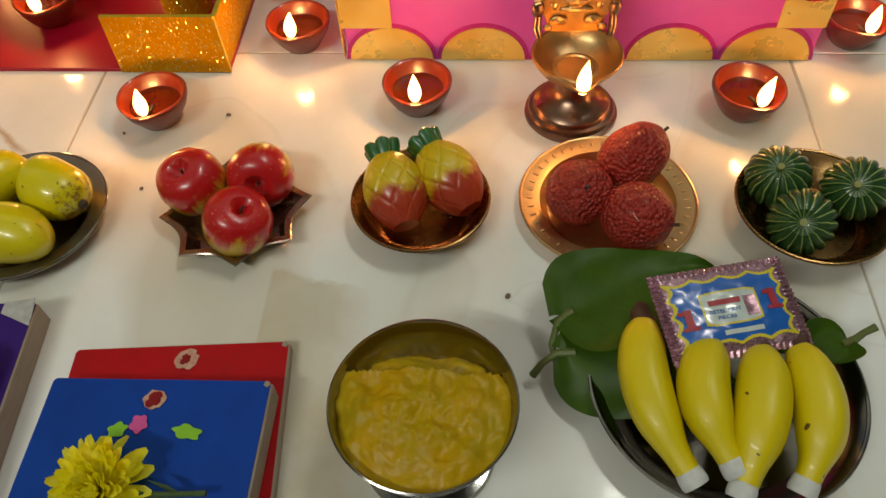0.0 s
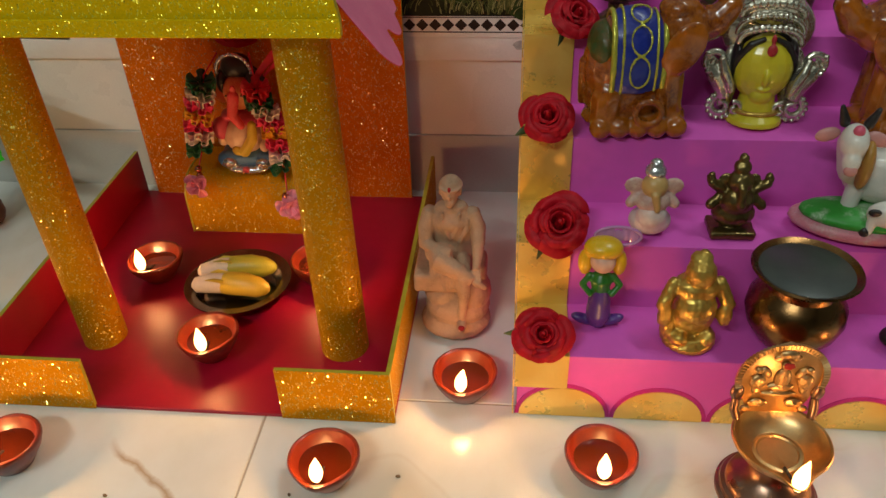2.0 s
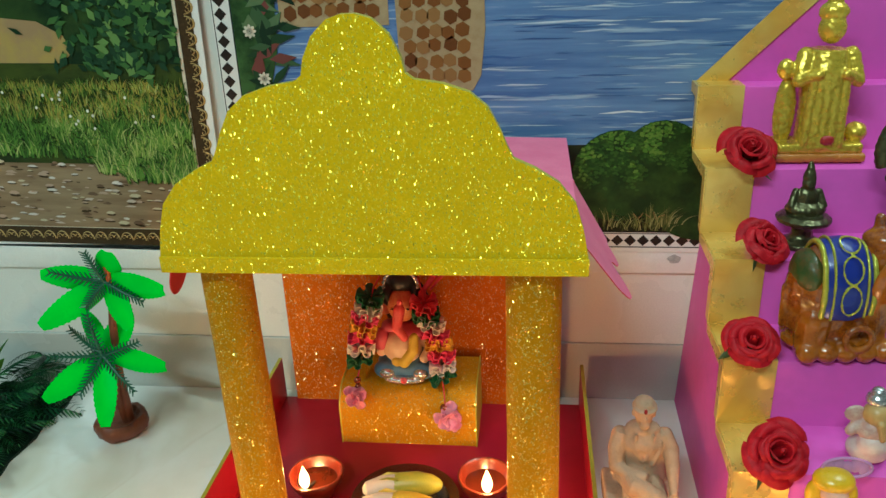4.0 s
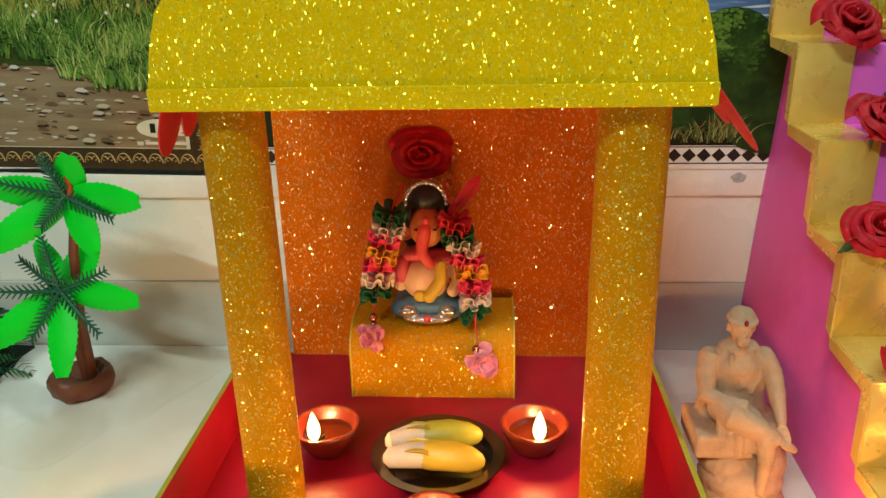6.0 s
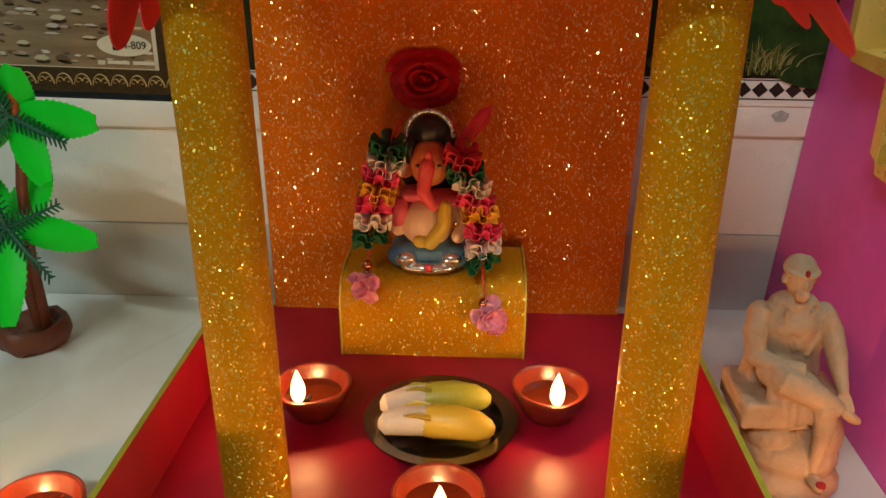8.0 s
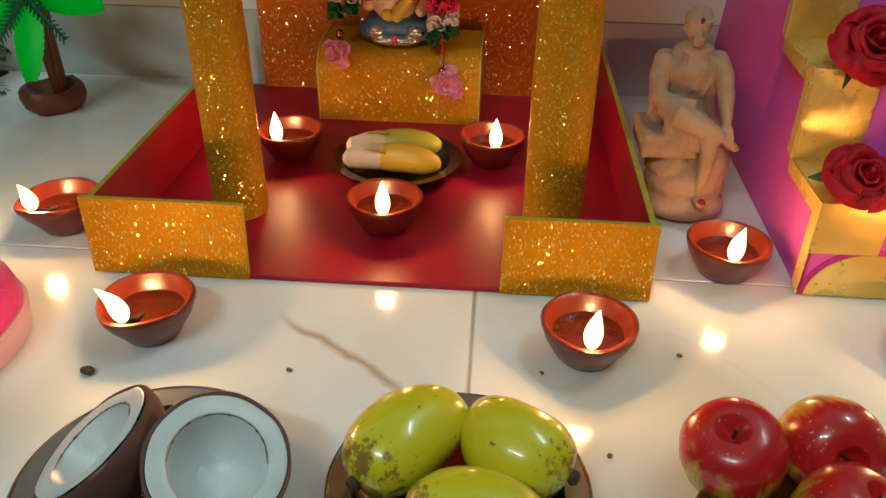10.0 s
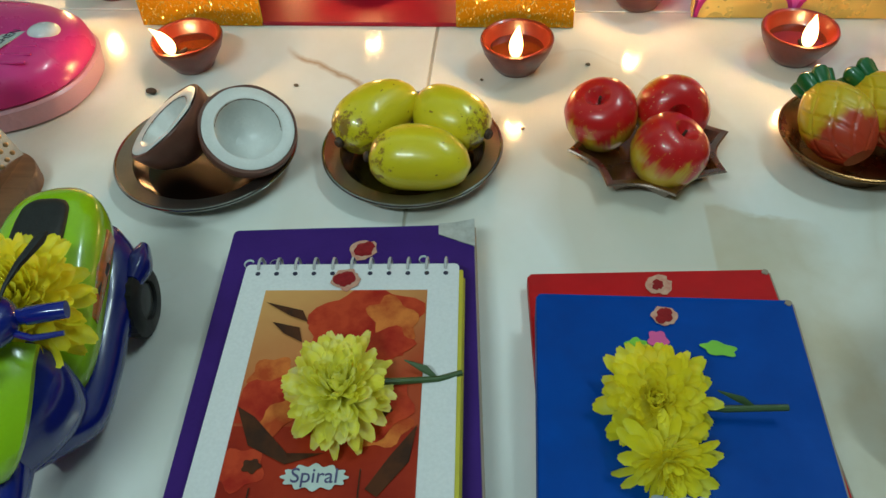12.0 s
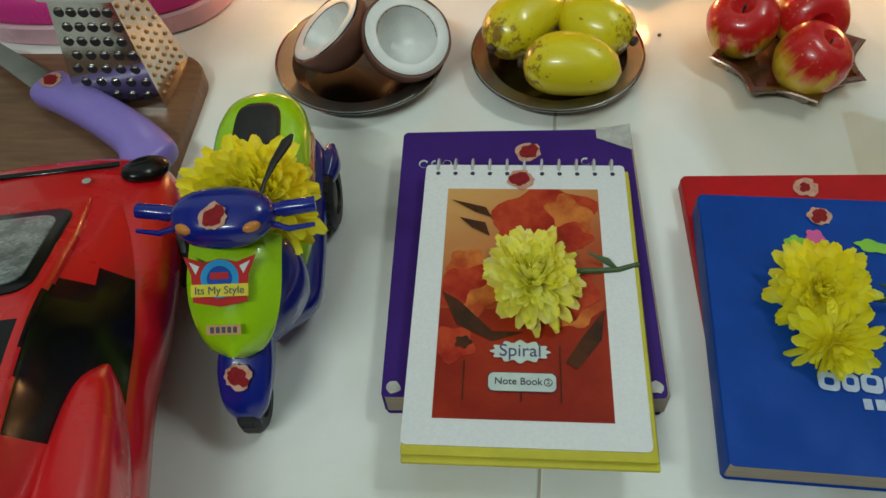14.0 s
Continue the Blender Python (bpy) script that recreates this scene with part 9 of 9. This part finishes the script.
part("wave_pattern", strokes(clipped(waves, *L2)), inst_mat("wave_paint", [(0.52, 0.60, 0.69), (0.07, 0.14, 0.34), (0.28, 0.39, 0.56), (0.05, 0.105, 0.27), (0.38, 0.48, 0.62), (0.13, 0.23, 0.43), (0.20, 0.31, 0.50)]), p2, "painted waves")["kind"] = "stuff"
bush = {0: [], 1: []}
for cx, cz, rx, rz, n in ((0.020, 0.292, 0.050, 0.050, 1100), (0.066, 0.298, 0.050, 0.054, 1300), (0.40, 0.296, 0.11, 0.055, 500)):
    for _ in range(n):
        a, q = rnd.uniform(0.0, 6.3), rnd.random() ** 0.5
        x, z = cx + rx * 0.96 * q * math.cos(a), cz + rz * 0.97 * q * math.sin(a)
        lit = 0.75 * (z - cz) / rz - 0.35 * (x - cx) / rx + 0.9 * noise.noise((x * 42, z * 60, 3.0)) + rnd.uniform(-0.2, 0.2)
        if lit < 0.15:
            continue
        bush[0 if lit < 0.55 else 1].append((ellipse(x, z, rnd.uniform(0.0012, 0.0032), rnd.uniform(0.0009, 0.0020), rnd.uniform(-0.6, 0.6), 7), 0.0028 + 0.0003 * rnd.random() + 0.0003 * (lit > 0.55)))
BUSH_DARK = printed("bush_dark", (0.012, 0.030, 0.008), (0.026, 0.060, 0.012), 0.4, 36)
for q, (cx, cz, rx, rz) in enumerate(((0.020, 0.290, 0.050, 0.052), (0.066, 0.296, 0.050, 0.056), (0.112, 0.272, 0.062, 0.056), (0.40, 0.296, 0.11, 0.055))):
    part("bush", strokes([(ellipse(cx, cz, rx, rz, 0, 28), 0.0023 + 0.0001 * q)]), BUSH_DARK, p2, "dark painted bush")
for k, cols in enumerate(([(0.020, 0.055, 0.010), (0.030, 0.075, 0.013), (0.040, 0.095, 0.016)], [(0.055, 0.13, 0.018), (0.075, 0.17, 0.022), (0.11, 0.20, 0.03)])):
    part("bush_leaves", strokes(clipped(bush[k], *L2)), inst_mat("bush_strokes", cols), p2, "painted bush leaves")["kind"] = "stuff"
reeds = []
for cx, n, spread in ((-0.05, 26, 0.03), (0.012, 34, 0.022), (0.052, 46, 0.018), (0.072, 40, 0.012), (0.16, 30, 0.03), (0.30, 40, 0.05)):
    for _ in range(n):
        off = rnd.gauss(0, 1)
        h = rnd.uniform(0.010, 0.026)
        reeds.append((arching(cx + off * spread * 0.6, JZ0 + rnd.uniform(0.001, 0.012), h, off * 0.4 * h + rnd.uniform(-0.3, 0.5) * h, 0.00055), 0.0042 + 0.0004 * rnd.random()))
part("reed_bed", strokes(clipped(reeds, *L2)), inst_mat("reed_strokes", [(0.20, 0.20, 0.06), (0.11, 0.12, 0.03), (0.32, 0.31, 0.12), (0.06, 0.075, 0.02)]), p2, "painted dry reeds")["kind"] = "stuff"
for dx, w, a in ((0.0, 0.007, 60), (0.007, 0.008, -55), (0.014, 0.007, 40), (0.021, 0.009, 70), (0.029, 0.008, -20)):
    part("signature_bar", box(w, 0.0003, 0.0007), GOLD_INK, p2, "ochre signature stroke", Matrix.Translation((0.040 + dx, -0.0050, JZ0 + 0.020)) @ pose(0, 0, 0, 0, a, 0))
# patterned brown column shapes and leaves at the top
spots = bmesh.new()
for q, pts in enumerate(([(-0.338, 0.455), (-0.222, 0.455), (-0.222, 0.560), (-0.340, 0.560)], [(-0.206, 0.386), (-0.136, 0.386), (-0.127, 0.402), (-0.122, 0.450), (-0.124, 0.560), (-0.217, 0.560), (-0.213, 0.420)])):
    part("tawny_shape", prism(pts, 0.0004), TAN_INK, p2, "tawny patterned shape", Matrix.Translation((0, -0.0021 - 0.0002 * q, 0)) @ UP)
    xs, zs = [p[0] for p in pts], [p[1] for p in pts]
    x = min(xs)
    while x < max(xs):
        z = min(zs)
        while z < max(zs):
            cx, cz = x + rnd.uniform(-0.002, 0.002), z + rnd.uniform(-0.002, 0.002)
            lo_, hi_ = (-0.336, -0.224) if q == 0 else (-0.215, -0.126)
            if lo_ < cx - 0.007 and cx + 0.007 < hi_ and min(zs) + 0.006 < cz < max(zs) - 0.006:
                pts2 = [(cx + 0.0079 * math.cos(a) * rnd.uniform(0.86, 1.08), cz + 0.0080 * math.sin(a) * rnd.uniform(0.86, 1.08)) for a in [1.047 * w + 0.4 for w in range(6)]]
                merge(spots, strokes([(pts2, 0.0031)]))
            z += 0.0155
        x += 0.0145
part("tawny_pattern", spots, inst_mat("patch_strokes", [(0.20, 0.075, 0.02), (0.26, 0.11, 0.03), (0.14, 0.05, 0.015), (0.30, 0.15, 0.05)]), p2, "brown patches")["kind"] = "stuff"
part("leaf_ground", prism([(JX0 + 0.002, 0.345), (-0.362, 0.37), (-0.345, 0.43), (-0.335, 0.60), (JX0 + 0.002, 0.60)], 0.0004), printed("leaf_ground_green", (0.015, 0.04, 0.012), (0.05, 0.11, 0.03), 0.4, 30), p2, "painted dark foliage", Matrix.Translation((0, -0.0024, 0)) @ UP)
part("corner_leaves", strokes(clipped([(leafp(x, z, rnd.uniform(0.018, 0.040), rnd.uniform(0, 6.3), rnd.uniform(0.004, 0.008)), 0.0034 + 0.0008 * rnd.random()) for x, z in [(rnd.uniform(JX0 + 0.01, -0.345), rnd.uniform(0.36, 0.60)) for _ in range(110)]], *L2)), inst_mat("corner_strokes", [(0.02, 0.05, 0.02), (0.05, 0.10, 0.04), (0.10, 0.16, 0.07), (0.012, 0.03, 0.014), (0.16, 0.05, 0.04)]), p2, "painted large leaves")["kind"] = "stuff"
for cx, cz in ((-0.372, 0.452), (-0.362, 0.402)):
    for q in range(8):
        a = q * 0.785
        part("white_petal", strokes([(ellipse(cx + 0.0040 * math.cos(a), cz + 0.0040 * math.sin(a), 0.0034, 0.0018, a), 0.0044)]), CREAM_INK, p2)
# small torn bits of print on the white band
solid("paper_scrap", blot(0.008, 3, 0.0004, 12, 0.6), M("grey_scrap", (0.35, 0.36, 0.34), (0.55, 0.56, 0.52), rough=0.6, scale=300), Matrix.Translation((0.098, WALL_Y - 0.0052, 0.191)) @ UP, "torn grey paper scrap stuck on the white band", "paper scrap")

# ---- toy palms and plant ----
P_GREEN = M("bright_green_plastic", (0.012, 0.66, 0.02), (0.01, 0.55, 0.015), rough=0.45, spec=0.25, scale=30)
P_DARK = M("dark_green_plastic", (0.008, 0.09, 0.045), (0.006, 0.07, 0.035), rough=0.4, scale=30)
P_BROWN = M("brown_plastic", (0.16, 0.045, 0.018), (0.10, 0.03, 0.012), rough=0.5, scale=60, bump=0.4)
palm = thing("toy_palm", pose(-0.551, 0.283, 0), "bright green plastic toy palm with two trunks on a brown base", "toy palm")
part("root_base", bumpy(lathe([(0, 0), (0.022, 0.0), (0.0275, 0.006), (0.0300, 0.014), (0.0295, 0.021), (0.0265, 0.0245), (0.0225, 0.0235), (0.018, 0.0175), (0.010, 0.0150), (0, 0.0148)], 64, lambda a, r, z: (r * (1 + 0.05 * math.sin(a * 3 + 1) + 0.035 * math.sin(a * 7)), z * (1 + 0.08 * math.sin(a * 2)))), 0.0016, 110), P_BROWN, palm, "brown moulded hollow base")
part("trunk", tube([(0.010, 0.004, 0.012), (0.012, 0.000, 0.08), (0.022, -0.006, 0.15), (0.034, -0.006, 0.210)], [0.0055, 0.0048, 0.0045, 0.0040], 12), P_BROWN, palm)
part("trunk", tube([(0.006, 0.002, 0.012), (0.006, -0.004, 0.06), (0.014, -0.010, 0.118)], [0.005, 0.0045, 0.004], 12), P_BROWN, palm)


def frond(L, w, droop):
    bm = bmesh.new()
    rows = []
    n = 26
    for i in range(n + 1):
        u = i / n
        ww = w * math.sin(math.pi * (0.08 + 0.85 * u ** 0.9)) ** 0.62
        row = []
        for v in (-1, -0.6, 0, 0.6, 1):
            e = 1 + (0.05 * (-1) ** i if abs(v) == 1 and u > 0.4 else 0)
            row.append(bm.verts.new((ww * v * e, L * u, droop * L * (u ** 1.8) - 0.25 * abs(v) * ww)))
        rows.append(row)
    for ra, rb4 in zip(rows, rows[1:]):
        for j in range(4):
            bm.faces.new((ra[j], ra[j + 1], rb4[j + 1], rb4[j]))
    thick(bm, 0.0010)
    return bm


def spike(L):
    bm = tube([(0, 0, 0), (0, L * 0.5, 0.002), (0, L, 0)], [0.0021, 0.0017, 0.0008], 6)
    for i in range(11):
        u = 0.10 + 0.85 * i / 10
        for s in (-1, 1):
            merge(bm, tube([(0, L * u, 0.001), (s * 0.0085 * (1.15 - 0.6 * u), L * u + 0.005, 0.002)], [0.0012, 0.0006], 5))
    return bm


# hub, then each frond's bearing and length, then the spiky ones
CROWNS = (((0.030, -0.008, 0.206), ((19, 0.044, 62), (-81, 0.070, 72), (-121, 0.088, 64), (88, 0.080, 62), (150, 0.056, 60)), ((-15, 0.040, 80), (-140, 0.036, 74), (110, 0.052, 76), (-74, 0.058, 80))),
          ((0.010, -0.012, 0.116), ((-46, 0.060, 110), (30, 0.052, 110), (91, 0.082, 66), (-124, 0.086, 64), (174, 0.078, 50)), ((-3, 0.056, 84), (65, 0.060, 80), (-86, 0.060, 78), (-147, 0.054, 72), (132, 0.056, 72), (-58, 0.050, 106))))
for (cx, cy, cz), greens, darks in CROWNS:
    for q, (ang, L, face) in enumerate(greens):
        part("green_frond", frond(L, 0.0148, -0.16), P_GREEN, palm, "bright green frond", Matrix.Translation((cx, cy - 0.001 * q, cz)) @ pose(0, 0, 0, 0, ang, 0) @ pose(0, 0, 0, 180 - face, 0, 0))
    for ang, L, face in darks:
        part("dark_frond", spike(L), P_DARK, palm, "dark green spiky frond", Matrix.Translation((cx, cy - 0.007, cz + 0.002)) @ pose(0, 0, 0, 0, ang, 0) @ pose(0, 0, 0, 180 - face, 0, 0))
part("tip", tube([(0.035, -0.012, 0.204), (0.034, -0.013, 0.226)], [0.004, 0.003], 10), M("orange_tip", (0.50, 0.10, 0.02), rough=0.4), palm)

plant = thing("artificial_plant", pose(-0.700, 0.270, 0), "dense dark green artificial fern on a flat dark leaf mat", "plant")
mat_edge = [(0.046 + 0.003 * math.sin(k * 2.1), -0.095 + 0.200 * k / 9) for k in range(10)]
part("leaf_mat", prism(mat_edge + [(-0.06, 0.108), (-0.11, 0.05), (-0.11, -0.08), (-0.04, -0.110)], 0.0030), M("black_green_mat", (0.006, 0.016, 0.010), (0.010, 0.026, 0.014), rough=0.5, scale=60, spec=0.2), plant, "black-green leaf mat")
P_FERN = inst_mat("fern_green", [(0.010, 0.055, 0.020), (0.018, 0.085, 0.028), (0.006, 0.032, 0.014), (0.030, 0.12, 0.035)])
P_LIME = inst_mat("lime_leaf", [(0.10, 0.34, 0.05), (0.16, 0.42, 0.07), (0.08, 0.26, 0.04)])


def fern(L, droop):
    """A stem with narrow leaflets in pairs, arching over."""
    def at(u):
        return Vector((0, L * (u - 0.12 * u * u), L * (0.42 * u - droop * u * u)))
    bm = tube([at(0.25 * k) for k in range(5)], [0.0012, 0.0011, 0.0009, 0.0007, 0.0004], 5)
    for k in range(13):
        u = 0.10 + 0.88 * k / 12
        p = at(u)
        w = 0.019 * math.sin(math.pi * (0.16 + 0.80 * u))
        for sd in (-1, 1):
            merge(bm, tube([p, p + Vector((sd * w * 0.5, w * 0.42, 0.002)), p + Vector((sd * w, w * 0.95, -0.003))], [0.0006, 0.0015, 0.0003], 4, 0.3))
    return bm


r2 = random.Random(4)
FERNS = [mesh_of("fern_leaf", fern(L, d), P_FERN) for L, d in ((0.075, 0.40), (0.095, 0.55), (0.060, 0.30))]
for q in range(46):
    y = -0.085 + 0.180 * (q + 0.5) / 46
    part("fern_leaf", FERNS[q % 3], None, plant, "", pose(r2.uniform(-0.055, 0.000), y + r2.uniform(-0.01, 0.01), 0.004 + r2.uniform(0, 0.030), r2.uniform(-4, 30), r2.uniform(-25, 25), r2.uniform(-150, -25)))
for q in range(9):
    L = r2.uniform(0.050, 0.075)
    pts = [(0, L * u, 0.35 * L * u - 0.35 * L * u * u) for u in (0, 0.25, 0.5, 0.75, 1)]
    part("lime_leaf", tube(pts, [0.0015, 0.0090, 0.0110, 0.0080, 0.0008], 8, 0.12), P_LIME, plant, "pale green broad leaf", pose(-0.030 + 0.010 * r2.random(), -0.02 + 0.05 * r2.random(), 0.045, 55 + r2.uniform(-15, 25), 0, r2.uniform(-130, -20)))
part("stem", tube([(-0.030, 0.0, 0.003), (-0.030, 0.002, 0.050)], [0.004, 0.003], 8), P_DARK, plant)

# crumbs on the floor
CRUMB = M("brown_crumb", (0.20, 0.13, 0.07), rough=0.8, scale=300)
for q, (x, y, r) in enumerate(((0.011, -0.056, 0.0016), (0.244, -0.234, 0.0018), (-0.039, -0.140, 0.0013), (-0.072, -0.079, 0.0014), (-0.218, -0.090, 0.0015))):
    solid("crumb", bumpy(ball((0, 0, r * 0.7), (r * 1.3, r, r * 0.7), None, 10, 6), r * 0.3, 400, q), CRUMB, pose(x, y, 0, 0, 0, 40 * q), "tiny brown crumb on the marble floor", "crumb", "crumbs")
